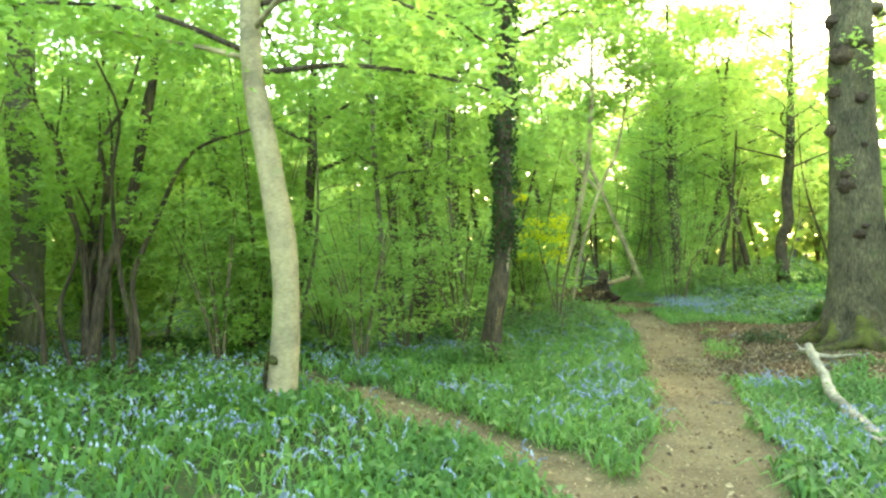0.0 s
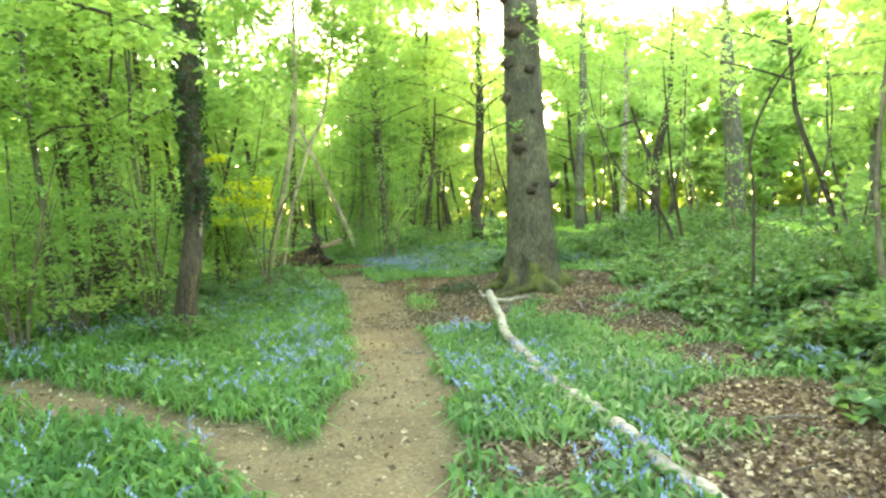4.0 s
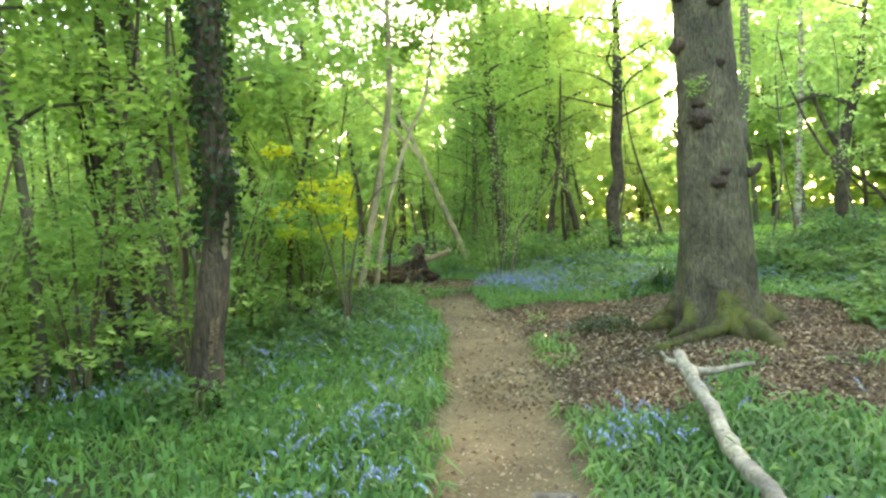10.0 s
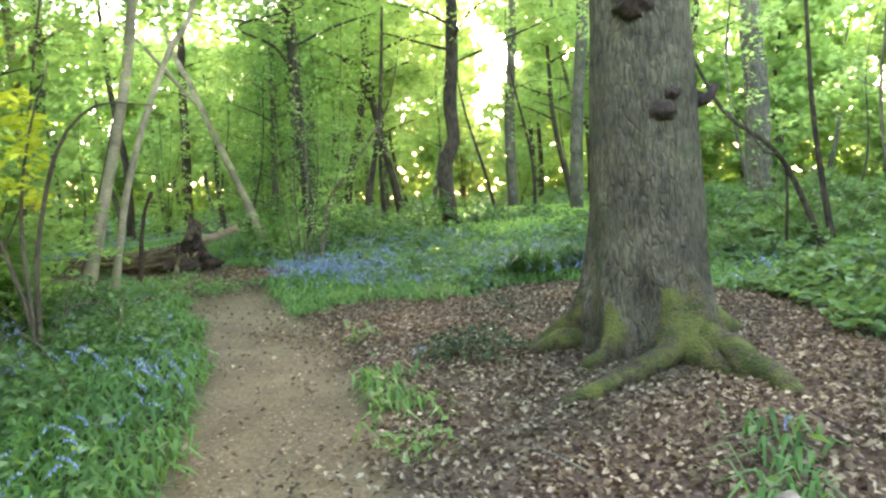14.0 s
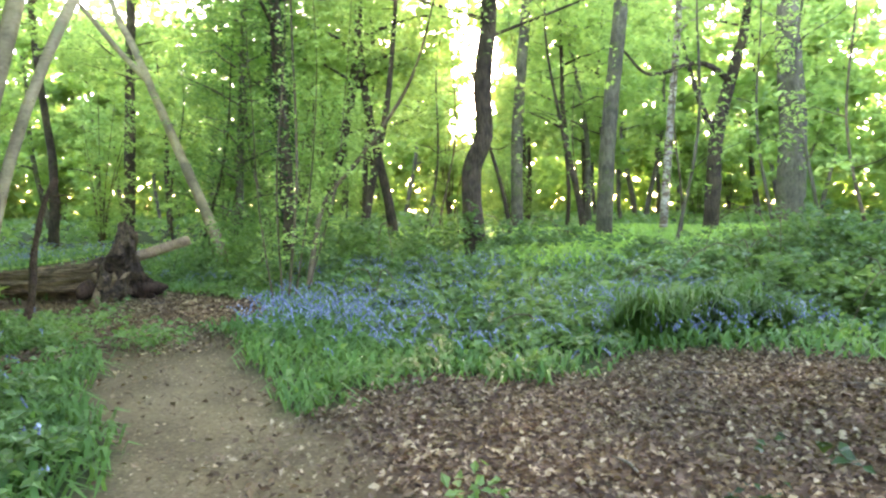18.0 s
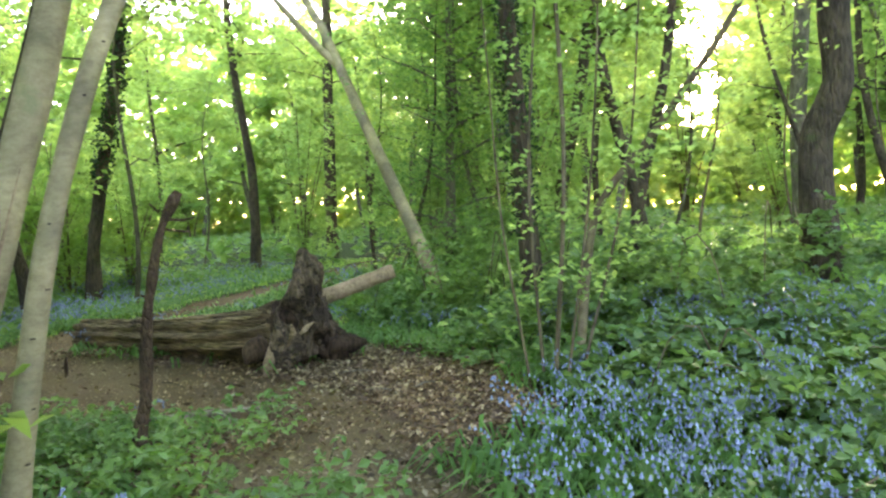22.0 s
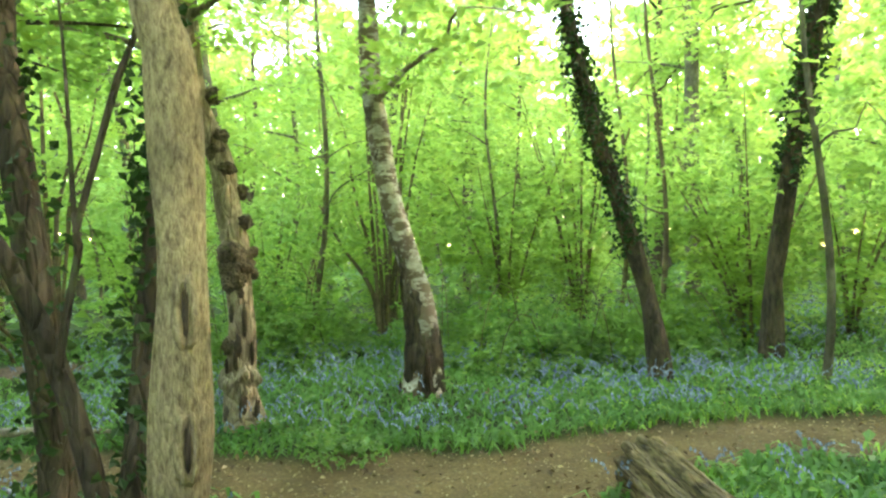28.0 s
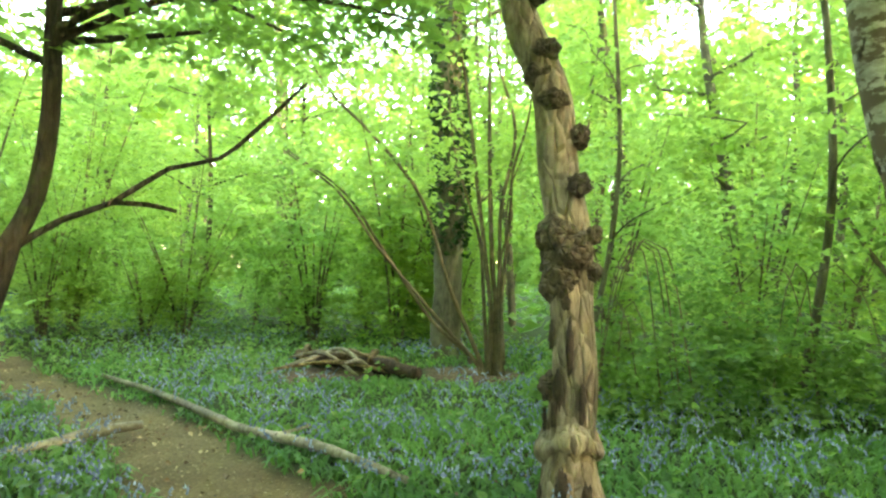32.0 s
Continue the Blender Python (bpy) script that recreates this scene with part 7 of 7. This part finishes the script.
# ---------------------------------------------------------------- brambles and thickets
def thicket(name, label, discs, seed, count, size, leaf, canes=14):
    """A mound of leaves over discs of (x, y, radius, height), with arching canes."""
    rng = np.random.default_rng(seed)
    at = (discs[0][0], discs[0][1], float(gz(discs[0][0], discs[0][1])))
    root = thing(name, at, label, "shrub")
    area = np.array([r * r for _, _, r, _ in discs])
    n = count // 5
    who = rng.choice(len(discs), n, p=area / area.sum())
    D = np.array(discs)[who]
    a, r = rng.uniform(0, 6.283, n), np.sqrt(rng.uniform(0, 1, n))
    x, y = D[:, 0] + np.cos(a) * r * D[:, 2], D[:, 1] + np.sin(a) * r * D[:, 2]
    dome = D[:, 3] * (1 - r**1.7) * np.clip(0.72 + 0.35 * wave(x, y, 1.9, seed) + 0.28 * wave(x, y, 5.3, seed + 1), 0.12, 1.5)
    z = gz(x, y) + 0.06 + np.maximum(dome, 0.08) * rng.uniform(0.05, 1.0, n) ** 0.3 + (rng.uniform(0, 1, n) < 0.07) * rng.uniform(0, 0.35, n)
    where = sprays(np.stack([x, y, z], -1), rng, 5, 0.10, 0.25)
    part("leaves", mesh_of("leaves", *local(leaves(where, size, rng, 0.5, 0.8), at), leaf, False), root)
    for k in range(canes):
        cx, cy, cr, ch = discs[k % len(discs)]
        a, b = rng.uniform(0, 6.283), rng.uniform(0, 6.283)
        p0, p1 = (cx + math.cos(a) * cr * 0.3, cy + math.sin(a) * cr * 0.3), (cx + math.cos(b) * cr * 0.95, cy + math.sin(b) * cr * 0.95)
        g0, g1 = float(gz(*p0)), float(gz(*p1))
        cane = [(*p0, g0 - 0.05, 0.008), (p0[0] * 0.7 + p1[0] * 0.3, p0[1] * 0.7 + p1[1] * 0.3, g0 + ch * 0.9, 0.007), (p0[0] * 0.3 + p1[0] * 0.7, p0[1] * 0.3 + p1[1] * 0.7, g0 + ch * 0.8, 0.006), (*p1, g1 + 0.02, 0.004)]
        part("cane", mesh_of("cane", *local(tube(cane, 5, 0.2, 0.1, 5, k), at), B_HAZEL), root)
    return root


thicket("bramble_thicket", "wide bramble thicket rising beside the leaf litter", BRAMBLE, 61, 54000, 0.10, L_BRAMBLE, 40)
thicket("bramble_thicket", "low bramble thicket on the bank beyond the bluebells", BANK, 62, 30000, 0.105, L_BRAMBLE, 24)
thicket("bramble_thicket", "tangled shrub of brambles and seedlings round the hazel bush", [(-3.4, 19.4, 1.1, 0.45), (-2.2, 19.7, 1.1, 0.4), (-1.1, 19.6, 1.0, 0.3), (-4.5, 20.6, 1.1, 0.8), (-4.0, 22.0, 1.5, 1.1), (-3.0, 20.8, 1.3, 0.85), (-2.3, 21.6, 1.1, 1.1), (-1.0, 22.8, 1.2, 0.9), (0.3, 23.2, 1.2, 0.6), (-2.0, 18.7, 0.9, 0.3), (-0.6, 18.4, 0.9, 0.27), (0.6, 18.2, 0.8, 0.3), (-1.3, 17.7, 0.5, 0.22), (-2.4, 17.5, 0.8, 0.24), (-1.3, 17.1, 0.8, 0.24), (0.1, 17.6, 0.7, 0.26), (-2.9, 18.4, 0.7, 0.26)], 63, 25000, 0.098, L_BRAMBLE, 26)
thicket("bramble_thicket", "low tangle of brambles under the yellow-leaved sapling", [(-5.1, 11.7, 0.8, 0.6), (-6.0, 12.4, 0.9, 0.8), (-5.0, 13.7, 0.7, 0.5), (-5.9, 14.7, 0.9, 0.7), (-6.5, 10.9, 0.9, 0.6), (-5.4, 9.7, 0.6, 0.4), (-4.75, 8.45, 0.45, 0.32), (-5.35, 8.5, 0.5, 0.34)], 68, 7600, 0.07, L_BRAMBLE, 14)
thicket("dark_shrub", "dark leafy shrub behind the birch", [(-14.6, 21.6, 1.3, 1.1), (-14.2, 22.9, 1.2, 0.9), (-15.6, 20.9, 1.2, 1.2), (-13.8, 21.4, 0.75, 0.75), (-13.9, 22.3, 0.8, 1.0), (-14.1, 23.4, 0.9, 1.0), (-15.2, 24.0, 1.1, 1.3)], 64, 13000, 0.075, L_HOLLY, 12)
thicket("dark_shrub", "dark evergreen shrub behind the burred tree", [(-15.5, 18.2, 1.0, 1.7), (-16.3, 18.9, 1.0, 1.5), (-15.3, 17.3, 0.7, 1.1)], 65, 7000, 0.075, L_HOLLY, 10)
thicket("leafy_bank", "bank of mixed leaves under the leaning birch", [(-6.2, 23.6, 1.4, 1.2), (-6.15, 22.2, 0.8, 1.05), (-6.75, 22.5, 0.8, 0.9), (-7.8, 22.8, 0.8, 0.5), (-5.3, 22.4, 1.1, 1.15), (-5.2, 24.8, 1.5, 1.5)], 66, 15000, 0.07, L_HERB, 14)
thicket("holly_seedling", "low dark evergreen seedling patch at the oak's roots", [(-1.25, 12.8, 0.36, 0.22), (-1.6, 12.75, 0.26, 0.17), (-1.15, 13.2, 0.2, 0.16)], 67, 620, 0.05, L_IVY, 4)
